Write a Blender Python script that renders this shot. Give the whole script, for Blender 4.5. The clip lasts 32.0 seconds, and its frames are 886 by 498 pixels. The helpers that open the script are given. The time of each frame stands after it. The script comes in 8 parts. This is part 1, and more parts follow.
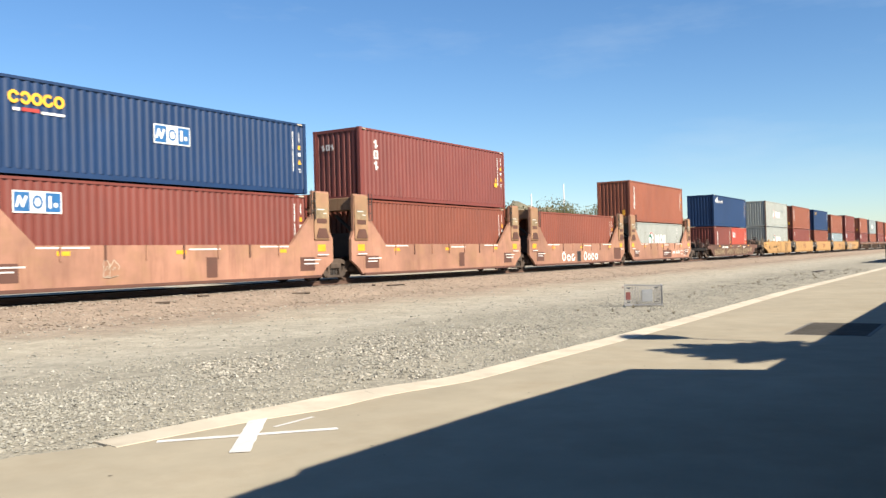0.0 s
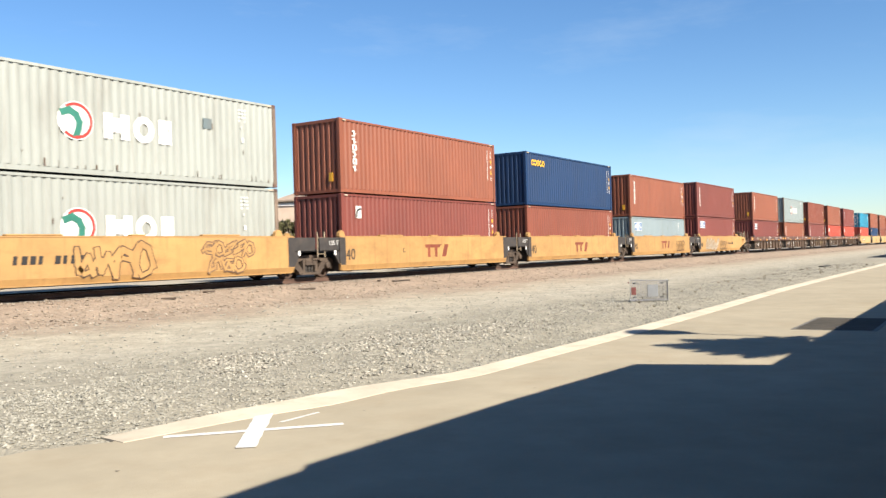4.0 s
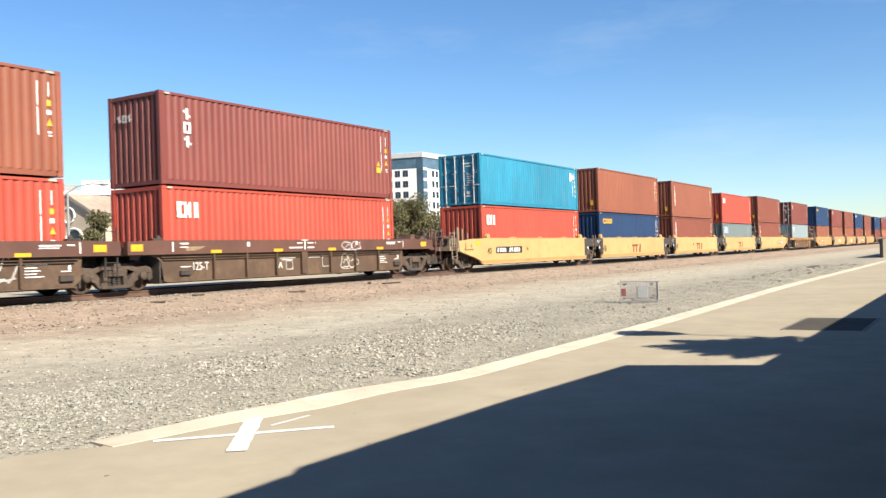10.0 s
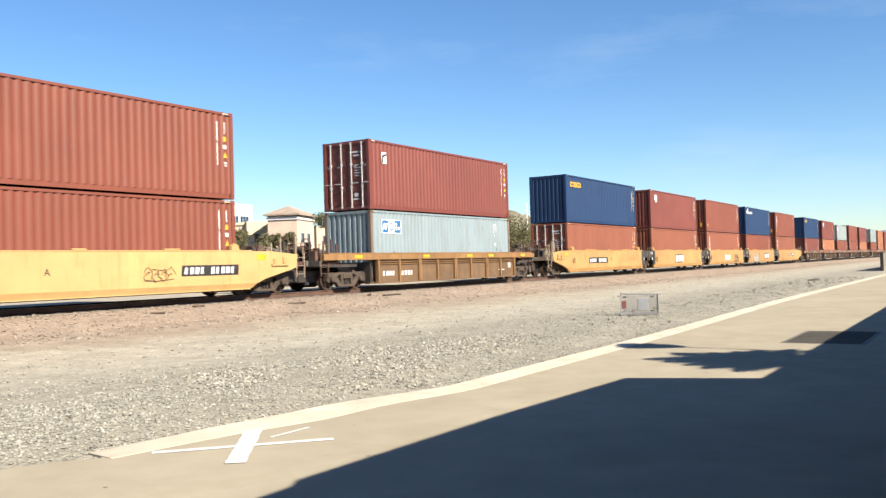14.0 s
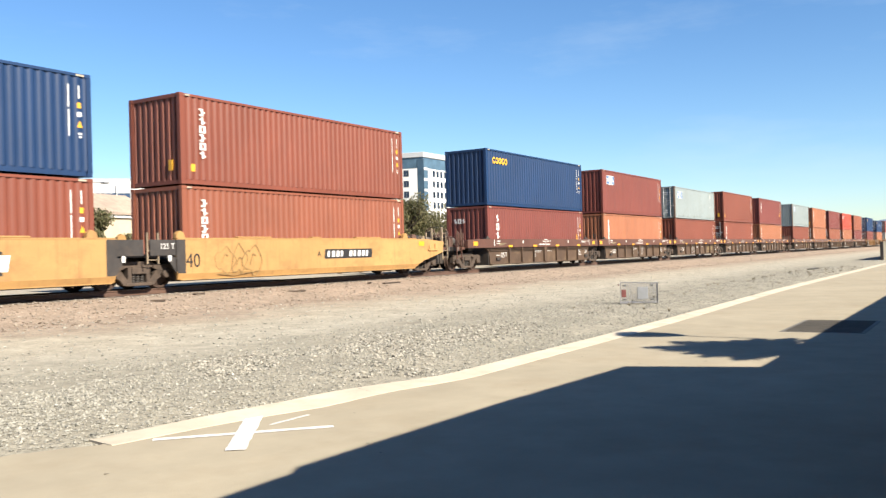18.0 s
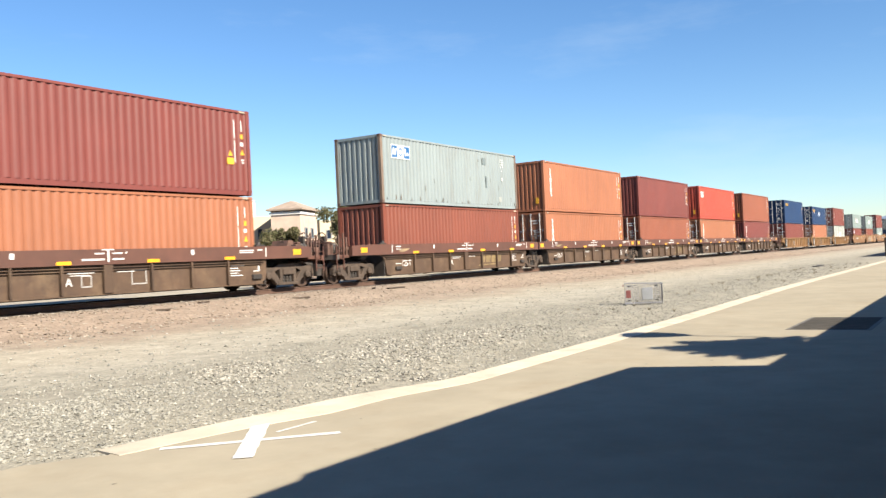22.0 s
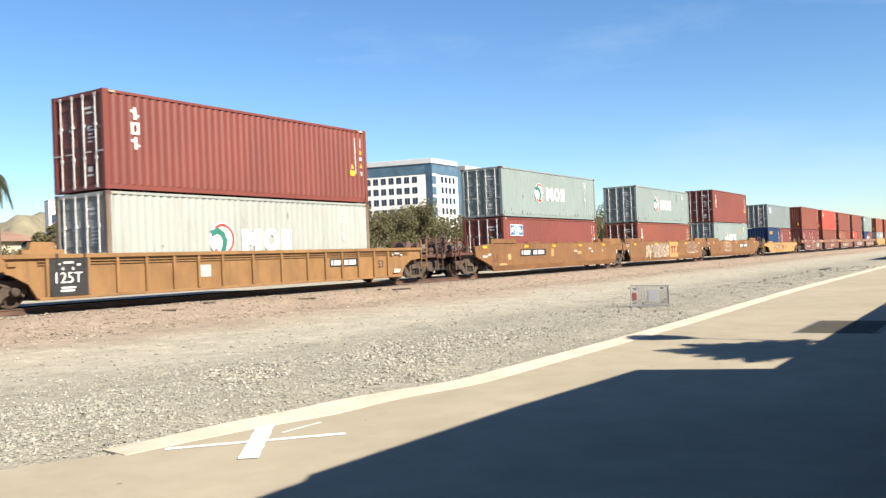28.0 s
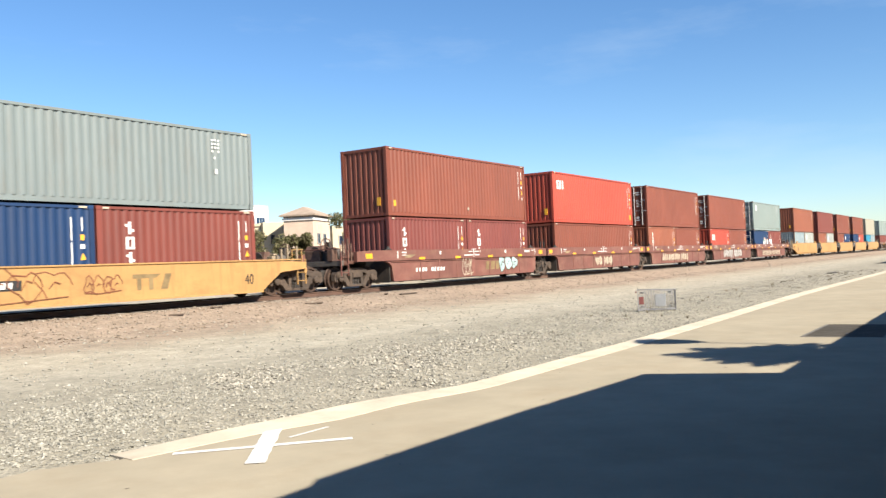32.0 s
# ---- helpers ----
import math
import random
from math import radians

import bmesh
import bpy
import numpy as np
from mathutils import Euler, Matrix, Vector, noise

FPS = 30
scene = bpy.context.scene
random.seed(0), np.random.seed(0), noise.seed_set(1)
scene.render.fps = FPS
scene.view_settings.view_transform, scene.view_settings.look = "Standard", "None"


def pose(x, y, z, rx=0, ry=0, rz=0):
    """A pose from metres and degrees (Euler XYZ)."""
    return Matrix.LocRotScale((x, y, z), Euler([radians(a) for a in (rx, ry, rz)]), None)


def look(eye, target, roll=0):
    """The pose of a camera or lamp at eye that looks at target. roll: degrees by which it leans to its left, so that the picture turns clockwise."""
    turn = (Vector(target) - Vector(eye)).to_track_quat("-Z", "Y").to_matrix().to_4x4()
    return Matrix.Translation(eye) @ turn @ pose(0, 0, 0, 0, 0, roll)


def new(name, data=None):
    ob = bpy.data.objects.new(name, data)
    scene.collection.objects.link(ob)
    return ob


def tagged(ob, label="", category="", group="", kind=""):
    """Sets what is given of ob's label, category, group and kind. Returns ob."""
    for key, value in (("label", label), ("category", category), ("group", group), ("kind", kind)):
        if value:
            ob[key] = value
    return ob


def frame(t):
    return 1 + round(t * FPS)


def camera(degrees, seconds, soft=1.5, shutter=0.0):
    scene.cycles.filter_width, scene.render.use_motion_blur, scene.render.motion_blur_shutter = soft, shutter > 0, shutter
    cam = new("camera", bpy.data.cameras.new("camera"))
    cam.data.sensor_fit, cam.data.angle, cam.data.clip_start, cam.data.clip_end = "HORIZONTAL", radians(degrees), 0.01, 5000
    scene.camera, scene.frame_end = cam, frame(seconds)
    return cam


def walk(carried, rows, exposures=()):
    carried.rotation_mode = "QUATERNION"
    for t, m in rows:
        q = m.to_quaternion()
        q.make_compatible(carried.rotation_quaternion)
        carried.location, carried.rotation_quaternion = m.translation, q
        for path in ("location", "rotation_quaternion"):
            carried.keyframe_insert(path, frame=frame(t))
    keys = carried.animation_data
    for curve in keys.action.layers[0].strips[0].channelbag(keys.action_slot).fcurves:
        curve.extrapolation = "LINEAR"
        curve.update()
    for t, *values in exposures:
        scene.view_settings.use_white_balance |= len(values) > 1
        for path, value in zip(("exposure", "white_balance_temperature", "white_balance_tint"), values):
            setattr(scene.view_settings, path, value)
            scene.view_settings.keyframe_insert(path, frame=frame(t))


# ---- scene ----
# World: x runs along the track, y away from the platform, z up; the platform is z = 0.
RAIL = 0.69          # top of rail
TRACK_Y = 22.52      # centre line of the track
EYE = (0.0, 0.0, 1.5)
SPEED_ROWS = (
    (0, 0.00), (1, 22.81), (2, 45.65), (3, 68.47), (4, 91.27), (4.5, 102.69), (6.5, 148.45), (7, 159.85), (8, 182.68), (9, 205.52), (10,
    228.27), (11, 251.12), (12, 274.02), (13, 296.98), (14, 319.80), (15, 342.60), (17.5, 399.43), (18, 410.80), (19, 433.64), (20, 456.51),
    (21, 479.31), (22, 502.14), (23, 524.99), (24, 547.74), (26.5, 604.61), (27, 615.98), (28, 638.72), (29, 661.43), (30, 684.15), (31,
    706.86), (31.5, 718.21), (32, 729.57))

cam = camera(54.31, 32.0, soft=1.4, shutter=0.08)
# seconds, heading, tilt, lean
TURNS = (
    (0, -57.59, 0.50, 1.53), (0.5, -57.68, 0.68, 1.68), (1, -57.78, 0.68, 1.56), (1.5, -57.70, 0.65, 1.63), (2, -57.74, 0.64, 1.54),
    (2.5, -57.69, 0.59, 1.56), (3, -57.62, 0.66, 1.66), (3.5, -57.52, 0.69, 1.69), (4, -57.24, 0.21, 1.64), (4.5, -57.57, 0.50, 1.67),
    (6.5, -57.39, 0.42, 1.93), (7, -57.60, 0.14, 1.87), (7.5, -57.60, 0.34, 1.93), (8, -57.63, 0.59, 2.03), (8.5, -57.54, 0.50, 2.07),
    (9, -57.58, 0.47, 1.83), (9.5, -57.72, 0.33, 1.78), (10, -57.89, 0.33, 1.88), (10.5, -58.03, 0.33, 1.79), (11, -58.08, 0.33, 1.72),
    (11.5, -58.25, 0.33, 1.92), (12, -58.14, 0.28, 1.95), (12.5, -58.28, 0.66, 1.63), (13, -58.09, 0.47, 1.61), (13.5, -57.95, 0.73, 1.69),
    (14, -57.87, 1.12, 1.70), (14.5, -57.70, 1.32, 1.85), (15, -57.78, 1.12, 1.87), (15.5, -57.68, 1.07, 1.82), (17.5, -58.24, 0.46, 1.44),
    (18, -57.87, 0.34, 1.58), (18.5, -57.91, 0.32, 1.77), (19, -57.94, 0.30, 1.83), (19.5, -57.58, 0.30, 2.02), (20, -57.49, 0.53, 2.13),
    (20.5, -57.50, 0.67, 2.10), (21, -57.42, 0.69, 2.28), (21.5, -57.35, 0.66, 2.44), (22, -57.62, 0.62, 2.62), (22.5, -57.53, 0.62, 2.65),
    (23, -57.66, 0.46, 2.50), (23.5, -57.67, 0.31, 2.54), (24, -57.85, 0.32, 2.17), (24.5, -57.74, 0.46, 2.44), (26.5, -57.09, 0.85, 2.59),
    (27, -57.15, 0.79, 2.53), (27.5, -57.25, 0.55, 2.54), (28, -57.24, 0.74, 2.38), (28.5, -57.16, 0.81, 2.57), (29, -57.19, 0.96, 2.53),
    (29.5, -57.12, 0.90, 2.77), (30, -57.12, 0.86, 2.81), (30.5, -57.04, 0.71, 2.68), (31, -57.00, 0.65, 2.43), (31.5, -56.94, 0.75, 2.48),
    (32, -56.80, 1.05, 2.51),
)
walk(cam, [(t, pose(*EYE, 90 + tilt, lean, heading)) for t, heading, tilt, lean in TURNS],
     exposures=((0, 1.29), (1.5, 1.34), (4.5, 1.40), (8, 1.42), (14, 1.45), (20, 1.48), (24, 1.48), (32, 1.44)))

# ---- light ----
SUN_EL = radians(36)
SUN_DIR = Vector((-0.18 * math.cos(SUN_EL), -0.984 * math.cos(SUN_EL), math.sin(SUN_EL)))
world = bpy.data.worlds.new("sky")
scene.world = world
world.use_nodes = True
wn = world.node_tree
sky = wn.nodes.new("ShaderNodeTexSky")
sky.sky_type = "NISHITA"
sky.sun_disc = False
sky.sun_elevation = SUN_EL
sky.sun_rotation = math.atan2(SUN_DIR.x, SUN_DIR.y)
sky.altitude = 300
sky.air_density = 1.0
sky.dust_density = 0.2
sky.ozone_density = 3.0
sat = wn.nodes.new("ShaderNodeHueSaturation")
sat.inputs["Saturation"].default_value = 1.15
wn.links.new(sky.outputs[0], sat.inputs["Color"])
tint = wn.nodes.new("ShaderNodeVectorMath")
tint.operation = "MULTIPLY"
tint.inputs[1].default_value = (0.89, 0.95, 1.02)
wn.links.new(sat.outputs[0], tint.inputs[0])
# thin, faint cirrus streaks
cirrus = wn.nodes.new("ShaderNodeTexNoise")
cirrus.inputs["Scale"].default_value, cirrus.inputs["Detail"].default_value, cirrus.inputs["Roughness"].default_value = 1.0, 6.0, 0.62
cirrus.texture_mapping.scale = (2.0, 2.6, 11.0)
cirrus.texture_mapping.rotation = (0.12, 0.16, 0.0)
thin = wn.nodes.new("ShaderNodeMapRange")
for k, v in (("From Min", 0.54), ("From Max", 0.78), ("To Min", 0.0), ("To Max", 0.20)):
    thin.inputs[k].default_value = v
wn.links.new(cirrus.outputs["Fac"], thin.inputs["Value"])
veil = wn.nodes.new("ShaderNodeMix")
veil.data_type = "RGBA"
veil.inputs[7].default_value = (5.0, 5.8, 6.5, 1)
wn.links.new(thin.outputs[0], veil.inputs[0])
wn.links.new(tint.outputs[0], veil.inputs[6])
wn.links.new(veil.outputs[2], wn.nodes["Background"].inputs["Color"])
wn.nodes["Background"].inputs["Strength"].default_value = 0.06
sun_data = bpy.data.lights.new("sun", "SUN")
sun_data.energy, sun_data.angle, sun_data.color = 5.0, radians(0.53), (1.0, 0.91, 0.77)
sun = new("sun", sun_data)
sun.matrix_basis = look((0, 0, 60), Vector((0, 0, 60)) - SUN_DIR)

# ---- materials ----
MATS = {}


def node(nt, kind, **vals):
    n = nt.nodes.new(kind)
    for k, v in vals.items():
        n.inputs[k].default_value = v
    return n


def material(name, colour, rough=0.6, metal=0.0, spread=0.15, scale=6.0, dirt=None, dirt_amount=0.0, dirt_scale=1.2,
             stretch=(1, 1, 1), bump=0.0, bump_scale=40.0, vary=0.0, spec=0.5, streak=None, streak_amount=0.5):
    """Paint, concrete, steel: two scales of tone, dirt patches or streaks, fine relief."""
    if name in MATS:
        return MATS[name]
    m = bpy.data.materials.new(name)
    m.use_nodes = True
    nt, lk = m.node_tree, m.node_tree.links
    bsdf = nt.nodes["Principled BSDF"]
    bsdf.inputs["Roughness"].default_value, bsdf.inputs["Metallic"].default_value = rough, metal
    bsdf.inputs["Specular IOR Level"].default_value = spec
    tc = nt.nodes.new("ShaderNodeTexCoord")
    mp = nt.nodes.new("ShaderNodeMapping")
    mp.inputs["Scale"].default_value = stretch
    info = nt.nodes.new("ShaderNodeObjectInfo")
    offs = nt.nodes.new("ShaderNodeVectorMath")
    offs.operation = "MULTIPLY_ADD"
    offs.inputs[1].default_value = (37.0, 19.0, 11.0)
    comb = nt.nodes.new("ShaderNodeCombineXYZ")
    for i in range(3):
        lk.new(info.outputs["Random"], comb.inputs[i])
    lk.new(comb.outputs[0], offs.inputs[0])
    lk.new(tc.outputs["Object"], offs.inputs[2])
    lk.new(offs.outputs[0], mp.inputs["Vector"])
    n1 = node(nt, "ShaderNodeTexNoise", Scale=scale, Detail=5.0, Roughness=0.6)
    lk.new(mp.outputs[0], n1.inputs["Vector"])
    ramp = nt.nodes.new("ShaderNodeMapRange")
    ramp.inputs["From Min"].default_value, ramp.inputs["From Max"].default_value = 0.3, 0.7
    ramp.inputs["To Min"].default_value, ramp.inputs["To Max"].default_value = 1 - spread, 1 + spread
    lk.new(n1.outputs["Fac"], ramp.inputs["Value"])
    tone = nt.nodes.new("ShaderNodeVectorMath")
    tone.operation = "SCALE"
    tone.inputs[0].default_value = colour
    lk.new(ramp.outputs[0], tone.inputs["Scale"])
    fade = node(nt, "ShaderNodeTexNoise", Scale=scale * 0.22, Detail=3.0)
    lk.new(offs.outputs[0], fade.inputs["Vector"])
    fr = nt.nodes.new("ShaderNodeMapRange")
    fr.inputs["From Min"].default_value, fr.inputs["From Max"].default_value = 0.3, 0.7
    fr.inputs["To Min"].default_value, fr.inputs["To Max"].default_value = 1 - spread * 0.9, 1 + spread * 0.9
    lk.new(fade.outputs["Fac"], fr.inputs["Value"])
    faded = nt.nodes.new("ShaderNodeVectorMath")
    faded.operation = "SCALE"
    lk.new(tone.outputs[0], faded.inputs[0])
    lk.new(fr.outputs[0], faded.inputs["Scale"])
    out = faded.outputs[0]
    if vary:
        vr = nt.nodes.new("ShaderNodeMapRange")
        vr.inputs["To Min"].default_value, vr.inputs["To Max"].default_value = 1 - vary, 1 + vary
        lk.new(info.outputs["Random"], vr.inputs["Value"])
        t2 = nt.nodes.new("ShaderNodeVectorMath")
        t2.operation = "SCALE"
        lk.new(out, t2.inputs[0])
        lk.new(vr.outputs[0], t2.inputs["Scale"])
        out = t2.outputs[0]
    if dirt:
        n2 = node(nt, "ShaderNodeTexNoise", Scale=dirt_scale, Detail=7.0, Roughness=0.68)
        lk.new(mp.outputs[0], n2.inputs["Vector"])
        r2 = nt.nodes.new("ShaderNodeMapRange")
        r2.inputs["From Min"].default_value, r2.inputs["From Max"].default_value = 0.5, 0.78
        r2.inputs["To Max"].default_value = dirt_amount
        lk.new(n2.outputs["Fac"], r2.inputs["Value"])
        mix = nt.nodes.new("ShaderNodeMix")
        mix.data_type = "RGBA"
        lk.new(r2.outputs[0], mix.inputs["Factor"])
        lk.new(out, mix.inputs["A"])
        mix.inputs["B"].default_value = (*dirt, 1)
        out = mix.outputs["Result"]
    if streak:
        # narrow runs of rust or washed-out paint down the sheet
        ms = nt.nodes.new("ShaderNodeMapping")
        ms.inputs["Scale"].default_value = (5.0, 5.0, 0.45)
        lk.new(offs.outputs[0], ms.inputs["Vector"])
        n4 = node(nt, "ShaderNodeTexNoise", Scale=1.0, Detail=6.0, Roughness=0.7)
        lk.new(ms.outputs[0], n4.inputs["Vector"])
        r4 = nt.nodes.new("ShaderNodeMapRange")
        r4.inputs["From Min"].default_value, r4.inputs["From Max"].default_value = 0.52, 0.74
        r4.inputs["To Max"].default_value = streak_amount
        lk.new(n4.outputs["Fac"], r4.inputs["Value"])
        mix = nt.nodes.new("ShaderNodeMix")
        mix.data_type = "RGBA"
        lk.new(r4.outputs[0], mix.inputs["Factor"])
        lk.new(out, mix.inputs["A"])
        mix.inputs["B"].default_value = (*streak, 1)
        out = mix.outputs["Result"]
    lk.new(out, bsdf.inputs["Base Color"])
    if bump:
        n3 = node(nt, "ShaderNodeTexNoise", Scale=bump_scale, Detail=6.0)
        lk.new(tc.outputs["Object"], n3.inputs["Vector"])
        b = node(nt, "ShaderNodeBump", Strength=bump, Distance=0.01)
        lk.new(n3.outputs["Fac"], b.inputs["Height"])
        lk.new(b.outputs[0], bsdf.inputs["Normal"])
    MATS[name] = m
    return m


PAINT = {  # faded container paints
    "maroon": (0.1311, 0.0328, 0.0261),
    "brown": (0.1455, 0.0403, 0.0233),
    "rust": (0.1786, 0.0563, 0.0302),
    "orange": (0.2391, 0.0903, 0.0447),
    "red": (0.285, 0.044, 0.026),
    "redbrown": (0.1283, 0.0321, 0.0233),
    "blue": (0.0047, 0.0235, 0.0736),
    "cyan": (0.0104, 0.148, 0.24),
    "white": (0.240, 0.252, 0.232),
    "sage": (0.1611, 0.1964, 0.1861),
    "mist": (0.185, 0.215, 0.216),
    "ash": (0.126, 0.150, 0.150),
    "slate": (0.1, 0.1264, 0.132),
    "paleblue": (0.166, 0.206, 0.222),
    "peach": (0.36, 0.21, 0.10),
    "cream": (0.264, 0.2432, 0.1904),
}
COLOUR_WORDS = {"mist": "pale blue-grey", "ash": "pale grey", "maroon": "dark maroon", "brown": "reddish-brown", "rust": "rust-brown", "orange": "faded orange", "red": "bright red",
                "redbrown": "brick-red", "blue": "navy blue", "cyan": "bright cyan-blue", "white": "dirty off-white", "sage": "pale grey-green",
                "slate": "slate grey-green", "paleblue": "pale grey-blue", "cream": "cream"}


def paint(key):
    pale = key in ("white", "sage", "mist", "ash", "slate", "paleblue", "cream")
    return material("container_paint_" + key, PAINT[key], rough=0.40 if pale else 0.52, spread=0.05 if pale else 0.14 if key == "cyan" else 0.09, scale=1.4, stretch=(1, 1, 0.3), vary=0.05,
                    dirt=(0.104, 0.08, 0.056) if pale else tuple(c * 0.55 + 0.013 for c in PAINT[key]), dirt_amount=0.30 if pale else 0.35, dirt_scale=1.3 if pale else 1.9,
                    bump=0.15, bump_scale=30, spec=0.5 if pale else 0.38, streak=(0.125, 0.105, 0.08) if pale else (0.10, 0.12, 0.12) if key == "cyan" else tuple(c * 0.72 + 0.012 for c in PAINT[key]), streak_amount=0.35 if pale else 0.4)


STEEL_DARK = material("dark_grimy_steel", (0.02376, 0.01904, 0.01584), rough=0.75, spread=0.35, scale=5, dirt=(0.06336, 0.04224, 0.02904), dirt_amount=0.5, dirt_scale=3, bump=0.3)
TRUCK_STEEL = material("dusty_cast_steel", (0.0517, 0.0352, 0.0244), rough=0.85, spread=0.3, scale=6, dirt=(0.01584, 0.0116, 0.00952), dirt_amount=0.6, dirt_scale=4, bump=0.4)
WHEEL_STEEL = material("rusty_wheel_steel", (0.0528, 0.03168, 0.02216), rough=0.7, metal=0.3, spread=0.3, scale=8, bump=0.2)
ROD_STEEL = material("galvanised_rod", (0.42, 0.41, 0.40), rough=0.45, spread=0.15, scale=9)
CASTING = material("worn_casting", (0.08448, 0.04488, 0.03168), rough=0.7, spread=0.3, scale=9, bump=0.3)
WHITE = material("white_lettering", (0.5248, 0.5182, 0.4986), rough=0.6, spread=0.08, scale=5, dirt=(0.2624, 0.1968, 0.1574), dirt_amount=0.3, dirt_scale=5)
YELLOW_MARK = material("yellow_lettering", (0.5248, 0.2755, 0.01968), rough=0.55, spread=0.1, scale=6)
SEA_YELLOW = material("orange_yellow_lettering", (0.5445, 0.2952, 0.01968), rough=0.55, spread=0.06, scale=6)
LOGO_BLUE = material("logo_blue", (0.01056, 0.08448, 0.2218), rough=0.5, spread=0.08, scale=5)
TRIM_MARK = material("grey_blue_mark", (0.06, 0.085, 0.13), rough=0.6, spread=0.15, scale=5)
LOGO_RED = material("logo_red", (0.2746, 0.0264, 0.02112), rough=0.55, spread=0.1, scale=5)
LOGO_GREEN = material("logo_green", (0.01584, 0.1162, 0.08448), rough=0.55, spread=0.1, scale=5)
DECAL_BLACK = material("black_decal", (0.0132, 0.01216, 0.0116), rough=0.6, spread=0.2, scale=6)
REFLECTOR = material("yellow_reflector", (0.5576, 0.2624, 0.01312), rough=0.4, spread=0.1, scale=6)
CAR_YELLOW = material("well_car_yellow", (0.298, 0.170, 0.059), rough=0.6, spread=0.10, scale=1.3, stretch=(0.6, 1, 1), vary=0.07, dirt=(0.169, 0.08976, 0.03168), dirt_amount=0.75, dirt_scale=1.6, bump=0.15, streak=(0.19, 0.085, 0.030), streak_amount=0.6)
CAR_PALE = material("well_car_pale_yellow", (0.344, 0.224, 0.0896), rough=0.6, spread=0.08, scale=1.3, stretch=(0.6, 1, 1), vary=0.05, dirt=(0.264, 0.1478, 0.0528), dirt_amount=0.5, dirt_scale=1.6, bump=0.15, streak=(0.25, 0.125, 0.042), streak_amount=0.55)
CAR_OCHRE = material("well_car_ochre", (0.1725, 0.08987, 0.0301), rough=0.7, spread=0.18, scale=1.6, stretch=(1, 1, 0.5), vary=0.06, dirt=(0.1056, 0.04752, 0.01848), dirt_amount=0.7, dirt_scale=1.7, bump=0.25, streak=(0.085, 0.036, 0.016), streak_amount=0.6)
CAR_RUSTY = material("well_car_rusty_ochre", (0.1265, 0.0578, 0.0198), rough=0.7, spread=0.18, scale=1.4, stretch=(0.6, 1, 1), vary=0.06, dirt=(0.2112, 0.1056, 0.02904), dirt_amount=0.5, dirt_scale=1.1, bump=0.25, streak=(0.22, 0.115, 0.032), streak_amount=0.55)
CAR_SALMON = material("well_car_salmon", (0.236, 0.118, 0.077), rough=0.75, spread=0.22, scale=1.5, stretch=(0.7, 1, 0.6), vary=0.05, dirt=(0.215, 0.125, 0.058), dirt_amount=0.9, dirt_scale=0.9, bump=0.2, streak=(0.14, 0.058, 0.034), streak_amount=0.6)
CAR_BROWN = material("well_car_brown", (0.0589, 0.0330, 0.0180), rough=0.75, spread=0.22, scale=1.6, stretch=(0.7, 1, 0.7), vary=0.08, dirt=(0.1584, 0.1056, 0.05808), dirt_amount=0.6, dirt_scale=1.8, bump=0.25, streak=(0.036, 0.021, 0.014), streak_amount=0.5)
CAR_UMBER = material("well_car_umber", (0.098, 0.056, 0.027), rough=0.75, spread=0.2, scale=1.6, stretch=(0.7, 1, 0.7), vary=0.05, dirt=(0.15, 0.085, 0.034), dirt_amount=0.6, dirt_scale=1.6, bump=0.25, streak=(0.045, 0.026, 0.014), streak_amount=0.5)
CAR_DARK = material("well_car_dark_brown", (0.0735, 0.0327, 0.0210), rough=0.75, spread=0.22, scale=1.6, stretch=(0.7, 1, 0.7), vary=0.05, dirt=(0.12, 0.072, 0.048), dirt_amount=0.5, dirt_scale=1.8, bump=0.25)
RUST_STAIN = material("rust_stain", (0.085, 0.062, 0.046), rough=0.85, spread=0.35, scale=6, dirt=(0.10, 0.045, 0.025), dirt_amount=0.6, dirt_scale=4)
RUST_POST = material("rust_streaked_post", (0.128, 0.092, 0.068), rough=0.75, spread=0.3, scale=3, stretch=(1, 1, 0.3), dirt=(0.096, 0.04, 0.024), dirt_amount=0.7, dirt_scale=2.5, bump=0.3)
CAR_BAND = material("well_car_top_brown", (0.0732, 0.0291, 0.0186), rough=0.7, spread=0.16, scale=1.6, vary=0.06, dirt=(0.05808, 0.03168, 0.02112), dirt_amount=0.5, dirt_scale=2, bump=0.2)
CAR_MAROON = material("well_car_maroon", (0.1162, 0.04224, 0.03168), rough=0.72, spread=0.16, scale=1.5, stretch=(0.7, 1, 1), vary=0.06, dirt=(0.2218, 0.132, 0.08976), dirt_amount=0.55, dirt_scale=1.2, bump=0.2, streak=(0.16, 0.085, 0.055), streak_amount=0.5)
BLACK_STEEL = material("worn_black_steel", (0.026, 0.022, 0.020), rough=0.7, spread=0.3, scale=4, dirt=(0.075, 0.05, 0.034), dirt_amount=0.5, dirt_scale=2.5, bump=0.3)
GREY_STEEL = material("worn_grey_steel", (0.068, 0.0576, 0.0496), rough=0.75, spread=0.25, scale=4, dirt=(0.112, 0.08, 0.056), dirt_amount=0.5, dirt_scale=2, bump=0.3)
LADDER_TAN = material("dusty_tan_rail", (0.208, 0.16, 0.108), rough=0.75, spread=0.2, scale=6)
POST_OCHRE = material("well_car_ochre_post", (0.216, 0.128, 0.068), rough=0.75, spread=0.16, scale=1.8, dirt=(0.24, 0.112, 0.072), dirt_amount=0.6, dirt_scale=1.5, bump=0.2, streak=(0.15, 0.06, 0.03), streak_amount=0.6)
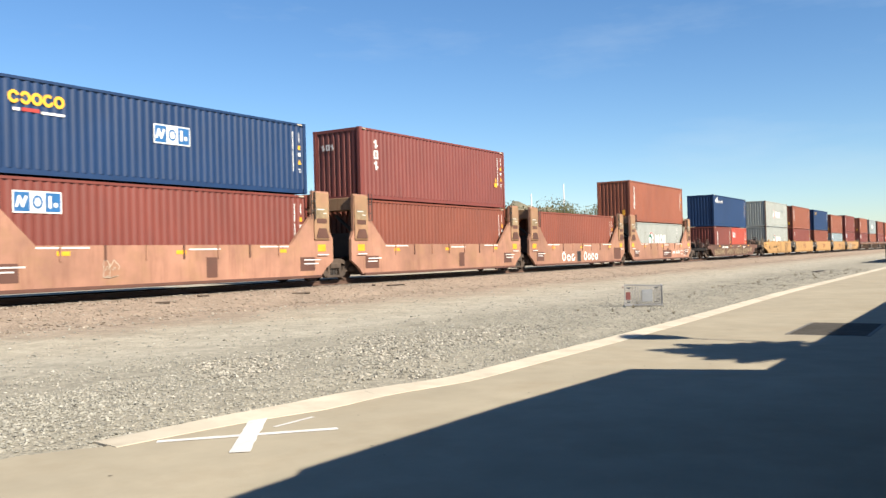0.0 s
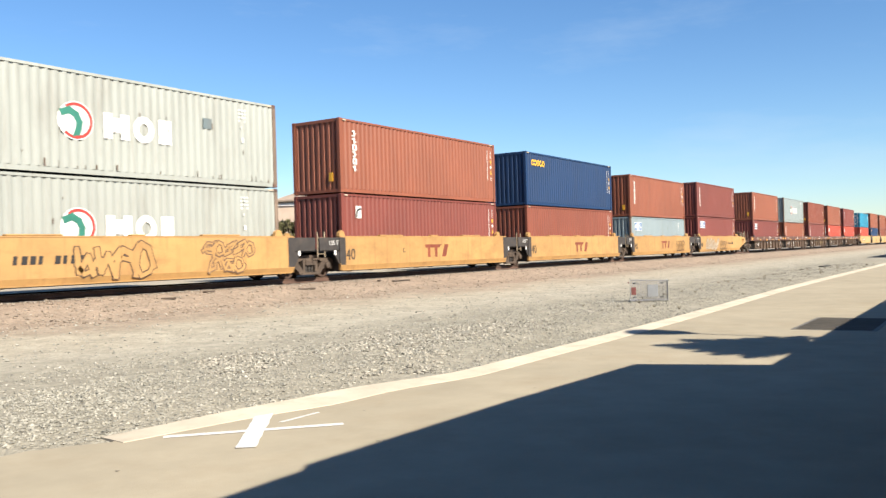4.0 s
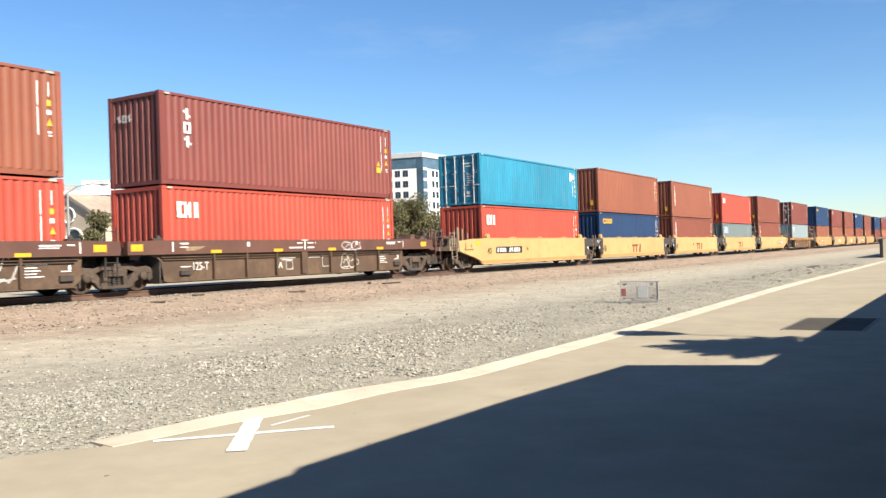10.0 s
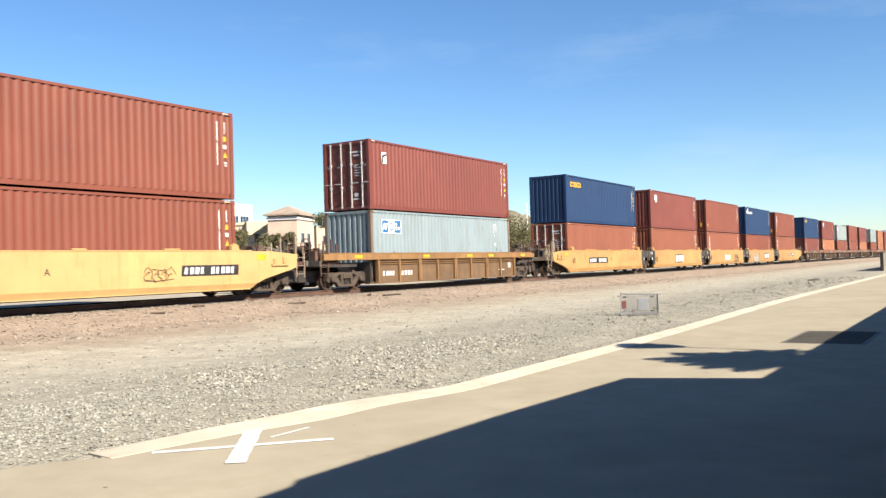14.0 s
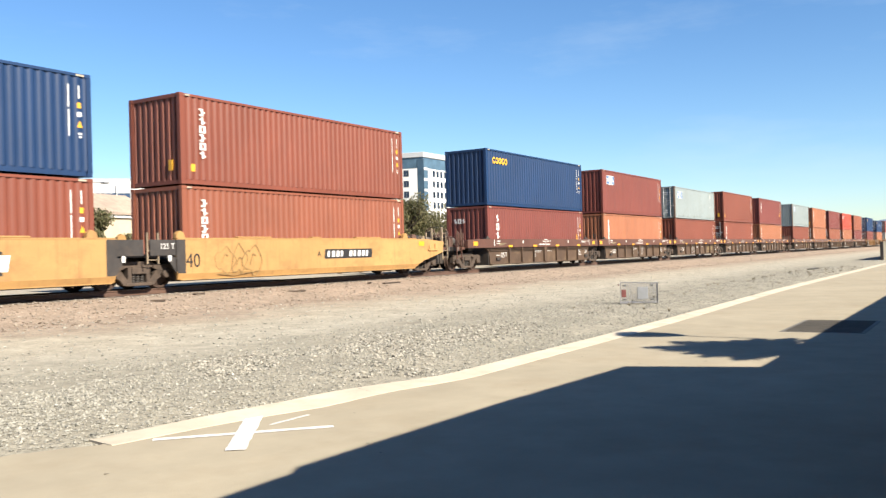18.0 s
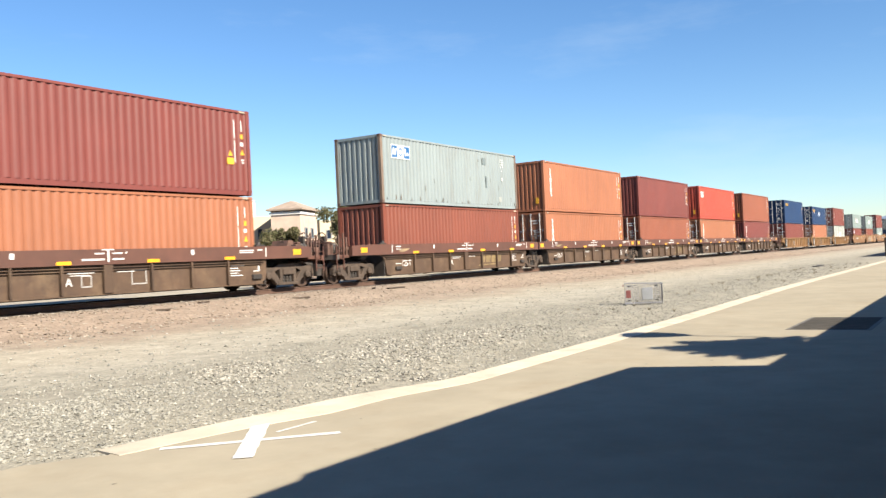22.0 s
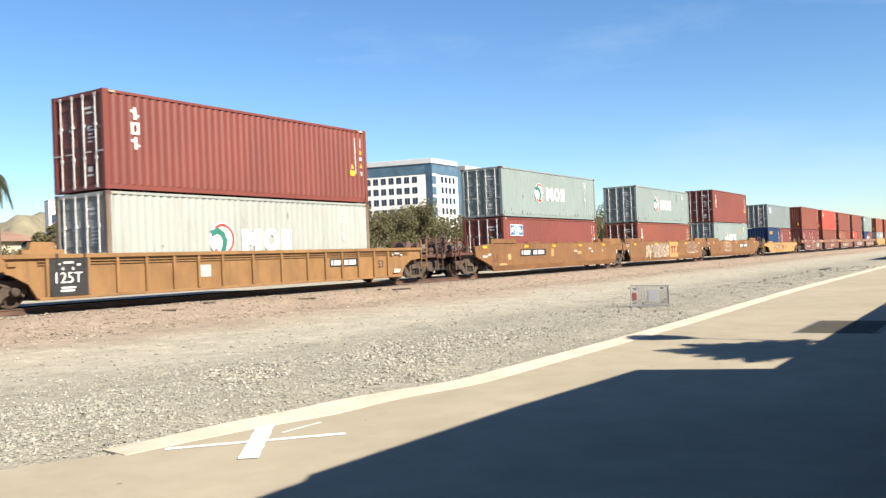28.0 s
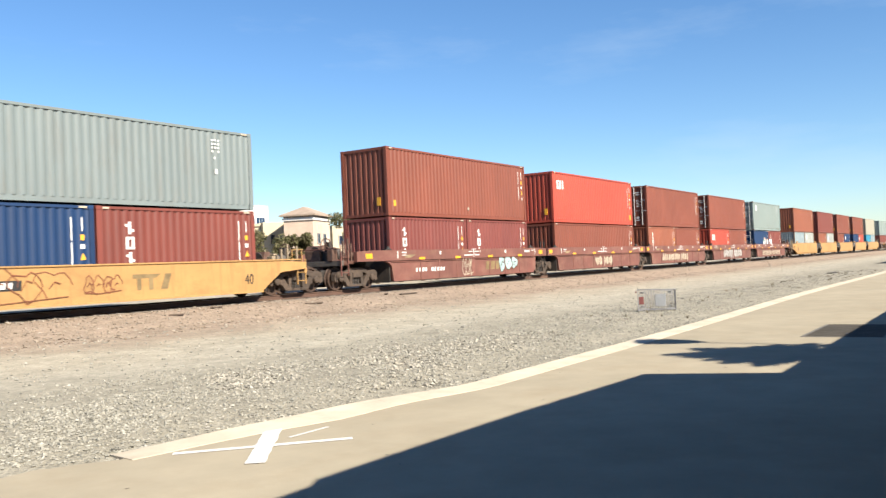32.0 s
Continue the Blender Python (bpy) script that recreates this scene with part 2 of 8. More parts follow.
SPRAY_PALE = material("pale_spray_paint", (0.3168, 0.264, 0.2006), rough=0.6, spread=0.25, scale=4)
SPRAY_GOLD = material("pale_gold_spray_paint", (0.1763, 0.1280, 0.0718), rough=0.6, spread=0.35, scale=5)
SPRAY_FAINT = material("faded_sepia_spray_paint", (0.205, 0.125, 0.045), rough=0.6, spread=0.25, scale=4)
BUFF = material("buffed_grey_brown_paint", (0.195, 0.140, 0.098), rough=0.7, spread=0.4, scale=2.5, dirt=(0.16, 0.082, 0.03), dirt_amount=0.8, dirt_scale=2.0)
SPRAY_BUFF = material("worn_pale_spray_paint", (0.27, 0.22, 0.165), rough=0.6, spread=0.3, scale=4, dirt=(0.18, 0.12, 0.075), dirt_amount=0.7, dirt_scale=3.0)
SPRAY_WHITE = material("white_spray_paint", (0.296, 0.284, 0.268), rough=0.6, spread=0.15, scale=4)
SPRAY_DARK = material("dark_spray_paint", (0.0528, 0.02904, 0.01584), rough=0.6, spread=0.25, scale=4)
SPRAY_BROWN = material("brown_spray_paint", (0.104, 0.06, 0.036), rough=0.6, spread=0.25, scale=4)
SPRAY_RED = material("red_brown_spray_paint", (0.115, 0.034, 0.014), rough=0.6, spread=0.25, scale=4)
SPRAY_TEAL = material("light_blue_spray_paint", (0.2376, 0.3274, 0.3274), rough=0.6, spread=0.2, scale=4)
RUST_LETTER = material("brown_red_lettering", (0.1373, 0.02904, 0.0132), rough=0.65, spread=0.2, scale=4)
GOLD_LETTER = material("worn_gold_lettering", (0.1360, 0.0950, 0.0422), rough=0.65, spread=0.3, scale=4)

# ---- mesh helpers ----
MESHES = {}


class Shape:
    """Collects points and faces for one mesh."""

    def __init__(self):
        self.v, self.f = [], []

    def box(self, x0, y0, z0, x1, y1, z1, c=0.0):
        if c:
            b = bmesh.new()
            bmesh.ops.create_cube(b, size=1)
            for v in b.verts:
                v.co = Vector(((x0 + x1) / 2 + v.co.x * (x1 - x0), (y0 + y1) / 2 + v.co.y * (y1 - y0), (z0 + z1) / 2 + v.co.z * (z1 - z0)))
            bmesh.ops.bevel(b, geom=b.edges[:], offset=c, segments=1, affect="EDGES")
            return self.add(b)
        i = len(self.v)
        self.v += [(x, y, z) for z in (z0, z1) for x, y in ((x0, y0), (x1, y0), (x1, y1), (x0, y1))]
        self.f += [tuple(i + k for k in q) for q in ((3, 2, 1, 0), (4, 5, 6, 7), (0, 1, 5, 4), (1, 2, 6, 5), (2, 3, 7, 6), (3, 0, 4, 7))]
        return self

    def add(self, b):
        i = len(self.v)
        b.verts.index_update()
        self.v += [tuple(v.co) for v in b.verts]
        self.f += [tuple(i + v.index for v in f.verts) for f in b.faces]
        b.free()
        return self

    def prism(self, pts, y0, y1):
        """A polygon in x and z, drawn out from y0 to y1."""
        i, n = len(self.v), len(pts)
        self.v += [(x, y0, z) for x, z in pts] + [(x, y1, z) for x, z in pts]
        self.f.append(tuple(range(i, i + n)))
        self.f.append(tuple(reversed(range(i + n, i + 2 * n))))
        self.f += [(i + (k + 1) % n, i + k, i + n + k, i + n + (k + 1) % n) for k in range(n)]
        return self

    def tube(self, pts, r, n=8, closed=False):
        """A round bar along a run of points."""
        pts = [Vector(p) for p in pts]
        i0 = len(self.v)
        for k, p in enumerate(pts):
            d = (pts[min(k + 1, len(pts) - 1)] - pts[max(k - 1, 0)]).normalized()
            a = d.cross(Vector((0.13, 0.27, 1.0)) if abs(d.z) < 0.9 else Vector((1, 0.1, 0))).normalized()
            b = d.cross(a)
            rr = r[k] if isinstance(r, (list, tuple)) else r
            self.v += [tuple(p + rr * (a * math.cos(t) + b * math.sin(t))) for t in (2 * math.pi * j / n for j in range(n))]
        for k in range(len(pts) - 1):
            for j in range(n):
                a, b = i0 + k * n + j, i0 + k * n + (j + 1) % n
                self.f.append((a, b, b + n, a + n))
        self.f.append(tuple(reversed(range(i0, i0 + n))))
        self.f.append(tuple(range(i0 + (len(pts) - 1) * n, i0 + len(pts) * n)))
        return self

    def ribbon(self, pts, w, y):
        """A painted stroke in x and z on the plane y."""
        for k, ((x0, z0), (x1, z1)) in enumerate(zip(pts, pts[1:])):
            yk = y - 0.0008 * (k % 4)
            dx, dz = x1 - x0, z1 - z0
            d = math.hypot(dx, dz) or 1
            nx, nz = -dz / d * w / 2, dx / d * w / 2
            ex, ez = dx / d * w * 0.35, dz / d * w * 0.35
            i = len(self.v)
            self.v += [(x0 - ex - nx, yk, z0 - ez - nz), (x1 + ex - nx, yk, z1 + ez - nz), (x1 + ex + nx, yk, z1 + ez + nz), (x0 - ex + nx, yk, z0 - ez + nz)]
            self.f.append((i, i + 1, i + 2, i + 3))
        return self

    def disc(self, cx, cz, rx, rz, y, n=20):
        i = len(self.v)
        self.v += [(cx + rx * math.cos(2 * math.pi * k / n), y, cz + rz * math.sin(2 * math.pi * k / n)) for k in range(n)]
        self.f.append(tuple(range(i, i + n)))
        return self

    def mesh(self, name, smooth=False):
        me = bpy.data.meshes.new(name)
        me.from_pydata(self.v, [], self.f)
        me.validate()
        if smooth:
            me.shade_smooth()
        return me


def cached(key, make, smooth=False):
    if key not in MESHES:
        MESHES[key] = make().mesh(str(key[0] if isinstance(key, tuple) else key), smooth)
    return MESHES[key]


def skinned(me, mat):
    if not me.materials:
        me.materials.append(mat)
        return me
    if me.materials[0] == mat:
        return me
    key = ("skin", me.name, mat.name)
    if key not in MESHES:
        c = me.copy()
        c.materials[0] = mat
        MESHES[key] = c
    return MESHES[key]


def part(name, shape, mat, parent, label="", m=None, kind=""):
    """One mesh object under a thing or a part. shape: a Shape or a shared mesh."""
    me = shape.mesh(name) if isinstance(shape, Shape) else shape
    ob = new(name, skinned(me, mat))
    ob.parent = parent
    if m is not None:
        ob.matrix_basis = m
    if label:
        ob["label"] = label
    if kind:
        tagged(ob, kind=kind)
    return ob


def thing(name, label, category, group="", kind="", at=(0, 0, 0), rz=0):
    ob = new(name)
    ob.empty_display_size = 0.3
    ob.matrix_basis = pose(*at, 0, 0, rz)
    return tagged(ob, label, category, group, kind)


def solid(name, shape, mat, label, category, kind="", group="", at=(0, 0, 0), rz=0, smooth=False):
    ob = new(name, skinned(shape.mesh(name, smooth) if isinstance(shape, Shape) else shape, mat))
    ob.matrix_basis = pose(*at, 0, 0, rz)
    return tagged(ob, label, category, group, kind)


def text_mesh(body, size, depth=0.004):
    key = ("text", body, size)
    if key not in MESHES:
        c = bpy.data.curves.new("text", "FONT")
        c.body, c.size, c.extrude, c.resolution_u = body, size, depth, 3
        ob = bpy.data.objects.new("text", c)
        MESHES[key] = bpy.data.meshes.new_from_object(ob)
        bpy.data.objects.remove(ob)
    return MESHES[key]


def lettering(body, size, x, y, z, mat, parent, name="lettering", wide=1.0):
    """Upright text that faces the platform, its lower left corner at x, z."""
    m = Matrix.Translation((x, y, z)) @ pose(0, 0, 0, 90, 0, 0) @ Matrix.Diagonal((wide, 1, 1, 1))
    return part(name, text_mesh(body, size), mat, parent, "", m)

# ---- ground, track, platform ----


def blend_material(name):
    """Gravel, dusty strip, ballast and dry earth, told apart by the distance from the platform."""
    m = bpy.data.materials.new(name)
    m.use_nodes = True
    nt, lk = m.node_tree, m.node_tree.links
    bsdf = nt.nodes["Principled BSDF"]
    bsdf.inputs["Roughness"].default_value = 0.95
    bsdf.inputs["Specular IOR Level"].default_value = 0.05
    tc = nt.nodes.new("ShaderNodeTexCoord")
    sep = nt.nodes.new("ShaderNodeSeparateXYZ")
    lk.new(tc.outputs["Object"], sep.inputs[0])
    wob = node(nt, "ShaderNodeTexNoise", Scale=0.35, Detail=4.0)
    lk.new(tc.outputs["Object"], wob.inputs["Vector"])
    add = nt.nodes.new("ShaderNodeMath")
    add.operation = "MULTIPLY_ADD"
    add.inputs[1].default_value = 5.0
    lk.new(wob.outputs["Fac"], add.inputs[0])
    lk.new(sep.outputs["Y"], add.inputs[2])
    ramp = nt.nodes.new("ShaderNodeValToRGB")
    norm = nt.nodes.new("ShaderNodeMapRange")
    norm.inputs["From Min"].default_value, norm.inputs["From Max"].default_value = 5.0, 35.0
    lk.new(add.outputs[0], norm.inputs["Value"])
    lk.new(norm.outputs[0], ramp.inputs["Fac"])
    stops = ((0.0, (0.246, 0.228, 0.182)), (0.24, (0.250, 0.232, 0.186)), (0.31, (0.312, 0.289, 0.233)), (0.40, (0.318, 0.287, 0.225)), (0.45, (0.285, 0.243, 0.188)),
             (0.50, (0.248, 0.197, 0.152)), (0.74, (0.226, 0.178, 0.138)), (0.86, (0.31, 0.275, 0.22)))
    els = ramp.color_ramp.elements
    for i, (p, c) in enumerate(stops):
        e = els[i] if i < 2 else els.new(p)
        e.position, e.color = p, (*c, 1)
    fine = node(nt, "ShaderNodeTexVoronoi", Scale=22.0)
    lk.new(tc.outputs["Object"], fine.inputs["Vector"])
    grain = node(nt, "ShaderNodeTexNoise", Scale=9.0, Detail=8.0, Roughness=0.75)
    lk.new(tc.outputs["Object"], grain.inputs["Vector"])
    big = node(nt, "ShaderNodeTexNoise", Scale=0.9, Detail=5.0, Roughness=0.6)
    lk.new(tc.outputs["Object"], big.inputs["Vector"])
    mottle = node(nt, "ShaderNodeTexNoise", Scale=3.2, Detail=3.0, Roughness=0.6)
    lk.new(tc.outputs["Object"], mottle.inputs["Vector"])
    out = ramp.outputs["Color"]
    for src, lo, hi, a, b in ((fine.outputs["Color"], 0.0, 1.0, 0.87, 1.14), (grain.outputs["Fac"], 0.3, 0.7, 0.80, 1.19), (big.outputs["Fac"], 0.3, 0.7, 0.86, 1.12), (mottle.outputs["Fac"], 0.3, 0.7, 0.88, 1.12)):
        mr = nt.nodes.new("ShaderNodeMapRange")
        for k, v in (("From Min", lo), ("From Max", hi), ("To Min", a), ("To Max", b)):
            mr.inputs[k].default_value = v
        lk.new(src, mr.inputs["Value"])
        sc = nt.nodes.new("ShaderNodeVectorMath")
        sc.operation = "SCALE"
        lk.new(out, sc.inputs[0])
        lk.new(mr.outputs[0], sc.inputs["Scale"])
        out = sc.outputs[0]
    lk.new(out, bsdf.inputs["Base Color"])
    b = node(nt, "ShaderNodeBump", Strength=0.45, Distance=0.03)
    lk.new(fine.outputs["Distance"], b.inputs["Height"])
    b2 = node(nt, "ShaderNodeBump", Strength=0.5, Distance=0.04)
    lk.new(grain.outputs["Fac"], b2.inputs["Height"])
    lk.new(b.outputs[0], b2.inputs["Normal"])
    lk.new(b2.outputs[0], bsdf.inputs["Normal"])
    return m


def stone_material(name, colours, thin=0.0):
    """Loose pieces, each of its own tone; thin ones (leaves) let light through."""
    m = bpy.data.materials.new(name)
    m.use_nodes = True
    nt, lk = m.node_tree, m.node_tree.links
    bsdf = nt.nodes["Principled BSDF"]
    bsdf.inputs["Roughness"].default_value = 0.9
    bsdf.inputs["Specular IOR Level"].default_value = 0.1
    geo = nt.nodes.new("ShaderNodeNewGeometry")
    ramp = nt.nodes.new("ShaderNodeValToRGB")
    els = ramp.color_ramp.elements
    for i, c in enumerate(colours):
        p = i / (len(colours) - 1)
        e = els[0] if i == 0 else els[1] if i == 1 else els.new(p)
        e.position, e.color = p, (*c, 1)
    els[1].position = 1 / (len(colours) - 1)
    lk.new(geo.outputs["Random Per Island"], ramp.inputs["Fac"])
    n = node(nt, "ShaderNodeTexNoise", Scale=60.0, Detail=3.0)
    mr = nt.nodes.new("ShaderNodeMapRange")
    mr.inputs["To Min"].default_value, mr.inputs["To Max"].default_value = 0.75, 1.25
    lk.new(n.outputs["Fac"], mr.inputs["Value"])
    sc = nt.nodes.new("ShaderNodeVectorMath")
    sc.operation = "SCALE"
    lk.new(ramp.outputs["Color"], sc.inputs[0])
    lk.new(mr.outputs[0], sc.inputs["Scale"])
    lk.new(sc.outputs[0], bsdf.inputs["Base Color"])
    if thin:
        lit = nt.nodes.new("ShaderNodeBsdfTranslucent")
        lk.new(sc.outputs[0], lit.inputs["Color"])
        both = nt.nodes.new("ShaderNodeMixShader")
        both.inputs[0].default_value = thin
        lk.new(bsdf.outputs[0], both.inputs[1])
        lk.new(lit.outputs[0], both.inputs[2])
        lk.new(both.outputs[0], nt.nodes["Material Output"].inputs["Surface"])
    return m


GROUND_PROFILE = ((-4000, -0.15), (-60, -0.15), (4.9, -0.15), (5.2, -0.03), (6.2, -0.03), (7.0, 0.03), (9, 0.04), (14, 0.07), (16.7, 0.12), (18.3, 0.20), (19.6, 0.42), (20.4, 0.50),
                  (24.7, 0.50), (25.7, 0.48), (27.1, 0.465), (32, 0.465), (60, 0.465), (150, 0.42), (4000, 0.0))


def ground_height(y):
    return float(np.interp(y, [p[0] for p in GROUND_PROFILE], [p[1] for p in GROUND_PROFILE]))


def ease(u):
    u = min(max(u, 0.0), 1.0)
    return u * u * (3 - 2 * u)


def kerb_line(x):
    """Distance from the eye's line to the middle of the kerb: straight, then bending away towards its end."""
    return 5.43 + 0.36 * ease((x - 13) / 20) + 0.52 * ease((9.2 - x) / 2.25) + 0.33 * min(max((6.8 - x) / 2.3, 0.0), 1.0)


KERB_END = 4.57
LEFT_EDGE = ((-80.0, 7.3), (-20.0, 7.25), (0.0, 7.22), (1.5, 7.2), (2.6, 7.16), (3.5, 7.0), (3.9, 6.72), (4.07, 6.53), (4.3, 6.42), (4.54, 6.24))


def platform_edge(x):
    return kerb_line(x) if x > KERB_END else float(np.interp(x, [p[0] for p in LEFT_EDGE], [p[1] for p in LEFT_EDGE]))


def build_ground():
    s = Shape()
    xs = [-4000, -300, -60, 0, 30, 60, 120, 250, 500, 1200, 4000]
    ys = [p[0] for p in GROUND_PROFILE]
    for x in xs:
        s.v += [(x, y, z) for y, z in GROUND_PROFILE]
    n = len(ys)
    s.f = [(i * n + j, (i + 1) * n + j, (i + 1) * n + j + 1, i * n + j + 1) for i in range(len(xs) - 1) for j in range(n - 1)]
    solid("ground", s, blend_material("gravel_ground"), "grey gravel and dusty earth rising to a brown ballast bank", "ground", "structure")


def scatter_stones(name, count, seed, x_range, y_range, size, mat, label, keep):
    rng = np.random.default_rng(seed)
    base = np.array([(1, 0, 0), (-1, 0, 0), (0, 1, 0), (0, -1, 0), (0, 0, 1), (0, 0, -1)], float)
    tris = np.array([(0, 2, 4), (2, 1, 4), (1, 3, 4), (3, 0, 4), (2, 0, 5), (1, 2, 5), (3, 1, 5), (0, 3, 5)])
    u = rng.random(count)
    x = x_range[0] * (x_range[1] / x_range[0]) ** u
    y = y_range[0] + (y_range[1] - y_range[0]) * rng.random(count)
    ok = np.array([keep(a, b) for a, b in zip(x, y)])
    x, y = x[ok], y[ok]
    n = len(x)
    z = np.interp(y, [p[0] for p in GROUND_PROFILE], [p[1] for p in GROUND_PROFILE])
    r = size[0] + (size[1] - size[0]) * rng.random(n) ** 2.2
    pts = base[None] * (0.6 + 0.8 * rng.random((n, 6, 1))) + rng.normal(0, 0.22, (n, 6, 3))
    a = rng.random(n) * 6.283
    c, sn = np.cos(a)[:, None], np.sin(a)[:, None]
    px, py = pts[:, :, 0] * c - pts[:, :, 1] * sn, pts[:, :, 0] * sn + pts[:, :, 1] * c
    pts = np.stack((px, py, pts[:, :, 2] * 0.62), 2) * r[:, None, None] + np.stack((x, y, z + r * 0.25), 1)[:, None]
    me = bpy.data.meshes.new(name)
    me.from_pydata(pts.reshape(-1, 3).tolist(), [], (tris[None] + 6 * np.arange(n)[:, None, None]).reshape(-1, 3).tolist())
    me.materials.append(mat)
    tagged(new(name, me), label, "gravel", kind="stuff")


build_ground()
GREY_STONE = stone_material("grey_gravel_stone", ((0.120, 0.117, 0.102), (0.222, 0.216, 0.184), (0.236, 0.226, 0.190), (0.196, 0.190, 0.164), (0.245, 0.236, 0.200), (0.258, 0.246, 0.208), (0.345, 0.328, 0.282)))
PALE_STONE = stone_material("pale_gravel_stone", ((0.085, 0.08, 0.068), (0.20, 0.186, 0.155), (0.31, 0.287, 0.24), (0.16, 0.15, 0.125), (0.40, 0.376, 0.32)))
BROWN_STONE = stone_material("brown_ballast_stone", ((0.152, 0.12, 0.0928), (0.204, 0.1656, 0.128), (0.24, 0.2, 0.156), (0.18, 0.152, 0.1248), (0.3, 0.264, 0.2176)))
scatter_stones("gravel", 150000, 3, (2.0, 60.0), (5.5, 13.0), (0.007, 0.026), GREY_STONE, "loose grey and white crushed stones beside the kerb",
               lambda x, y: y > platform_edge(x) + (0.23 if x > KERB_END else 0.06 * math.sin(5 * x) + 0.03) and noise.noise((x * 0.5, y * 0.9, 7.0)) * 0.5 + 0.35 * noise.noise((x * 2.3, y * 2.3, 2.0)) + 0.9 * math.sin(x * 7919.3 + y * 6131.7) > 1.0 * (y - 10.1) - 0.15 * (x > 14) + 0.5 * ease((x - 16) / 14)
               and noise.noise((x * 0.8, y * 1.2, 11.0)) * 1.7 + 0.8 * math.sin(x * 5113.1 + y * 7717.3) > -0.3)
scatter_stones("coarse_gravel", 17000, 9, (6.5, 36.0), (5.8, 12.0), (0.015, 0.040), PALE_STONE, "coarser pale crushed stones lying in patches",
               lambda x, y: y > platform_edge(x) + 0.3 and noise.noise((x * 0.45, y * 0.7, 21.0)) + 0.35 * noise.noise((x * 2.0, y * 2.6, 5.0)) + 1.1 * math.exp(-((x - 12.0) / 5.0) ** 2 - ((y - 8.3) / 1.7) ** 2) > 0.60 + 0.5 * ease((8.6 - x) / 2.0))
scatter_stones("gravel_bank", 3200, 5, (4.0, 80.0), (10.5, 17.5), (0.010, 0.038), GREY_STONE, "scattered pale stones on the dusty strip", lambda x, y: True)
scatter_stones("ballast", 8500, 7, (8.0, 150.0), (16.2, 21.5), (0.016, 0.05), BROWN_STONE, "reddish-brown crushed ballast on the track bank",
               lambda x, y: y > 16.9 + 0.9 * noise.noise((x * 0.5, 3.1, y * 0.5)))


def weed_tufts():
    """Dry, thin weeds standing in the gravel beyond the cart."""
    rng = random.Random(17)
    s = Shape()
    for _ in range(80):
        x = 20 + 42 * rng.random() ** 1.2
        y = kerb_line(x) + 0.7 + 2.6 * rng.random()
        h = rng.uniform(0.04, 0.13)
        for _ in range(14):
            a, r = rng.random() * 6.3, rng.uniform(0.02, 0.16)
            dx, dy = math.cos(a), math.sin(a)
            i = len(s.v)
            z = ground_height(y)
            s.v += [(x - dy * 0.012, y + dx * 0.012, z), (x + dy * 0.012, y - dx * 0.012, z), (x + dx * r, y + dy * r, z + h * rng.uniform(0.5, 1))]
            s.f.append((i, i + 1, i + 2))
    solid("dry_weeds", s, stone_material("dry_weed", ((0.15, 0.13, 0.095), (0.21, 0.185, 0.135), (0.27, 0.24, 0.18))), "dry grey-brown weeds standing in the gravel", "weeds", "stuff")


weed_tufts()

# rails and sleepers
RAIL_MAT = material("rusty_rail", (0.0752, 0.0404, 0.0270), rough=0.8, metal=0.1, spread=0.3, scale=5, stretch=(0.2, 1, 1), bump=0.2)
RAIL_HEAD = material("polished_rail_head", (0.2904, 0.2798, 0.264), rough=0.28, metal=0.9, spread=0.1, scale=3)
SLEEPER = material("concrete_sleeper", (0.1584, 0.1373, 0.1162), rough=0.9, spread=0.2, scale=4, dirt=(0.08448, 0.0528, 0.03696), dirt_amount=0.6, bump=0.4)
track = thing("railway_track", "single railway track with rusty rails on concrete sleepers", "track", kind="structure", at=(0, TRACK_Y, 0))
RAIL_SECTION = ((-0.07, -0.17), (0.07, -0.17), (0.07, -0.155), (0.012, -0.125), (0.012, -0.045), (0.036, -0.035), (0.036, -0.003), (-0.036, -0.003), (-0.036, -0.035),
                (-0.012, -0.045), (-0.012, -0.125), (-0.07, -0.155))
for side in (-1, 1):
    s = Shape()
    for x in (-150.0, 1200.0):
        s.v += [(x, side * 0.753 + dy, RAIL + dz) for dy, dz in RAIL_SECTION]
    n = len(RAIL_SECTION)
    s.f = [(k, (k + 1) % n, n + (k + 1) % n, n + k) for k in range(n)]
    r = part("rail", s, RAIL_MAT, track)
    part("rail_head", Shape().box(-150, side * 0.753 - 0.033, RAIL - 0.003, 1200, side * 0.753 + 0.033, RAIL, 0), RAIL_HEAD, r, "worn bright running surface")
sleeper_mesh = cached("sleeper", lambda: Shape().prism(((-0.14, -0.2), (0.14, -0.2), (0.11, 0.0), (-0.11, 0.0)), -1.3, 1.3))
for i in range(120):
    part("sleeper", sleeper_mesh, SLEEPER, track, "", Matrix.Translation((4 + i * 0.61, 0, RAIL - 0.172)))
s = Shape()
for i in range(640):
    x = 4 + (120 + i) * 0.61
    s.box(x - 0.13, -1.3, RAIL - 0.37, x + 0.13, 1.3, RAIL - 0.172)
tagged(part("sleepers", s, SLEEPER, track), kind="stuff")
DRIFTWOOD = material("weathered_timber", (0.0528, 0.03696, 0.0264), rough=0.9, spread=0.3, scale=5)
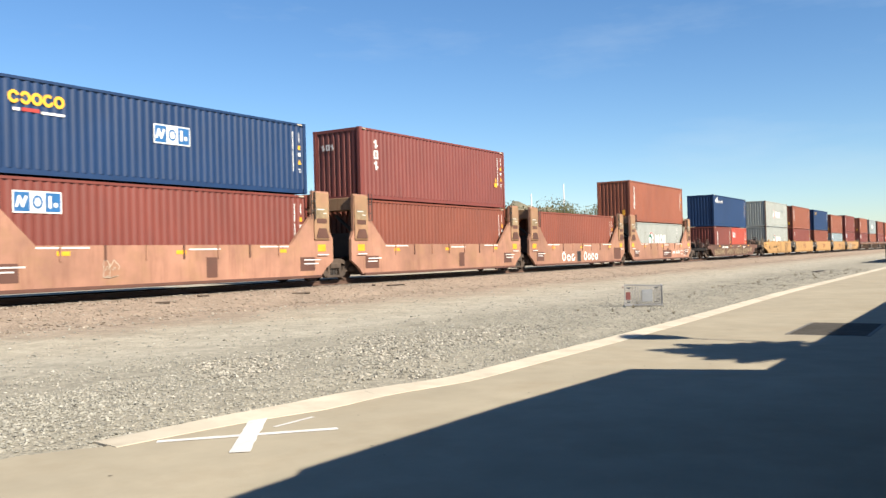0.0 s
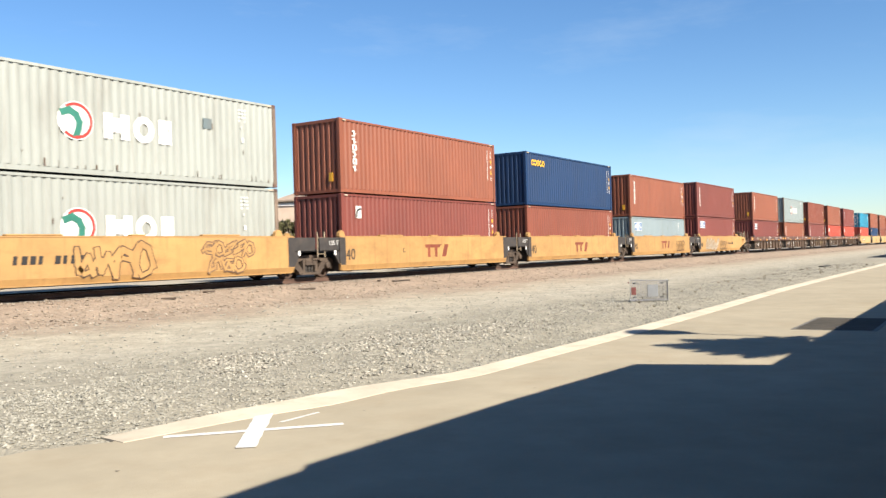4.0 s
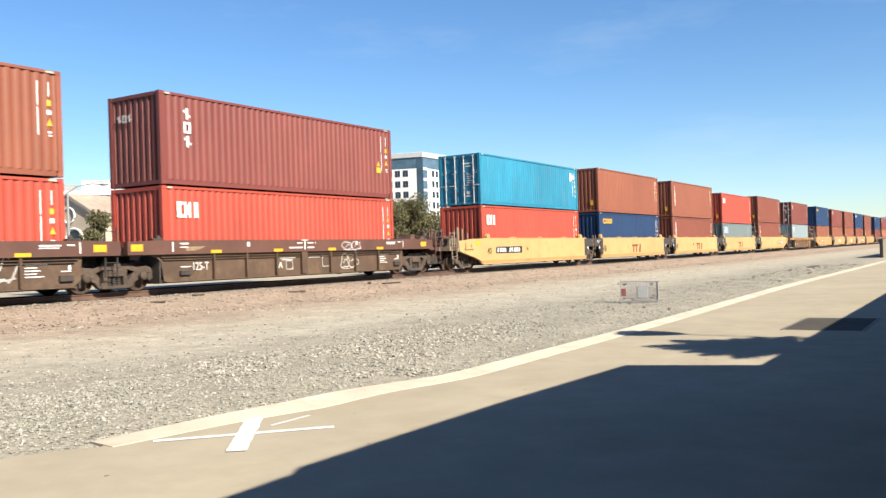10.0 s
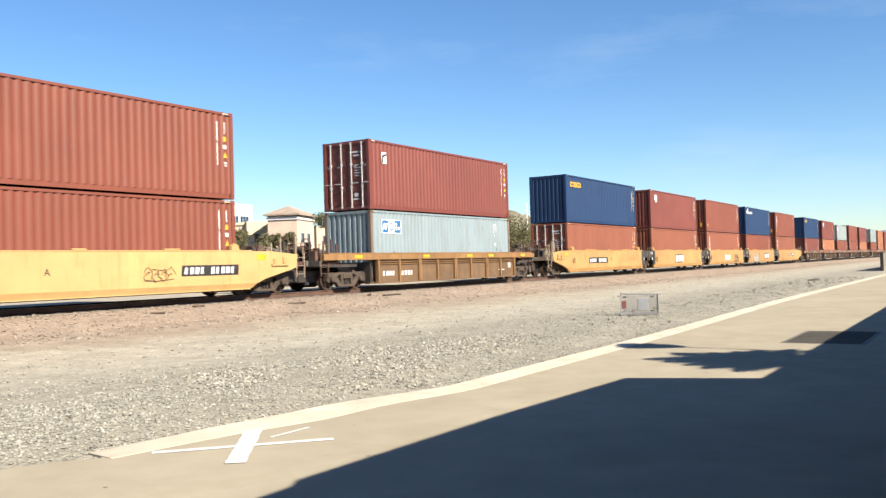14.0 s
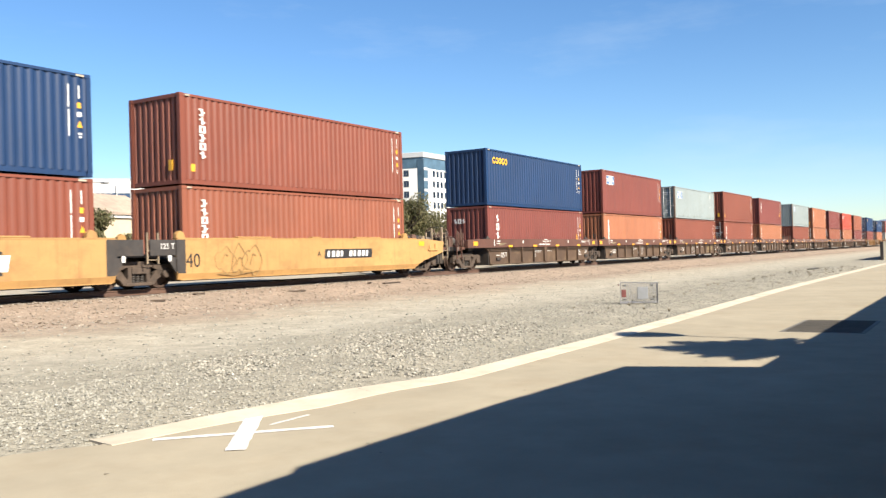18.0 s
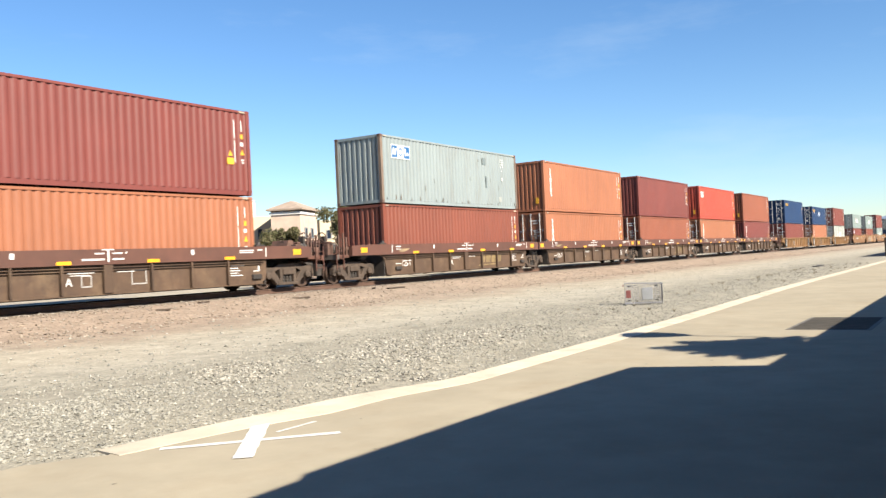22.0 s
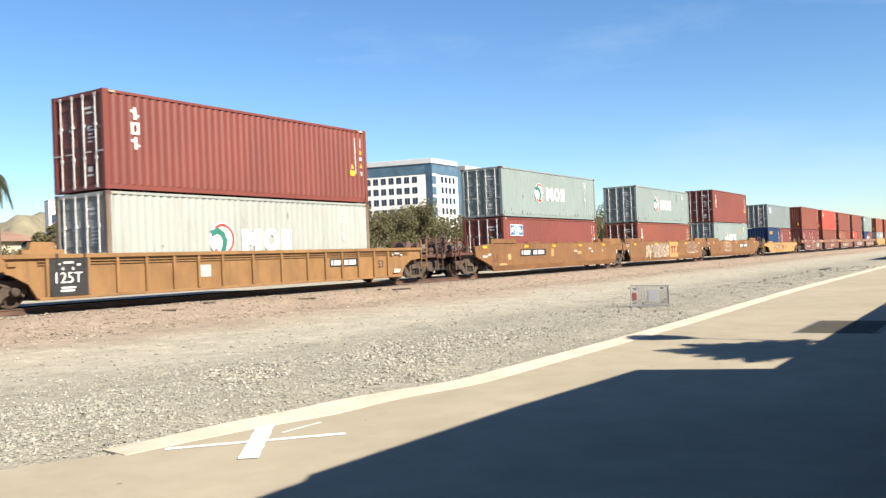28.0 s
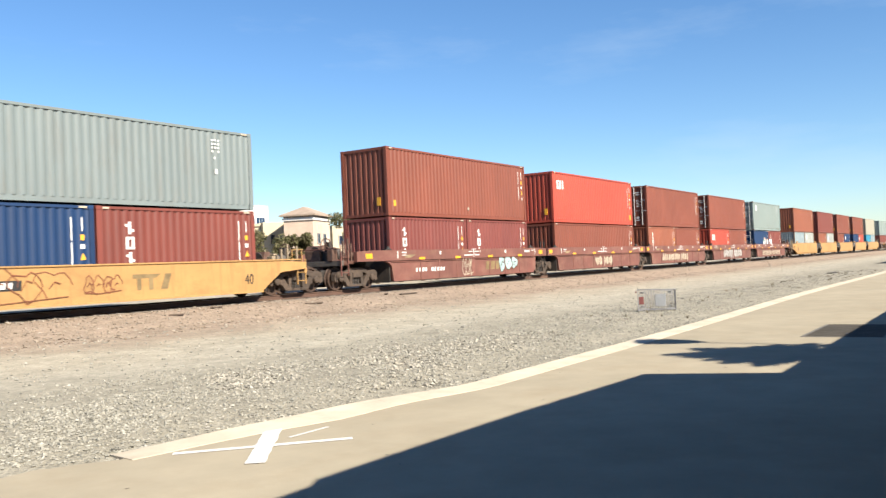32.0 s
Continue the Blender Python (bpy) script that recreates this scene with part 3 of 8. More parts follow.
for x, y, l, a in ((27.4, 19.6, 1.1, 2), (21.7, 19.4, 0.6, -25), (26.5, 20.0, 0.5, 35), (18.2, 20.2, 0.45, 12), (16.1, 19.5, 0.4, -40)):
    solid("wood_scrap", Shape().box(-l / 2, -0.07, 0, l / 2, 0.07, 0.05, 0.012), DRIFTWOOD, "weathered dark scrap of timber lying on the ballast", "debris", group="timber scraps", at=(x, y, ground_height(y)), rz=a)

# platform, kerb, painted marks, drain cover
CONCRETE = material("tan_concrete", (0.2855, 0.2517, 0.1873), rough=0.9, spread=0.08, scale=1.6, dirt=(0.216, 0.172, 0.116), dirt_amount=0.5, dirt_scale=0.7, bump=0.25, bump_scale=70, spec=0.03)
KERB = material("pale_kerb_concrete", (0.425, 0.378, 0.300), rough=0.9, spread=0.08, scale=2.5, dirt=(0.2376, 0.1954, 0.1426), dirt_amount=0.5, dirt_scale=1.6, bump=0.3, bump_scale=60, spec=0.03)
LINE_PAINT = material("white_road_paint", (0.5379, 0.5248, 0.492), rough=0.7, spread=0.06, scale=6, dirt=(0.328, 0.2755, 0.2099), dirt_amount=0.45, dirt_scale=7)
edge = list(LEFT_EDGE) + [(x, kerb_line(x)) for x in np.linspace(KERB_END, 10.5, 24)] + [(x, kerb_line(x)) for x in (13, 16, 20, 24, 28, 33, 40, 80, 140, 400)]
s = Shape()
for x, y in edge:
    s.v += [(x, -60, 0.0), (x, -1.5, 0.0), (x, y, 0.0), (x, y, -0.12)]
s.f = [(4 * i + j, 4 * i + 4 + j, 4 * i + 5 + j, 4 * i + 1 + j) for i in range(len(edge) - 1) for j in range(3)]
solid("platform", s, CONCRETE, "tan concrete platform with faint stains", "platform", "structure")
kerb = thing("kerb", "pale concrete kerb, curving away at its end", "kerb", kind="structure")
runs = [KERB_END + 3.05 * i for i in range(46)]
for x0, x1 in zip(runs, runs[1:]):
    s = Shape()
    n = 10 if x0 < 11 else 4
    for k in range(n + 1):
        x = x0 + 0.002 + (x1 - x0 - 0.004) * k / n
        y = kerb_line(x)
        dy = (kerb_line(x + 0.05) - kerb_line(x - 0.05)) / 0.1
        nx, ny = -dy / math.hypot(1, dy), 1 / math.hypot(1, dy)
        low = ease((x - KERB_END) / 1.2)
        wide = 0.17 * math.exp(-((x - 6.95) / 0.85) ** 2)
        for o, z in ((-0.15 - wide, -0.1), (-0.15 - wide, 0.004), (-0.14 - wide, 0.006), (0.20, 0.006 + 0.022 * low), (0.24, 0.004 + 0.01 * low), (0.24, -0.1)):
            s.v.append((x + nx * o, y + ny * o, z))
    s.f = [(6 * k + j, 6 * k + 6 + j, 6 * k + 7 + j, 6 * k + 1 + j) for k in range(n) for j in range(5)]
    s.f += [(5, 4, 3, 2, 1, 0), tuple(6 * n + j for j in range(6))]
    part("kerb_stone", s, KERB, kerb)


def platform_wear():
    """A few small dark spots on the concrete."""
    rng = random.Random(23)
    stain = material("concrete_stain", (0.15, 0.125, 0.09), rough=0.95, spread=0.3, scale=8)
    s = Shape()
    for _ in range(16):
        x, r = rng.uniform(3.2, 12), rng.uniform(0.006, 0.018)
        y = rng.uniform(2.6, platform_edge(x) - 0.3)
        i, n = len(s.v), 9
        s.v += [(x + r * rng.uniform(0.6, 1.4) * math.cos(k * 6.283 / n), y + r * rng.uniform(0.6, 1.4) * math.sin(k * 6.283 / n), 0.0035) for k in range(n)]
        s.f.append(tuple(range(i, i + n)))
    solid("spots", s, stain, "dark spots on the concrete platform", "stain", "stuff")


platform_wear()


def painted_line(name, a, b, w, parent):
    (x0, y0), (x1, y1) = a, b
    d = math.hypot(x1 - x0, y1 - y0)
    nx, ny = -(y1 - y0) / d * w / 2, (x1 - x0) / d * w / 2
    s = Shape()
    n = max(2, int(d / 0.08))
    rng = random.Random(name)
    for k in range(n + 1):
        t = k / n
        j1, j2 = 1 + rng.uniform(-0.1, 0.05), 1 + rng.uniform(-0.1, 0.05)
        s.v += [(x0 + (x1 - x0) * t + nx * j1, y0 + (y1 - y0) * t + ny * j1, 0.004), (x0 + (x1 - x0) * t - nx * j2, y0 + (y1 - y0) * t - ny * j2, 0.004)]
    s.f = [(2 * k + 1, 2 * k + 3, 2 * k + 2, 2 * k) for k in range(n)]
    return part("painted_stripe", s, LINE_PAINT, parent)


cross = thing("painted_cross", "white painted cross of two stripes on the concrete", "road marking")
painted_line("long", (4.85, 5.99), (5.95, 4.93), 0.098, cross)
painted_line("wide", (6.03, 5.96), (4.86, 5.03), 0.17, cross).location.z = 0.003
painted_line("short", (5.76, 5.51), (6.29, 5.51), 0.045, cross)
IRON = material("dark_grey_cover", (0.062, 0.056, 0.047), rough=0.9, spec=0.05, spread=0.2, scale=5, bump=0.3)
cover = thing("drain_cover", "dark grey rectangular access cover set in the concrete", "access cover", at=(17.0, 2.38, 0))
part("plate", Shape().box(-1.22, -0.6, 0.002, 1.22, 0.6, 0.012, 0.004), IRON, cover)
part("cover_frame", Shape().box(-1.29, -0.67, -0.05, 1.29, 0.67, 0.006, 0.003), material("cover_rim", (0.1056, 0.09504, 0.0792), rough=0.8), cover)
for x in (-0.8, 0.8):
    part("lifting_slot", Shape().box(x - 0.08, -0.02, 0.011, x + 0.08, 0.02, 0.016), DECAL_BLACK, cover)

# unseen building added behind the eye: its roofline casts the shade on the platform
STUCCO = material("brown_stucco", (0.1373, 0.1003, 0.06864), rough=0.95, spread=0.08, scale=2, bump=0.4, bump_scale=90)
station = thing("unseen_shade_building", "unseen brown stucco building that shades the platform", "building", kind="structure")
part("wall", Shape().box(-30, -9.0, 0, 9.6, -1.32, 3.1), STUCCO, station)
# unseen wall, added for the shadow edge further along the platform
part("low_wing", Shape().box(10.436, -1.62, 0, 75, -1.32, 2.74), STUCCO, station, "unseen low stucco wall that shades the far platform")
# the roof falls towards the platform; its eave hangs over the eye to deepen the shade, its end is slightly skew
EAVE = ((-30.0, 2.955), (3.78, 2.986), (3.92, 3.05), (6.85, 2.992), (9.89, 2.844))
s = Shape()
for x, z in EAVE:
    skew = 0.121 * 9.1 if x > 9 else 0.0
    s.v += [(x, 0.1, z), (x + skew, -9.0, z + 0.3 * 9.1), (x + skew, -9.0, z + 0.3 * 9.1 - 0.14), (x, 0.1, z - 0.14)]
s.f = [(4 * i + j, 4 * i + 4 + j, 4 * i + 4 + (j + 1) % 4, 4 * i + (j + 1) % 4) for i in range(len(EAVE) - 1) for j in range(4)] + [(3, 2, 1, 0), tuple(4 * len(EAVE) - 4 + j for j in range(4))]
part("roof", s, material("brown_roof_tiles", (0.105, 0.062, 0.042), rough=0.9, spread=0.15, scale=3, bump=0.4, bump_scale=14), station, "unseen low-pitched tiled roof whose deep eave shades the platform")

# shopping cart lying on its side
WIRE = material("zinc_wire", (0.3274, 0.3274, 0.3274), rough=0.45, metal=0.6, spread=0.15, scale=8)
PLASTIC_RED = material("red_plastic", (0.13, 0.040, 0.036), rough=0.5)
GREY_PANEL = material("pale_grey_panel", (0.208, 0.216, 0.224), rough=0.6, spread=0.1, scale=5)


def shopping_cart():
    c = thing("shopping_cart", "silver wire shopping cart lying on its side on the gravel", "shopping cart", at=(22.25, 7.85, 0.05), rz=-68)
    x0, x1, y0, y1, z0, z1 = -0.48, 0.48, -0.28, 0.28, 0.02, 0.56
    s = Shape()
    for y in (y0, y1):
        s.tube([(x0, y, z0), (x1, y, z0 + 0.02), (x1, y, z1 - 0.03), (x0, y, z1), (x0, y, z0)], 0.010, 6)
    for x in (x0, x1):
        for z in (z0, z1 - 0.02):
            s.tube([(x, y0, z), (x, y1, z)], 0.014, 6)
    part("frame", s, WIRE, c)
    for name, y in (("basket_side", y0), ("basket_side", y1)):
        s = Shape()
        for k in range(13):
            x = x0 + 0.06 + k * (x1 - x0 - 0.1) / 12
            s.tube([(x, y, z0), (x, y, z1 - 0.02)], 0.004, 4)
        for k in range(8):
            z = z0 + 0.05 + k * 0.06
            s.tube([(x0, y, z), (x1, y, z)], 0.004, 4)
        part(name, s, WIRE, c, kind="stuff")
    s = Shape()
    for k in range(10):
        y = y0 + 0.03 + k * 0.055
        s.tube([(x0, y, z0), (x1, y, z0)], 0.004, 4)
        s.tube([(x1, y, z0), (x1, y, z1 - 0.03)], 0.004, 4)
    part("basket_floor", s, WIRE, c, kind="stuff")
    part("child_seat_panel", Shape().box(-0.05, y0 - 0.012, 0.12, 0.22, y0 + 0.012, 0.44, 0.008), GREY_PANEL, c, "pale grey plastic panel")
    part("handle", Shape().tube([(x0 - 0.05, y0 + 0.01, 0.5), (x0 - 0.05, y1 - 0.01, 0.5)], 0.017, 8), PLASTIC_RED, c, "red plastic handle")
    part("label_plate", Shape().box(x0 + 0.02, y0 - 0.012, 0.18, x0 + 0.14, y0 + 0.008, 0.38, 0.004), PLASTIC_RED, c, "faded red plate")
    for x in (-0.36, 0.36):
        for z in (0.08, 0.46):
            w = part("caster", Shape().tube([(x, y1 + 0.09, z - 0.015), (x, y1 + 0.09, z + 0.015)], 0.055, 12), DECAL_BLACK, c, "black rubber wheel")
            part("fork", Shape().box(x - 0.02, y1, z - 0.022, x + 0.02, y1 + 0.09, z - 0.016).box(x - 0.02, y1, z + 0.016, x + 0.02, y1 + 0.09, z + 0.022), WIRE, w)


shopping_cart()
WALL_TAN = material("tan_garden_wall", (0.15, 0.135, 0.10), rough=0.95, spread=0.1, scale=1.5, bump=0.3)
garden_wall = thing("boundary_wall", "low tan rendered wall beside the kerb, ending in a dark steel post", "wall", kind="structure", at=(78.6, 7.15, 0))
part("wall_panel", Shape().box(0.15, -0.1, -0.1, 60, 0.1, 1.46, 0.02), WALL_TAN, garden_wall)
part("coping", Shape().box(0.15, -0.14, 1.463, 60, 0.14, 1.54, 0.02), WALL_TAN, garden_wall)
part("end_post", Shape().box(-0.1, -0.12, -0.1, 0.147, 0.12, 1.54, 0.02), STEEL_DARK, garden_wall, "dark steel post")
solid("drain_grate", Shape().box(-1.2, -0.14, 0, 1.2, 0.14, 0.06, 0.01), STEEL_DARK, "dark steel grate strip in the gravel", "grate", at=(54.0, 8.5, 0.03))

# ---- plants ----
LEAF = stone_material("leaf_green", ((0.125, 0.128, 0.060), (0.150, 0.146, 0.074), (0.172, 0.158, 0.086), (0.205, 0.178, 0.108)), 0.5)
BARK = material("tree_bark", (0.06336, 0.04488, 0.03168), rough=0.95, spread=0.3, scale=6, bump=0.5)
PALM_BARK = material("palm_bark", (0.1056, 0.0792, 0.05808), rough=0.95, spread=0.3, scale=8, stretch=(1, 1, 3), bump=0.6)
PALM_LEAF = stone_material("palm_leaf", ((0.035, 0.044, 0.026), (0.055, 0.062, 0.036), (0.085, 0.088, 0.055)), 0.25)


def leaf_crown(h, r, seed, count):
    rng = np.random.default_rng(seed)
    lobes = [(rng.normal(0, r * 0.42), rng.normal(0, r * 0.42), h * (0.45 + 0.42 * rng.random()), r * (0.35 + 0.3 * rng.random())) for _ in range(11)]
    s = Shape()
    for _ in range(count):
        lx, ly, lz, lr = lobes[rng.integers(len(lobes))]
        d = rng.normal(0, 1, 3)
        d = d / np.linalg.norm(d) * lr * (0.35 + 1.0 * rng.random() ** 0.9)
        p = Vector((lx + d[0], ly + d[1], max(0.5, lz + d[2] * 0.8)))
        a = Vector(rng.normal(0, 1, 3)).normalized()
        b = a.cross(Vector(rng.normal(0, 1, 3))).normalized()
        w = 0.045 + 0.075 * rng.random()
        i = len(s.v)
        s.v += [tuple(p - a * w), tuple(p + b * w * 0.5), tuple(p + a * w), tuple(p - b * w * 0.5)]
        s.f.append((i, i + 1, i + 2, i + 3))
    return s


def tree(name, label, x, y, h, r, seed, z=0.0, count=6000):
    t = thing(name, label, "tree", "roadside trees", at=(x, y, z), rz=seed * 47)
    rng = random.Random(seed)
    s = Shape().tube([(0, 0, 0), (0.05, 0.03, h * 0.25), (0.1, -0.04, h * 0.5), (0.12, 0, h * 0.75)], [h * 0.032, h * 0.025, h * 0.018, h * 0.006], 7)
    for k in range(6):
        a, z0 = k * 1.05 + rng.random(), h * (0.22 + 0.07 * k)
        s.tube([(0.06, 0, z0), (math.cos(a) * r * 0.4, math.sin(a) * r * 0.4, z0 + h * 0.16), (math.cos(a) * r * 0.8, math.sin(a) * r * 0.8, z0 + h * 0.24)], [h * 0.014, h * 0.01, h * 0.004], 5)
    part("trunk", s, BARK, t)
    part("crown", leaf_crown(h, r, seed, count), LEAF, t)
    return t


def palm(x, y, h, r, seed, z=0.0, label="slender palm with drooping green fronds", droop=1.0, blades=16):
    t = thing("palm_tree", label, "palm", "palms", at=(x, y, z), rz=seed * 31)
    rng = random.Random(seed)
    n = 9
    part("trunk", Shape().tube([(0.06 * math.sin(k * 0.7), 0, h * k / n) for k in range(n + 1)], [(0.5 + 0.4 * r) * (0.17 - 0.006 * k + (0.02 if k % 2 else 0)) for k in range(n + 1)], 9), PALM_BARK, t)
    for k in range(blades):
        a = k * 2.4 + rng.random() * 0.5
        up = rng.uniform(-0.35, 1.1)
        s = Shape()
        pts = []
        for j in range(8):
            u = j / 7
            pts.append(Vector((math.cos(a) * r * u * math.cos(up * 0.6), math.sin(a) * r * u * math.cos(up * 0.6), h + r * (u * math.sin(up) - droop * 0.75 * u * u))))
        s.tube(pts, [0.028 - 0.003 * j for j in range(8)], 4)
        side = Vector((-math.sin(a), math.cos(a), 0))
        for j in range(1, 22):
            u = j / 21
            i0 = min(int(u * 7), 6)
            p = pts[i0].lerp(pts[i0 + 1], u * 7 - i0)
            d = (pts[i0 + 1] - pts[i0]).normalized()
            l = r * 0.34 * (math.sin(math.pi * (0.12 + 0.8 * u)) + 0.1)
            for sg in (-1, 1):
                tip = p + (side * sg * 0.8 + d * 0.6 + Vector((0, 0, -0.35))).normalized() * l
                i = len(s.v)
                s.v += [tuple(p - d * 0.022 * (1 + r)), tuple(p + d * 0.022 * (1 + r)), tuple(tip)]
                s.f.append((i, i + 1, i + 2))
        part("frond", s, PALM_LEAF, t)
    return t


def polar(az, d):
    return d * math.cos(radians(az)), d * math.sin(radians(az))


def shadow_palm(x, y, h, fronds, label):
    """An unseen palm that shadows the platform: each frond by heading, length, lift of its tip and where its leaflets
    start.
    """
    t = thing("palm_tree", label, "palm", "palms", at=(x, y, 0))
    part("trunk", Shape().tube([(0.05 * math.sin(k * 0.8), 0, h * k / 8) for k in range(9)], [0.17 - 0.006 * k + (0.02 if k % 2 else 0) for k in range(9)], 9), PALM_BARK, t)
    rng = random.Random(int(x * 10))
    for az, r, lift, bare in fronds:
        d = Vector((math.cos(radians(az)), math.sin(radians(az)), 0))
        side = Vector((-d.y, d.x, 0))
        pts = [d * (r * u) + Vector((0, 0, h + lift * u + 0.5 * r * u * (1 - u))) for u in (j / 9 for j in range(10))]
        s = Shape().tube(pts, [0.03 - 0.0027 * j for j in range(10)], 4)
        for j in range(1, 30):
            u = bare + (1 - bare) * j / 29
            i0 = min(int(u * 9), 8)
            p, fwd = pts[i0].lerp(pts[i0 + 1], u * 9 - i0), (pts[i0 + 1] - pts[i0]).normalized()
            l = (0.22 + 0.15 * r) * (math.sin(math.pi * (0.15 + 0.8 * j / 29)) + 0.12) * rng.uniform(0.85, 1.1)
            for sg in (-1, 1):
                tip = p + (side * sg * 0.75 + fwd * 0.75 + Vector((0, 0, -0.2))).normalized() * l
                i = len(s.v)
                s.v += [tuple(p - fwd * 0.06), tuple(p + fwd * 0.06), tuple(tip)]
                s.f.append((i, i + 1, i + 2))
        part("frond", s, PALM_LEAF, t)


# palms out of view, fronds aimed to cast the leafy shadow on the platform
shadow_palm(11.8, -4.0, 4.43, ((94, 2.45, 0.0, 0.05), (102, 2.1, 0.0, 0.05), (86, 2.0, 0.05, 0.05), (72, 2.35, 0.05, 0.1), (62, 2.0, 0.0, 0.1), (112, 1.95, -0.1, 0.05), (124, 1.8, -0.1, 0.05), (138, 1.6, -0.15, 0.1), (50, 1.9, 0.0, 0.1), (38, 1.9, 0.0, 0.1), (22, 1.9, 0.0, 0.1), (5, 1.6, -0.3, 0.1),
                              (325, 1.5, -0.4, 0.1), (285, 1.5, -0.4, 0.1), (245, 1.4, -0.4, 0.1)), "unseen palm with broad arching fronds that shadow the platform")
shadow_palm(13.25, -4.0, 4.1, ((88, 2.7, 0.95, 0.6), (85, 2.6, 0.9, 0.62), (78, 1.5, -0.4, 0.2), (20, 1.4, -0.3, 0.1), (335, 1.4, -0.3, 0.1), (290, 1.3, -0.3, 0.1), (240, 1.3, -0.3, 0.1)), "unseen palm with one long upright frond shadowing the platform")
palm(*polar(59.95, 40), 5.75, 0.62, 9, droop=2.6, label="slender palm with a shaggy drooping crown beyond the track", blades=34)
palm(*polar(43.65, 56), 3.5, 0.8, 15, droop=1.2)
# heading, height of the top over the eye in degrees, width
TREES = ((42.7, 3.15, 0.85), (39.0, 4.4, 0.95), (37.6, 3.5, 1.4), (36.0, 4.1, 1.3), (34.55, 4.3, 1.3), (33.6, 3.5, 1.2), (32.4, 3.5, 1.9), (30.7, 3.5, 2.0), (29.0, 3.4, 1.8),
         (27.2, 3.3, 2.1), (25.4, 3.5, 2.3), (23.9, 3.4, 2.2), (22.3, 3.6, 2.4), (20.3, 3.0, 2.4), (18.2, 2.6, 2.6), (53.95, 3.65, 0.8), (51.9, 2.0, 0.9), (57.3, 3.55, 0.75), (59.3, 1.9, 1.2), (48.44, 2.68, 0.95), (46.1, 3.02, 1.15))
for i, (az, el, r) in enumerate(TREES):
    d = max(52.0, 34.0 / math.sin(radians(az)))
    h = 1.5 + d * math.tan(radians(el))
    tree("shrub_tree" if h < 5 else "tree", "bushy grey-green tree beyond the track" if i % 2 else "rounded dusty green tree beyond the track", *polar(az, d), h, r, 20 + i)

tree("tree", "rounded dusty green tree behind the cream building", *polar(48.2, 92), 7.2, 1.25, 77)

# ---- far buildings ----
WALL_WHITE = material("white_render", (0.5765, 0.5655, 0.5433), rough=0.85, spread=0.04, scale=0.3)
TRIM_PALE = material("pale_grey_cladding", (0.3432, 0.3564, 0.3674), rough=0.7, spread=0.06, scale=0.5)
WALL_GREYWHITE = material("grey_white_render", (0.3062, 0.301, 0.2904), rough=0.85, spread=0.05, scale=0.3)
GLASS_OFFICE = material("tinted_office_glass", (0.0264, 0.04752, 0.08976), rough=0.12, spread=0.3, scale=0.5)
WALL_BEIGE = material("cream_stucco", (0.4, 0.344, 0.248), rough=0.9, spread=0.07, scale=0.8, bump=0.2)
TOWER_STUCCO = material("pinkish_cream_stucco", (0.4816, 0.3752, 0.2968), rough=0.9, spread=0.1, scale=1.5, dirt=(0.24, 0.184, 0.136), dirt_amount=0.3, bump=0.2)
WALL_GREY = material("taupe_stucco", (0.3432, 0.2916, 0.2296), rough=0.9, spread=0.07, scale=0.8, bump=0.2)
ROOF_TAN = material("tan_roof_tiles", (0.2774, 0.2160, 0.1672), rough=0.9, spread=0.15, scale=2.5, bump=0.4, bump_scale=12)
ROOF_CLAY = material("clay_roof_tiles", (0.2218, 0.132, 0.08976), rough=0.9, spread=0.15, scale=2.5, bump=0.4, bump_scale=12)
GLASS_DARK = material("dark_window_glass", (0.01848, 0.0264, 0.04488), rough=0.12, spread=0.3, scale=0.5)
GLASS_BLUE = material("blue_curtain_glass", (0.055, 0.095, 0.135), rough=0.1, spread=0.3, scale=0.3)
TRIM_GREY = material("grey_metal_trim", (0.1848, 0.1901, 0.1954), rough=0.5, spread=0.1, scale=2)


def wall_frame(a, b):
    """A pose whose x runs from a to b along a wall and whose -y faces the eye."""
    d = Vector((b[0] - a[0], b[1] - a[1], 0))
    return Matrix.Translation((a[0], a[1], 0)) @ pose(0, 0, 0, 0, 0, math.degrees(math.atan2(d.y, d.x))), d.length


def window(parent, x, z, w, h, m, glass, mullions=1, y=0.0, frame_mat=None, rim=0.06):
    key = ("window_frame", round(w, 2), round(h, 2), mullions, rim)

    def make():
        s = Shape().box(-w / 2 - rim, -0.06, -h / 2 - rim, w / 2 + rim, 0.0, -h / 2).box(-w / 2 - rim, -0.06, h / 2, w / 2 + rim, 0.0, h / 2 + rim)
        s.box(-w / 2 - rim, -0.06, -h / 2, -w / 2, 0.0, h / 2).box(w / 2, -0.06, -h / 2, w / 2 + rim, 0.0, h / 2)
        for k in range(1, mullions + 1):
            x0 = -w / 2 + w * k / (mullions + 1)
            s.box(x0 - 0.03, -0.06, -h / 2, x0 + 0.03, 0.0, h / 2)
        return s
    f = part("window", cached(key, make), frame_mat or TRIM_GREY, parent, "", m @ Matrix.Translation((x, y, z)))
    part("pane", cached(("pane", round(w, 2), round(h, 2)), lambda: Shape().box(-w / 2, -0.03, -h / 2, w / 2, -0.004, h / 2)), glass, f)


def meet(p, q, az):
    """How far along the wall from p to q the heading az from the eye meets it, and how far off that is."""
    d = Vector((q[0] - p[0], q[1] - p[1]))
    c, s = math.cos(radians(az)), math.sin(radians(az))
    k = (p[0] * s - p[1] * c) / (d.y * c - d.x * s)
    return k * d.length, math.hypot(p[0] + d.x * k, p[1] + d.y * k)


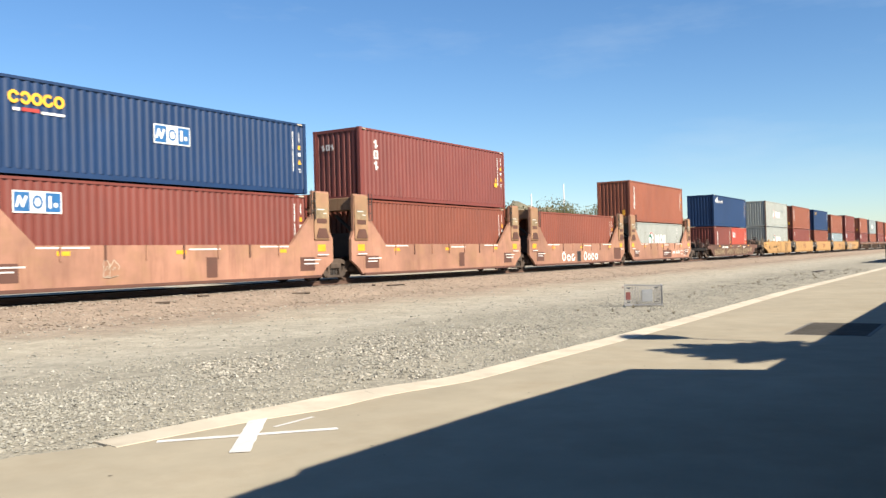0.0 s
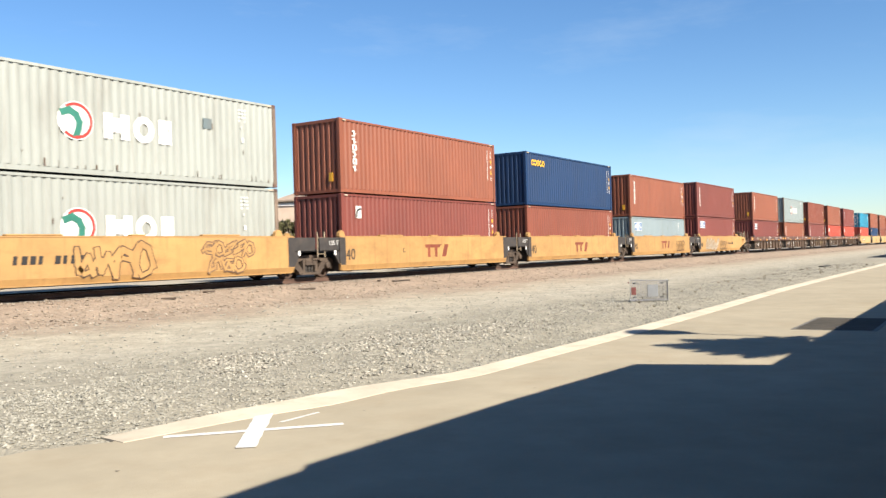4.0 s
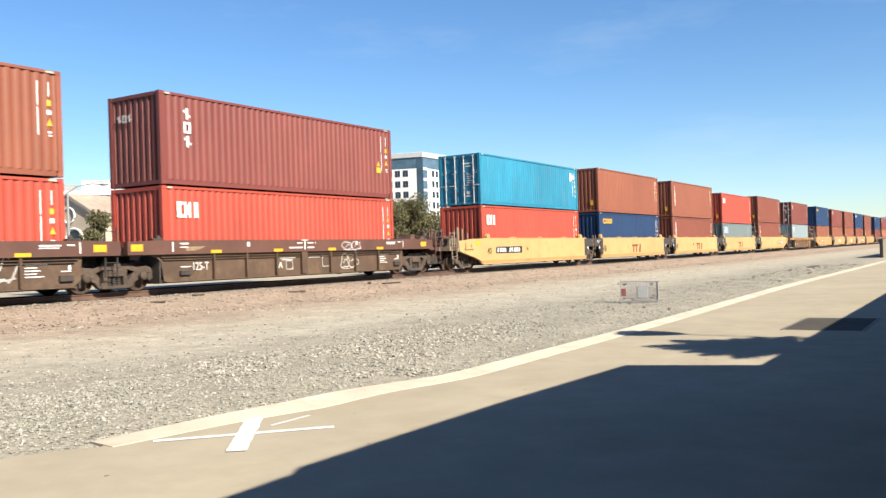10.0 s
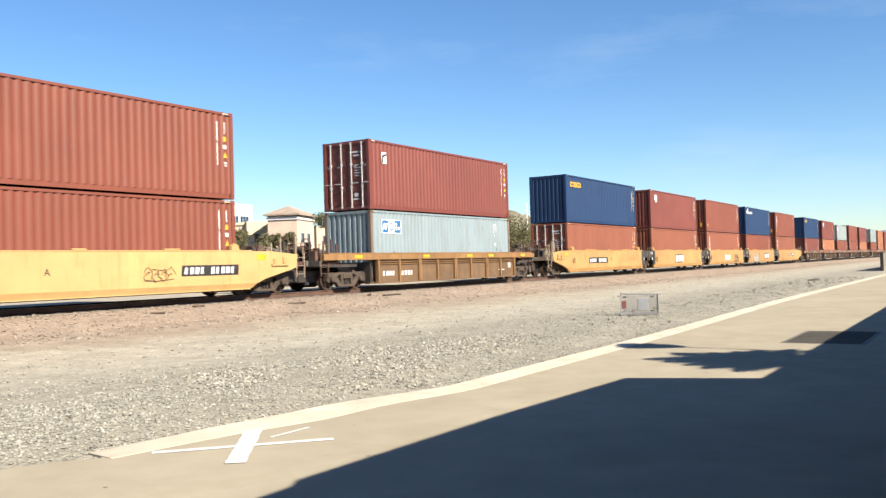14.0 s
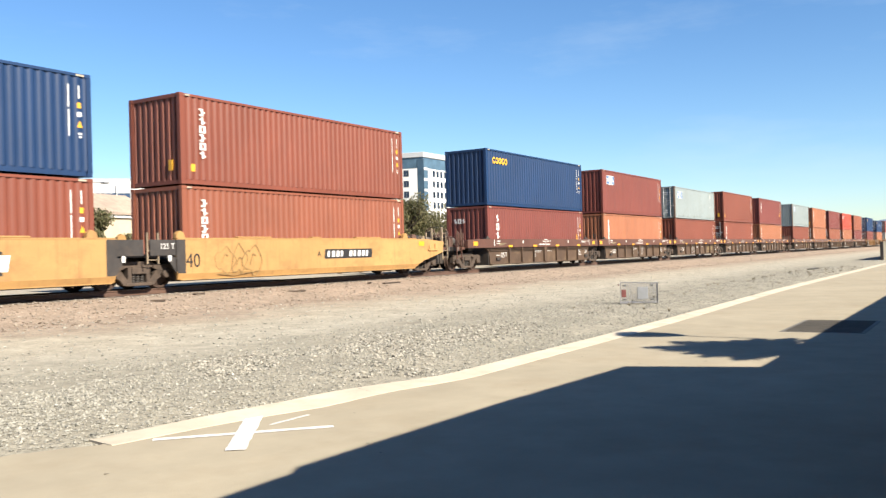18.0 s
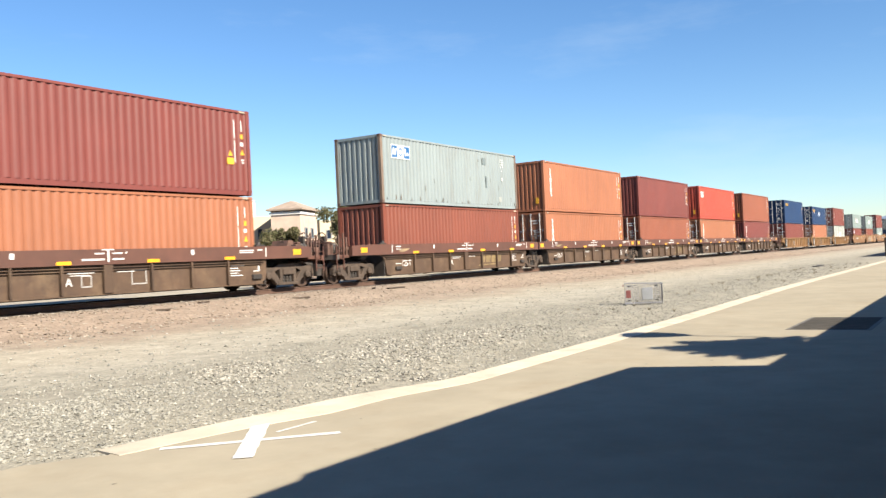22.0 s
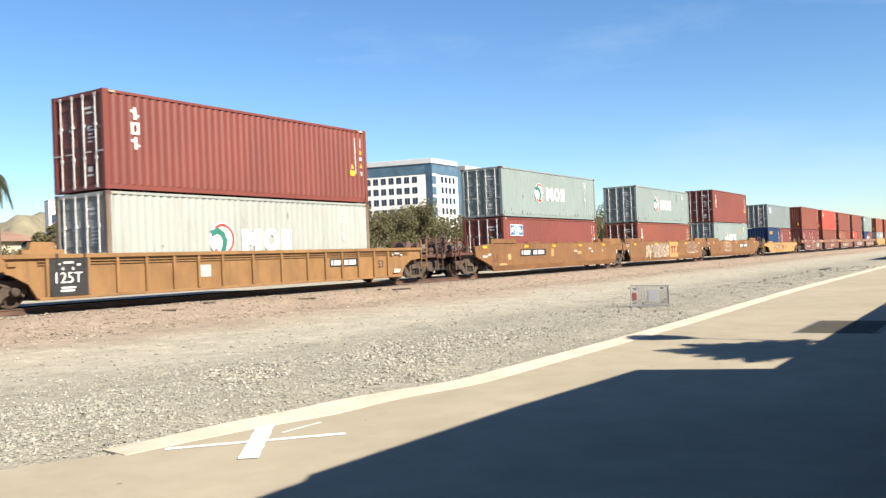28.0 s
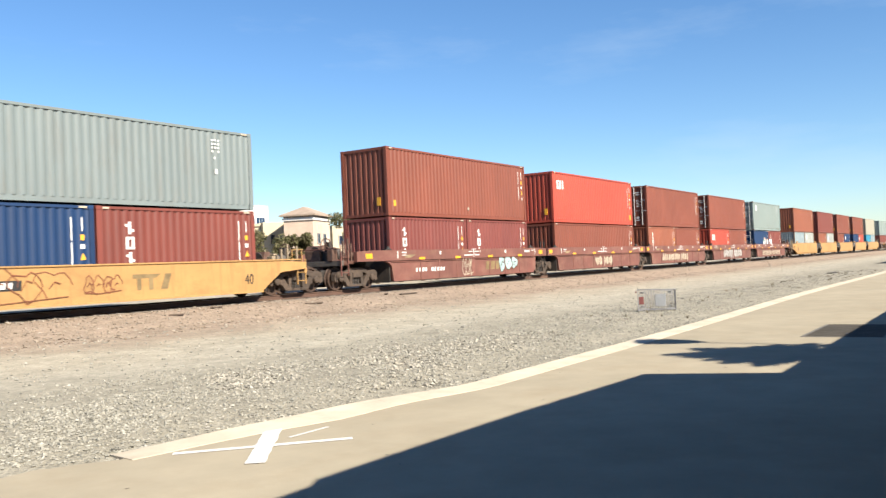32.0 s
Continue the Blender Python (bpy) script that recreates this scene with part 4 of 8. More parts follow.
def office_tower():
    t = thing("office_building", "tall white office block with dark windows and glazed corner", "office building")
    a, c, b = polar(37.7, 291), polar(33.3, 283), polar(28.8, 326)
    for p, q in ((a, c), (c, b)):
        m, l = wall_frame(p, q)
        w = l if p == a else meet(c, b, 31.58)[0]
        part("facade", Shape().box(0, 0, 0, w, 16, 29.9), WALL_WHITE, t, "", m)
        part("glass_band", Shape().box(-0.1, 0.1, 29.903, w, 15.8, 33.5), GLASS_BLUE, t, "blue glazed top storey", m)
        part("parapet", Shape().box(-0.3, -0.3, 33.503, w, 16, 35.2, 0.1), TRIM_PALE, t, "pale grey roof parapet", m)
        for r in range(6):
            for k in range(7 if p == a else 4):
                x = l - 5.9 - 2.75 * k if p == a else meet(c, b, 32.6 - 0.25 * k)[0]
                window(t, x, 28.4 - 3.5 * r, 1.75 if p == a else 1.5, 2.05, m, GLASS_DARK, 1 if p == a else 0)
    m, l = wall_frame(c, b)
    x0, x1 = meet(c, b, 31.56)[0], meet(c, b, 31.07)[0]
    part("glass_strip", Shape().box(x0, 0.8, 0, x1, 14, 32.6), GLASS_BLUE, t, "blue glazed stair strip", m)
    part("rear_block", Shape().box(x1 + 0.01, -0.2, 0, l, 16, 34.4, 0.1), WALL_GREYWHITE, t, "pale grey rear block", m)
    for r in range(6):
        for k in range(6):
            window(t, x1 + 2.6 + (l - x1 - 4.5) * k / 5, 30.6 - 3.5 * r, 1.6, 1.9, m, GLASS_DARK, 0, -0.2)
    part("glass_corner", Shape().box(-0.5, -0.6, 0, 2.2, 2.0, 32.95, 0.05), GLASS_BLUE, t, "blue glazed corner stair", m)
    for r in range(9):
        part("spandrel", cached("spandrel", lambda: Shape().box(-0.55, -0.7, 0, 2.25, -0.55, 0.9)), TRIM_PALE, t, "", m @ Matrix.Translation((0, 0, 1.2 + 3.5 * r)))


def long_white_office():
    t = thing("low_office_building", "long white flat-roofed office with a row of dark windows", "office building")
    pts = [polar(57.19, 176), polar(54.7, 178), polar(51.0, 177), polar(46.94, 196), polar(44.5, 205)]
    tops = (15.5, 17.5, 17.5, 16.75)
    rows = ((56.6, 55.6), (53.9, 53.2), (51.19, 50.32, 49.44), (46.38, 45.65, 45.0))
    for p, q, h, azs in zip(pts, pts[1:], tops, rows):
        m, l = wall_frame(p, q)
        part("facade", Shape().box(0, 0, 0, l, 3, h), WALL_WHITE, t, "", m)
        part("roof_edge", Shape().box(-0.02, -0.12, h + 0.003, l, 3, h + 0.25), TRIM_PALE, t, "", m)
        for az in azs:
            x, d = meet(p, q, az)
            for z in (h - 3.35, h - 7.5):
                window(t, x, z, 2.8, 1.65, m, GLASS_OFFICE, 2, 0.0, WALL_WHITE)
    m, l = wall_frame(pts[2], pts[3])
    for az in (47.1,):
        window(t, meet(pts[2], pts[3], az)[0], 14.0, 2.5, 1.65, m, GLASS_OFFICE, 1)
    for az in (48.81, 47.68):
        window(t, meet(pts[2], pts[3], az)[0], 14.0, 0.7, 1.5, m, GLASS_OFFICE, 0)
    x = meet(pts[2], pts[3], 48.23)[0]
    part("entrance_bay", Shape().box(x - 0.9, -0.4, 0, x + 0.9, 0.0, 16.2), TRIM_GREY, t, "grey glazed entrance bay", m)
    window(t, x, 13.7, 1.4, 2.0, m, GLASS_OFFICE, 1, -0.4)
    m, l = wall_frame(pts[1], pts[2])
    x = meet(pts[1], pts[2], 52.3)[0]
    part("entrance_bay", Shape().box(x - 1.4, -0.4, 0, x + 1.4, 0.0, 16.6), TRIM_PALE, t, "grey glazed entrance bay", m)
    window(t, x, 14.0, 2.2, 1.7, m, GLASS_OFFICE, 1, -0.4)
    part("roof_screen", Shape().box(0.4, 1.0, 15.5, 4.6, 2.5, 17.0), TRIM_GREY, t, "", wall_frame(pts[0], pts[1])[0] @ Matrix.Translation((3.0, 0, 0)))
    for k in range(9):
        part("sign_bar", cached("sign_bar", lambda: Shape().box(0, -0.06, 0, 0.42, 0, 0.42)), TRIM_GREY, t, "", wall_frame(pts[0], pts[1])[0] @ Matrix.Translation((0.5 + 0.58 * k, 0, 14.7)))


def beige_row():
    t = thing("single_storey_shop", "low cream stucco building with dark square windows", "building")
    p, q = polar(51.9, 62), polar(44.87, 61)
    m, l = wall_frame(p, q)
    part("wall", Shape().prism(((0, -0.3), (l, -0.3), (l, 4.72), (0, 4.45)), 0, 5), WALL_BEIGE, t, "", m)
    part("cornice", Shape().prism(((-0.1, 4.455), (l, 4.725), (l, 4.92), (-0.1, 4.66)), -0.1, 5), WALL_BEIGE, t, "", m)
    for az in (51.3, 49.93, 46.95, 45.6):
        window(t, meet(p, q, az)[0], 3.62, 1.0, 0.66, m, GLASS_DARK, 0, 0.0, WALL_BEIGE)
    p, q = polar(44.87, 60.5), polar(43.1, 61)
    m, l = wall_frame(p, q)
    part("wing", Shape().box(0.01, 0, -0.3, l, 5, 4.95), WALL_BEIGE, t, "", m)
    window(t, meet(p, q, 44.26)[0], 3.75, 0.32, 0.66, m, GLASS_DARK, 0, 0.0, WALL_BEIGE)
    t = thing("hip_roof_tower", "cream square tower with a tan hipped roof", "building")
    c = Vector(polar(41.65, 58))
    u = Vector((0.93, 0.37))
    m = Matrix.Translation((c.x, c.y, 0)) @ pose(0, 0, 0, 0, 0, math.degrees(math.atan2(u.y, u.x)))
    # the near corner is the origin; one face runs back to the left, one along x
    part("wall", Shape().box(0, 0, -0.3, 3.4, 2.05, 5.16), TOWER_STUCCO, t, "", m)
    s = Shape()
    s.v = [(-0.25, -0.25, 5.17), (3.65, -0.25, 5.17), (3.65, 2.3, 5.17), (-0.25, 2.3, 5.17), (1.1, 1.02, 5.87), (2.0, 1.02, 5.87), (-0.25, -0.25, 5.27), (3.65, -0.25, 5.27), (3.65, 2.3, 5.27), (-0.25, 2.3, 5.27)]
    s.f = [(0, 1, 7, 6), (1, 2, 8, 7), (2, 3, 9, 8), (3, 0, 6, 9), (6, 7, 5, 4), (7, 8, 5), (8, 9, 4, 5), (9, 6, 4), (3, 2, 1, 0)]
    part("roof", s, ROOF_TAN, t, "", m)
    part("eave_band", Shape().box(-0.08, -0.08, 4.88, 3.48, 2.13, 5.06), WALL_WHITE, t, "", m)
    for x in (1.0, 2.2):
        window(t, x, 3.65, 0.4, 0.6, m, GLASS_DARK, 0)
    t = thing("low_wing_building", "low cream stucco wing with small windows", "building")
    p, q = polar(40.4, 62), polar(38.6, 64)
    m, l = wall_frame(p, q)
    part("wall", Shape().box(0, 0, -0.3, l, 6, 4.6), WALL_BEIGE, t, "", m)
    window(t, l * 0.3, 3.6, 0.4, 0.55, m, GLASS_DARK, 0)


def gable_house():
    t = thing("gabled_building", "taupe stucco building with a tan gabled roof and round moulding", "building")
    o = polar(55.45, 58)
    m = Matrix.Translation((o[0], o[1], 0)) @ pose(0, 0, 0, 0, 0, 8.9)
    w, l, eave, top = 2.1, 4.6, 4.62, 5.82
    turn = m @ pose(0, 0, 0, 0, 0, -90)      # the gable front: x runs towards the eye's side
    part("front_wall", Shape().prism(((-w, -0.1), (w, -0.1), (w, eave), (0, top), (-w, eave)), 0, 0.25), WALL_GREY, t, "", turn)
    part("rear_wall", Shape().prism(((-w, -0.1), (w, -0.1), (w, eave), (0, top), (-w, eave)), l - 0.25, l), WALL_GREY, t, "", turn)
    part("side_wall", Shape().box(0.253, -w, -0.1, l - 0.253, -w + 0.25, eave - 0.1), WALL_BEIGE, t, "", m)
    part("side_wall", Shape().box(0.253, w - 0.25, -0.1, l - 0.253, w, eave - 0.1), WALL_GREY, t, "", m)
    part("side_eave_band", Shape().box(0.0, -w - 0.15, eave - 0.28, l + 0.1, -w - 0.003, eave - 0.12), WALL_WHITE, t, "", m)
    for sg in (-1, 1):
        s = Shape()
        y0, z0, z1 = sg * (w + 0.25), eave - 0.10, top + 0.04
        s.v = [(-0.2, y0, z0), (-0.2, 0, z1), (l + 0.2, 0, z1), (l + 0.2, y0, z0), (-0.2, y0, z0 + 0.13), (-0.2, 0, z1 + 0.13), (l + 0.2, 0, z1 + 0.13), (l + 0.2, y0, z0 + 0.13)]
        s.f = [(0, 1, 2, 3), (4, 5, 6, 7), (0, 1, 5, 4), (1, 2, 6, 5), (2, 3, 7, 6), (3, 0, 4, 7)]
        part("roof_slope", s, ROOF_TAN, t, "", m)
        part("barge_board", Shape().prism(((0, top - 0.02), (-sg * (w + 0.25), eave - 0.14), (-sg * (w + 0.25), eave - 0.28), (0, top - 0.17)), -0.06, -0.003), WALL_WHITE, t, "", turn)
    ring = [(0.5 * math.cos(k * math.pi / 10), -0.05, 4.62 + 0.48 * math.sin(k * math.pi / 10)) for k in range(21)]
    part("round_surround", Shape().tube(ring, 0.065, 6), WALL_WHITE, t, "pale ring moulding", turn)
    arch = [(0.42 + 0.72 * math.cos(k * math.pi / 10), -0.05, 3.08 + 0.72 * math.sin(k * math.pi / 10)) for k in range(11)]
    part("arch_surround", Shape().tube(arch, 0.075, 6), WALL_WHITE, t, "pale arch moulding", turn)
    part("arch_opening", Shape().prism([(-0.2, 0.5), (1.04, 0.5)] + [(0.42 + 0.62 * math.cos(k * math.pi / 10), 3.08 + 0.62 * math.sin(k * math.pi / 10)) for k in range(11)], -0.02, -0.003), GLASS_DARK, t, "", turn)
    t = thing("arcade_house", "low tan house with a dark arched opening and clay tile roof", "house")
    p, q = polar(61.5, 62), polar(57.4, 64)
    m, l = wall_frame(p, q)
    part("wall", Shape().box(0, 0, -0.3, l, 6, 3.9), WALL_BEIGE, t, "", m)
    x = meet(p, q, 58.36)[0]
    part("arch_opening", Shape().prism([(x - 0.5, 0.5), (x + 0.5, 0.5)] + [(x + 0.5 * math.cos(k * math.pi / 10), 3.45 + 0.5 * math.sin(k * math.pi / 10)) for k in range(11)], -0.02, -0.003), GLASS_DARK, t, "", m)
    s = Shape()
    s.v = [(-0.3, -0.4, 3.9), (l + 0.3, -0.4, 3.9), (l + 0.3, 6.4, 3.9), (-0.3, 6.4, 3.9), (1.2, 3.0, 4.7), (l - 1.2, 3.0, 4.7)]
    s.f = [(0, 1, 5, 4), (1, 2, 5), (2, 3, 4, 5), (3, 0, 4), (3, 2, 1, 0)]
    part("roof", s, ROOF_CLAY, t, "", m)


def street_lamp(az, d, h):
    t = thing("street_lamp", "tall grey street lamp with a curved arm", "street lamp", at=(*polar(az, d), 0))
    part("pole", Shape().tube([(0, 0, 0), (0, 0, h * 0.5), (0, 0, h)], [0.11, 0.085, 0.06], 10), TRIM_GREY, t)
    part("arm", Shape().tube([(0, 0, h), (0.35, -0.35, h + 0.35), (0.9, -0.9, h + 0.5), (1.3, -1.3, h + 0.45)], 0.04, 8), TRIM_GREY, t)
    part("lamp_head", Shape().box(1.15, -1.6, h + 0.38, 1.5, -1.2, h + 0.5, 0.04), TRIM_GREY, t)


office_tower()
long_white_office()
beige_row()
gable_house()
street_lamp(55.5, 52, 5.55)
for az, z0, z1, d in ((24.34, 4.0, 14.2, 160), (26.47, 4.0, 12.6, 160)):
    solid("flagpole", Shape().tube([(0, 0, 0), (0, 0, z1)], [0.16, 0.1], 8), WALL_WHITE, "thin white pole above the trees", "pole", at=(*polar(az, d), 0))

# ---- hills ----
HILL = material("dry_scrub_hill", (0.2052, 0.1760, 0.1104), rough=0.95, spread=0.25, scale=0.05, dirt=(0.058, 0.062, 0.030), dirt_amount=0.9, dirt_scale=0.16)
# haze of the distance is put into this base colour as a blue tint
HAZE_HILL = material("haze_tinted_range", (0.1162, 0.1584, 0.2218), rough=1.0, spread=0.06, scale=0.004)


def ridge(name, label, az0, az1, d0, d1, top, seed, mat, n=90):
    s = Shape()
    rows = 7
    for i in range(n + 1):
        az = az0 + (az1 - az0) * i / n
        e = math.sin(math.pi * i / n) ** 0.6
        for j in range(rows + 1):
            u = j / rows
            d = d0 + (d1 - d0) * u
            x, y = polar(az, d)
            h = d1 * math.tan(radians(top + 0.2)) * e * math.sin(u * math.pi / 2) * (0.84 + 0.3 * noise.fractal((az * 0.35, u * 2, seed), 1.0, 2.0, 5))
            s.v.append((x, y, max(h, 0.0) - 0.5))
    s.f = [(i * (rows + 1) + j, (i + 1) * (rows + 1) + j, (i + 1) * (rows + 1) + j + 1, i * (rows + 1) + j + 1) for i in range(n) for j in range(rows)]
    solid(name, s, mat, label, "hill", "structure", smooth=True)


ridge("hill_near", "dry brown hillside with dark scrub", 48, 76, 230, 420, 4.05, 2.3, HILL)
ridge("hill_far", "low dry brown hill behind the trees", 12, 44, 300, 520, 3.3, 5.1, HILL)
ridge("mountain_range", "hazy blue mountain range on the horizon", -14, 11, 3000, 4200, 1.85, 8.4, HAZE_HILL)

# ---- shipping containers ----
C_W, C_L, C_L20 = 2.438, 12.192, 6.058
HIGH, STD = 2.896, 2.591


def corrugated(length, z0, z1, pitch, depth, flat=0.26, inner=0.5):
    """A vertical-ribbed sheet from x = 0 to length whose outer face is y = 0, seen from -y."""
    s = Shape()
    n = max(1, round(length / pitch))
    p = length / n
    xs = []
    for k in range(n):
        for u, y in ((0.0, 0), (flat, 0), (inner, depth), (1.0 - inner + flat, depth)):
            xs.append(((k + u) * p, y))
    xs.append((length, 0))
    for x, y in xs:
        s.v += [(x, y, z0), (x, y, z1)]
    s.f = [(2 * k, 2 * k + 2, 2 * k + 3, 2 * k + 1) for k in range(len(xs) - 1)]
    return s


def side_mesh(l, h):
    return cached(("side_panel", l, h), lambda: corrugated(l - 0.30, 0.17, h - 0.08, 0.278, 0.036))


def door_mesh(w, h):
    def make():
        s = Shape().box(0.01, 0, 0.14, w - 0.01, 0.05, h - 0.12, 0.008)
        n = 5
        for k in range(n):
            z = 0.30 + (h - 0.65) * k / (n - 1)
            s.box(0.10, -0.022, z - 0.11, w - 0.10, 0.0, z + 0.11, 0.02)
        for z in (0.5, h * 0.5, h - 0.5):
            s.box(w - 0.05, -0.05, z - 0.07, w + 0.03, 0.0, z + 0.07)
        return s
    return cached(("door", w, h), make)


def rod_mesh(h):
    def make():
        s = Shape().tube([(0, -0.055, 0.08), (0, -0.055, h - 0.08)], 0.024, 6)
        for z in (0.12, h * 0.33, h * 0.66, h - 0.12):
            s.box(-0.045, -0.08, z - 0.045, 0.045, -0.02, z + 0.045)
        s.box(0, -0.085, h * 0.38, 0.34, -0.07, h * 0.38 + 0.035)
        s.box(0.10, -0.012, h * 0.62, 0.24, -0.004, h * 0.62 + 0.14)
        return s
    return cached(("lock_rod", h), make)


def bars(rows):
    s = Shape()
    for x0, z0, x1, z1 in rows:
        s.box(x0, -0.004, z0, x1, 0.0, z1)
    return s


def end_marks_white(h):
    def make():
        rows = [(0.0, h - 0.98, 0.04, h - 0.34), (0.0, h - 1.78, 0.04, h - 1.04), (0.33, h - 0.72, 0.37, h - 0.34), (0.28, h - 1.22, 0.42, h - 1.09)]
        rows += [(0.30 + 0.03 * (k % 2), h - 1.72 - 0.09 * k, 0.42, h - 1.67 - 0.09 * k) for k in range(2)]
        return bars(rows)
    return cached(("number_column", h), make)


def number_block(h):
    """Three short columns of bars and a small shield."""
    rows = [(0.13 * c, h - 0.40 - 0.12 * r, 0.13 * c + 0.07, h - 0.34 - 0.12 * r) for c in range(3) for r in range(4 - c % 2)]
    return bars(rows + [(0.10, h - 0.98, 0.14, h - 0.90), (0.12, h - 1.46, 0.22, h - 1.3)])


def end_marks_yellow(h):
    return cached(("warning_mark", h), lambda: Shape().prism(((0.27, h - 1.52), (0.45, h - 1.52), (0.36, h - 1.32)), -0.004, 0).box(0.29, -0.004, h - 0.98, 0.41, 0, h - 0.82))


def blocky(glyphs, w, hgt, gap, vertical=False):
    """Plain letter-like blocks: each glyph is a set of strokes on a 3 x 5 grid."""
    s = Shape()
    for k, g in enumerate(glyphs):
        ox, oz = (0, -k * (hgt + gap)) if vertical else (k * (w + gap), 0)
        cw, ch = w / 3, hgt / 5
        for r, line in enumerate(g.split("/")):
            run = None
            for c in range(4):
                on = c < 3 and line[c] == "#"
                if on and run is None:
                    run = c
                if not on and run is not None:
                    s.box(ox + run * cw, -0.004, oz + hgt - (r + 1) * ch - 0.002, ox + c * cw, 0.0, oz + hgt - r * ch)
                    run = None
    return s


G_BAR, G_RING, G_SLAB = "##./.#./.##/.#./##.", "###/#.#/#.#/#.#/###", ".#./##./.#./.##/.#."
SIX = (G_BAR, G_SLAB, G_RING, G_BAR, G_RING, G_SLAB)
THREE = (G_SLAB, G_RING, G_SLAB)
CAP3 = ("###/##./##./##./###", "#.#/###/###/###/#.#", ".##/.##/.##/.##/.##")


def logo(kind, ob, h, y):
    """Owner's mark, as plain shapes in its colours, near the top left of the long side."""
    def put(name, me, mat, x, z, label="", out=0.0):
        part(name, me, mat, ob, label, Matrix.Translation((x, y - out, z)), "stuff")
    if kind == "six":
        put("emblem", cached("six", lambda: blocky(SIX, 0.27, 0.235, 0.04, True)), WHITE, 0.80, h - 0.66, "white stacked lettering blocks")
    elif kind == "three":
        put("emblem", cached("three", lambda: blocky(THREE, 0.30, 0.36, 0.08, True)), WHITE, 0.95, h - 0.80, "white stacked lettering blocks")
    elif kind == "cap":
        put("emblem", cached("cap", lambda: blocky(CAP3, 0.27, 0.50, 0.03)), WHITE, 0.58, h - 0.98, "white blocky emblem")
    elif kind == "sea":
        def rings():
            s = Shape()
            for k in range(5):
                a0, a1 = ((0.6, 5.6), (-2.6, 2.6), (0, 6.3), (1.0, 5.9), (0, 6.3))[k]
                s.ribbon([(0.16 + 0.325 * k + 0.12 * math.cos(a), 0.16 + 0.13 * math.sin(a)) for a in np.linspace(a0, a1, 13)], 0.085, -0.004)
            return s
        put("emblem", cached("sea", rings), SEA_YELLOW, 0.72, h - 0.72, "orange-yellow row of rounded shapes")
    elif kind in ("box", "midbox"):
        bx, bz = (0.82, h - 0.92) if kind == "box" else (5.35, h - 1.3)
        put("emblem_border", cached("boxo", lambda: bars([(-0.04, -0.04, 1.37, 0.55)])), WHITE, bx, bz, "blue and white emblem panel")
        for dx in (0.0, 0.89):
            put("emblem_panel", cached("boxb", lambda: bars([(0, 0, 0.44, 0.51)])), LOGO_BLUE, bx + dx, bz, "", 0.003)
        put("emblem", cached("boxm", lambda: Shape().ribbon([(0.07, 0.14), (0.15, 0.38), (0.24, 0.14), (0.34, 0.38)], 0.08, 0)), WHITE, bx, bz, "", 0.009)
        put("emblem", cached("boxl", lambda: Shape().ribbon([(1.02, 0.40), (1.02, 0.13)], 0.09, 0).disc(1.19, 0.19, 0.07, 0.07, 0, 10)), WHITE, bx, bz, "", 0.009)
        put("emblem_ring", cached("boxr", lambda: Shape().ribbon([(0.665 + 0.12 * math.cos(a), 0.255 + 0.15 * math.sin(a)) for a in np.linspace(0, 6.3, 17)], 0.06, 0)), LOGO_BLUE, bx, bz, "", 0.006)
        if kind == "box":
            return
        logo("sea", ob, h, y)
        put("small_emblem", cached("smallred", lambda: bars([(0.25, 0, 0.75, 0.1)])), LOGO_RED, 0.85, h - 0.92)
        put("small_emblem", cached("smallwhite", lambda: bars([(0, 0, 0.2, 0.08), (0.8, -0.02, 1.5, 0.05)])), WHITE, 0.85, h - 0.92)
    elif kind == "crest":
        x, z = 3.8, 0.34 * h
        put("emblem_disc", cached("gdisc", lambda: Shape().disc(0.55, 0.5, 0.56, 0.54, -0.003)), WHITE, x, z, "white disc with green and red swoosh")
        arc = [(0.55 + 0.48 * math.cos(a), 0.5 + 0.46 * math.sin(a)) for a in np.linspace(-2.3, 2.2, 20)]
        put("emblem_arc", cached("garc", lambda: Shape().ribbon(arc, 0.09, -0.006)), LOGO_RED, x, z)
        put("emblem_head", cached("ghead", lambda: Shape().ribbon([(0.14, 0.70), (0.36, 0.78), (0.56, 0.66), (0.66, 0.46), (0.62, 0.26), (0.56, 0.1)], 0.2, -0.008)), LOGO_GREEN, x, z)

        def slabs():
            """Three heavy shapes: a notched slab, a ring, a plain slab."""
            b = Shape().box(0.0, -0.004, 0.0, 0.30, 0, 0.74).box(0.58, -0.004, 0.0, 0.88, 0, 0.74).box(0.30, -0.004, 0.2, 0.58, 0, 0.62)
            b.ribbon([(1.38 + 0.27 * math.cos(a), 0.37 + 0.29 * math.sin(a)) for a in np.linspace(0, 6.2832, 21)], 0.2, -0.004)
            return b.box(1.92, -0.004, 0.0, 2.40, 0, 0.74)
        put("emblem", cached("gbig", slabs), WHITE, x + 1.42, z + 0.1, "white heavy lettering shapes")
    elif kind == "horse":
        put("emblem", cached("horse", lambda: Shape().disc(0.55, 0.34, 0.34, 0.2, -0.004).ribbon([(0.1, 0.3), (0.4, 0.4), (0.75, 0.62)], 0.16, -0.005).ribbon([(0.75, 0.3), (1.0, 0.05)], 0.08, -0.006)), WHITE, 0.62, h - 0.86, "white galloping-animal emblem shape")
        put("emblem", cached("horseword", lambda: blocky((G_RING, G_SLAB, G_RING, G_SLAB, G_RING, G_SLAB), 0.20, 0.20, 0.07)), WHITE, 1.72, h - 0.70)
    elif kind == "square":
        put("emblem_panel", cached("sqw", lambda: bars([(0, 0, 0.36, 0.48)])), WHITE, 0.9, h - 0.95, "white square emblem")
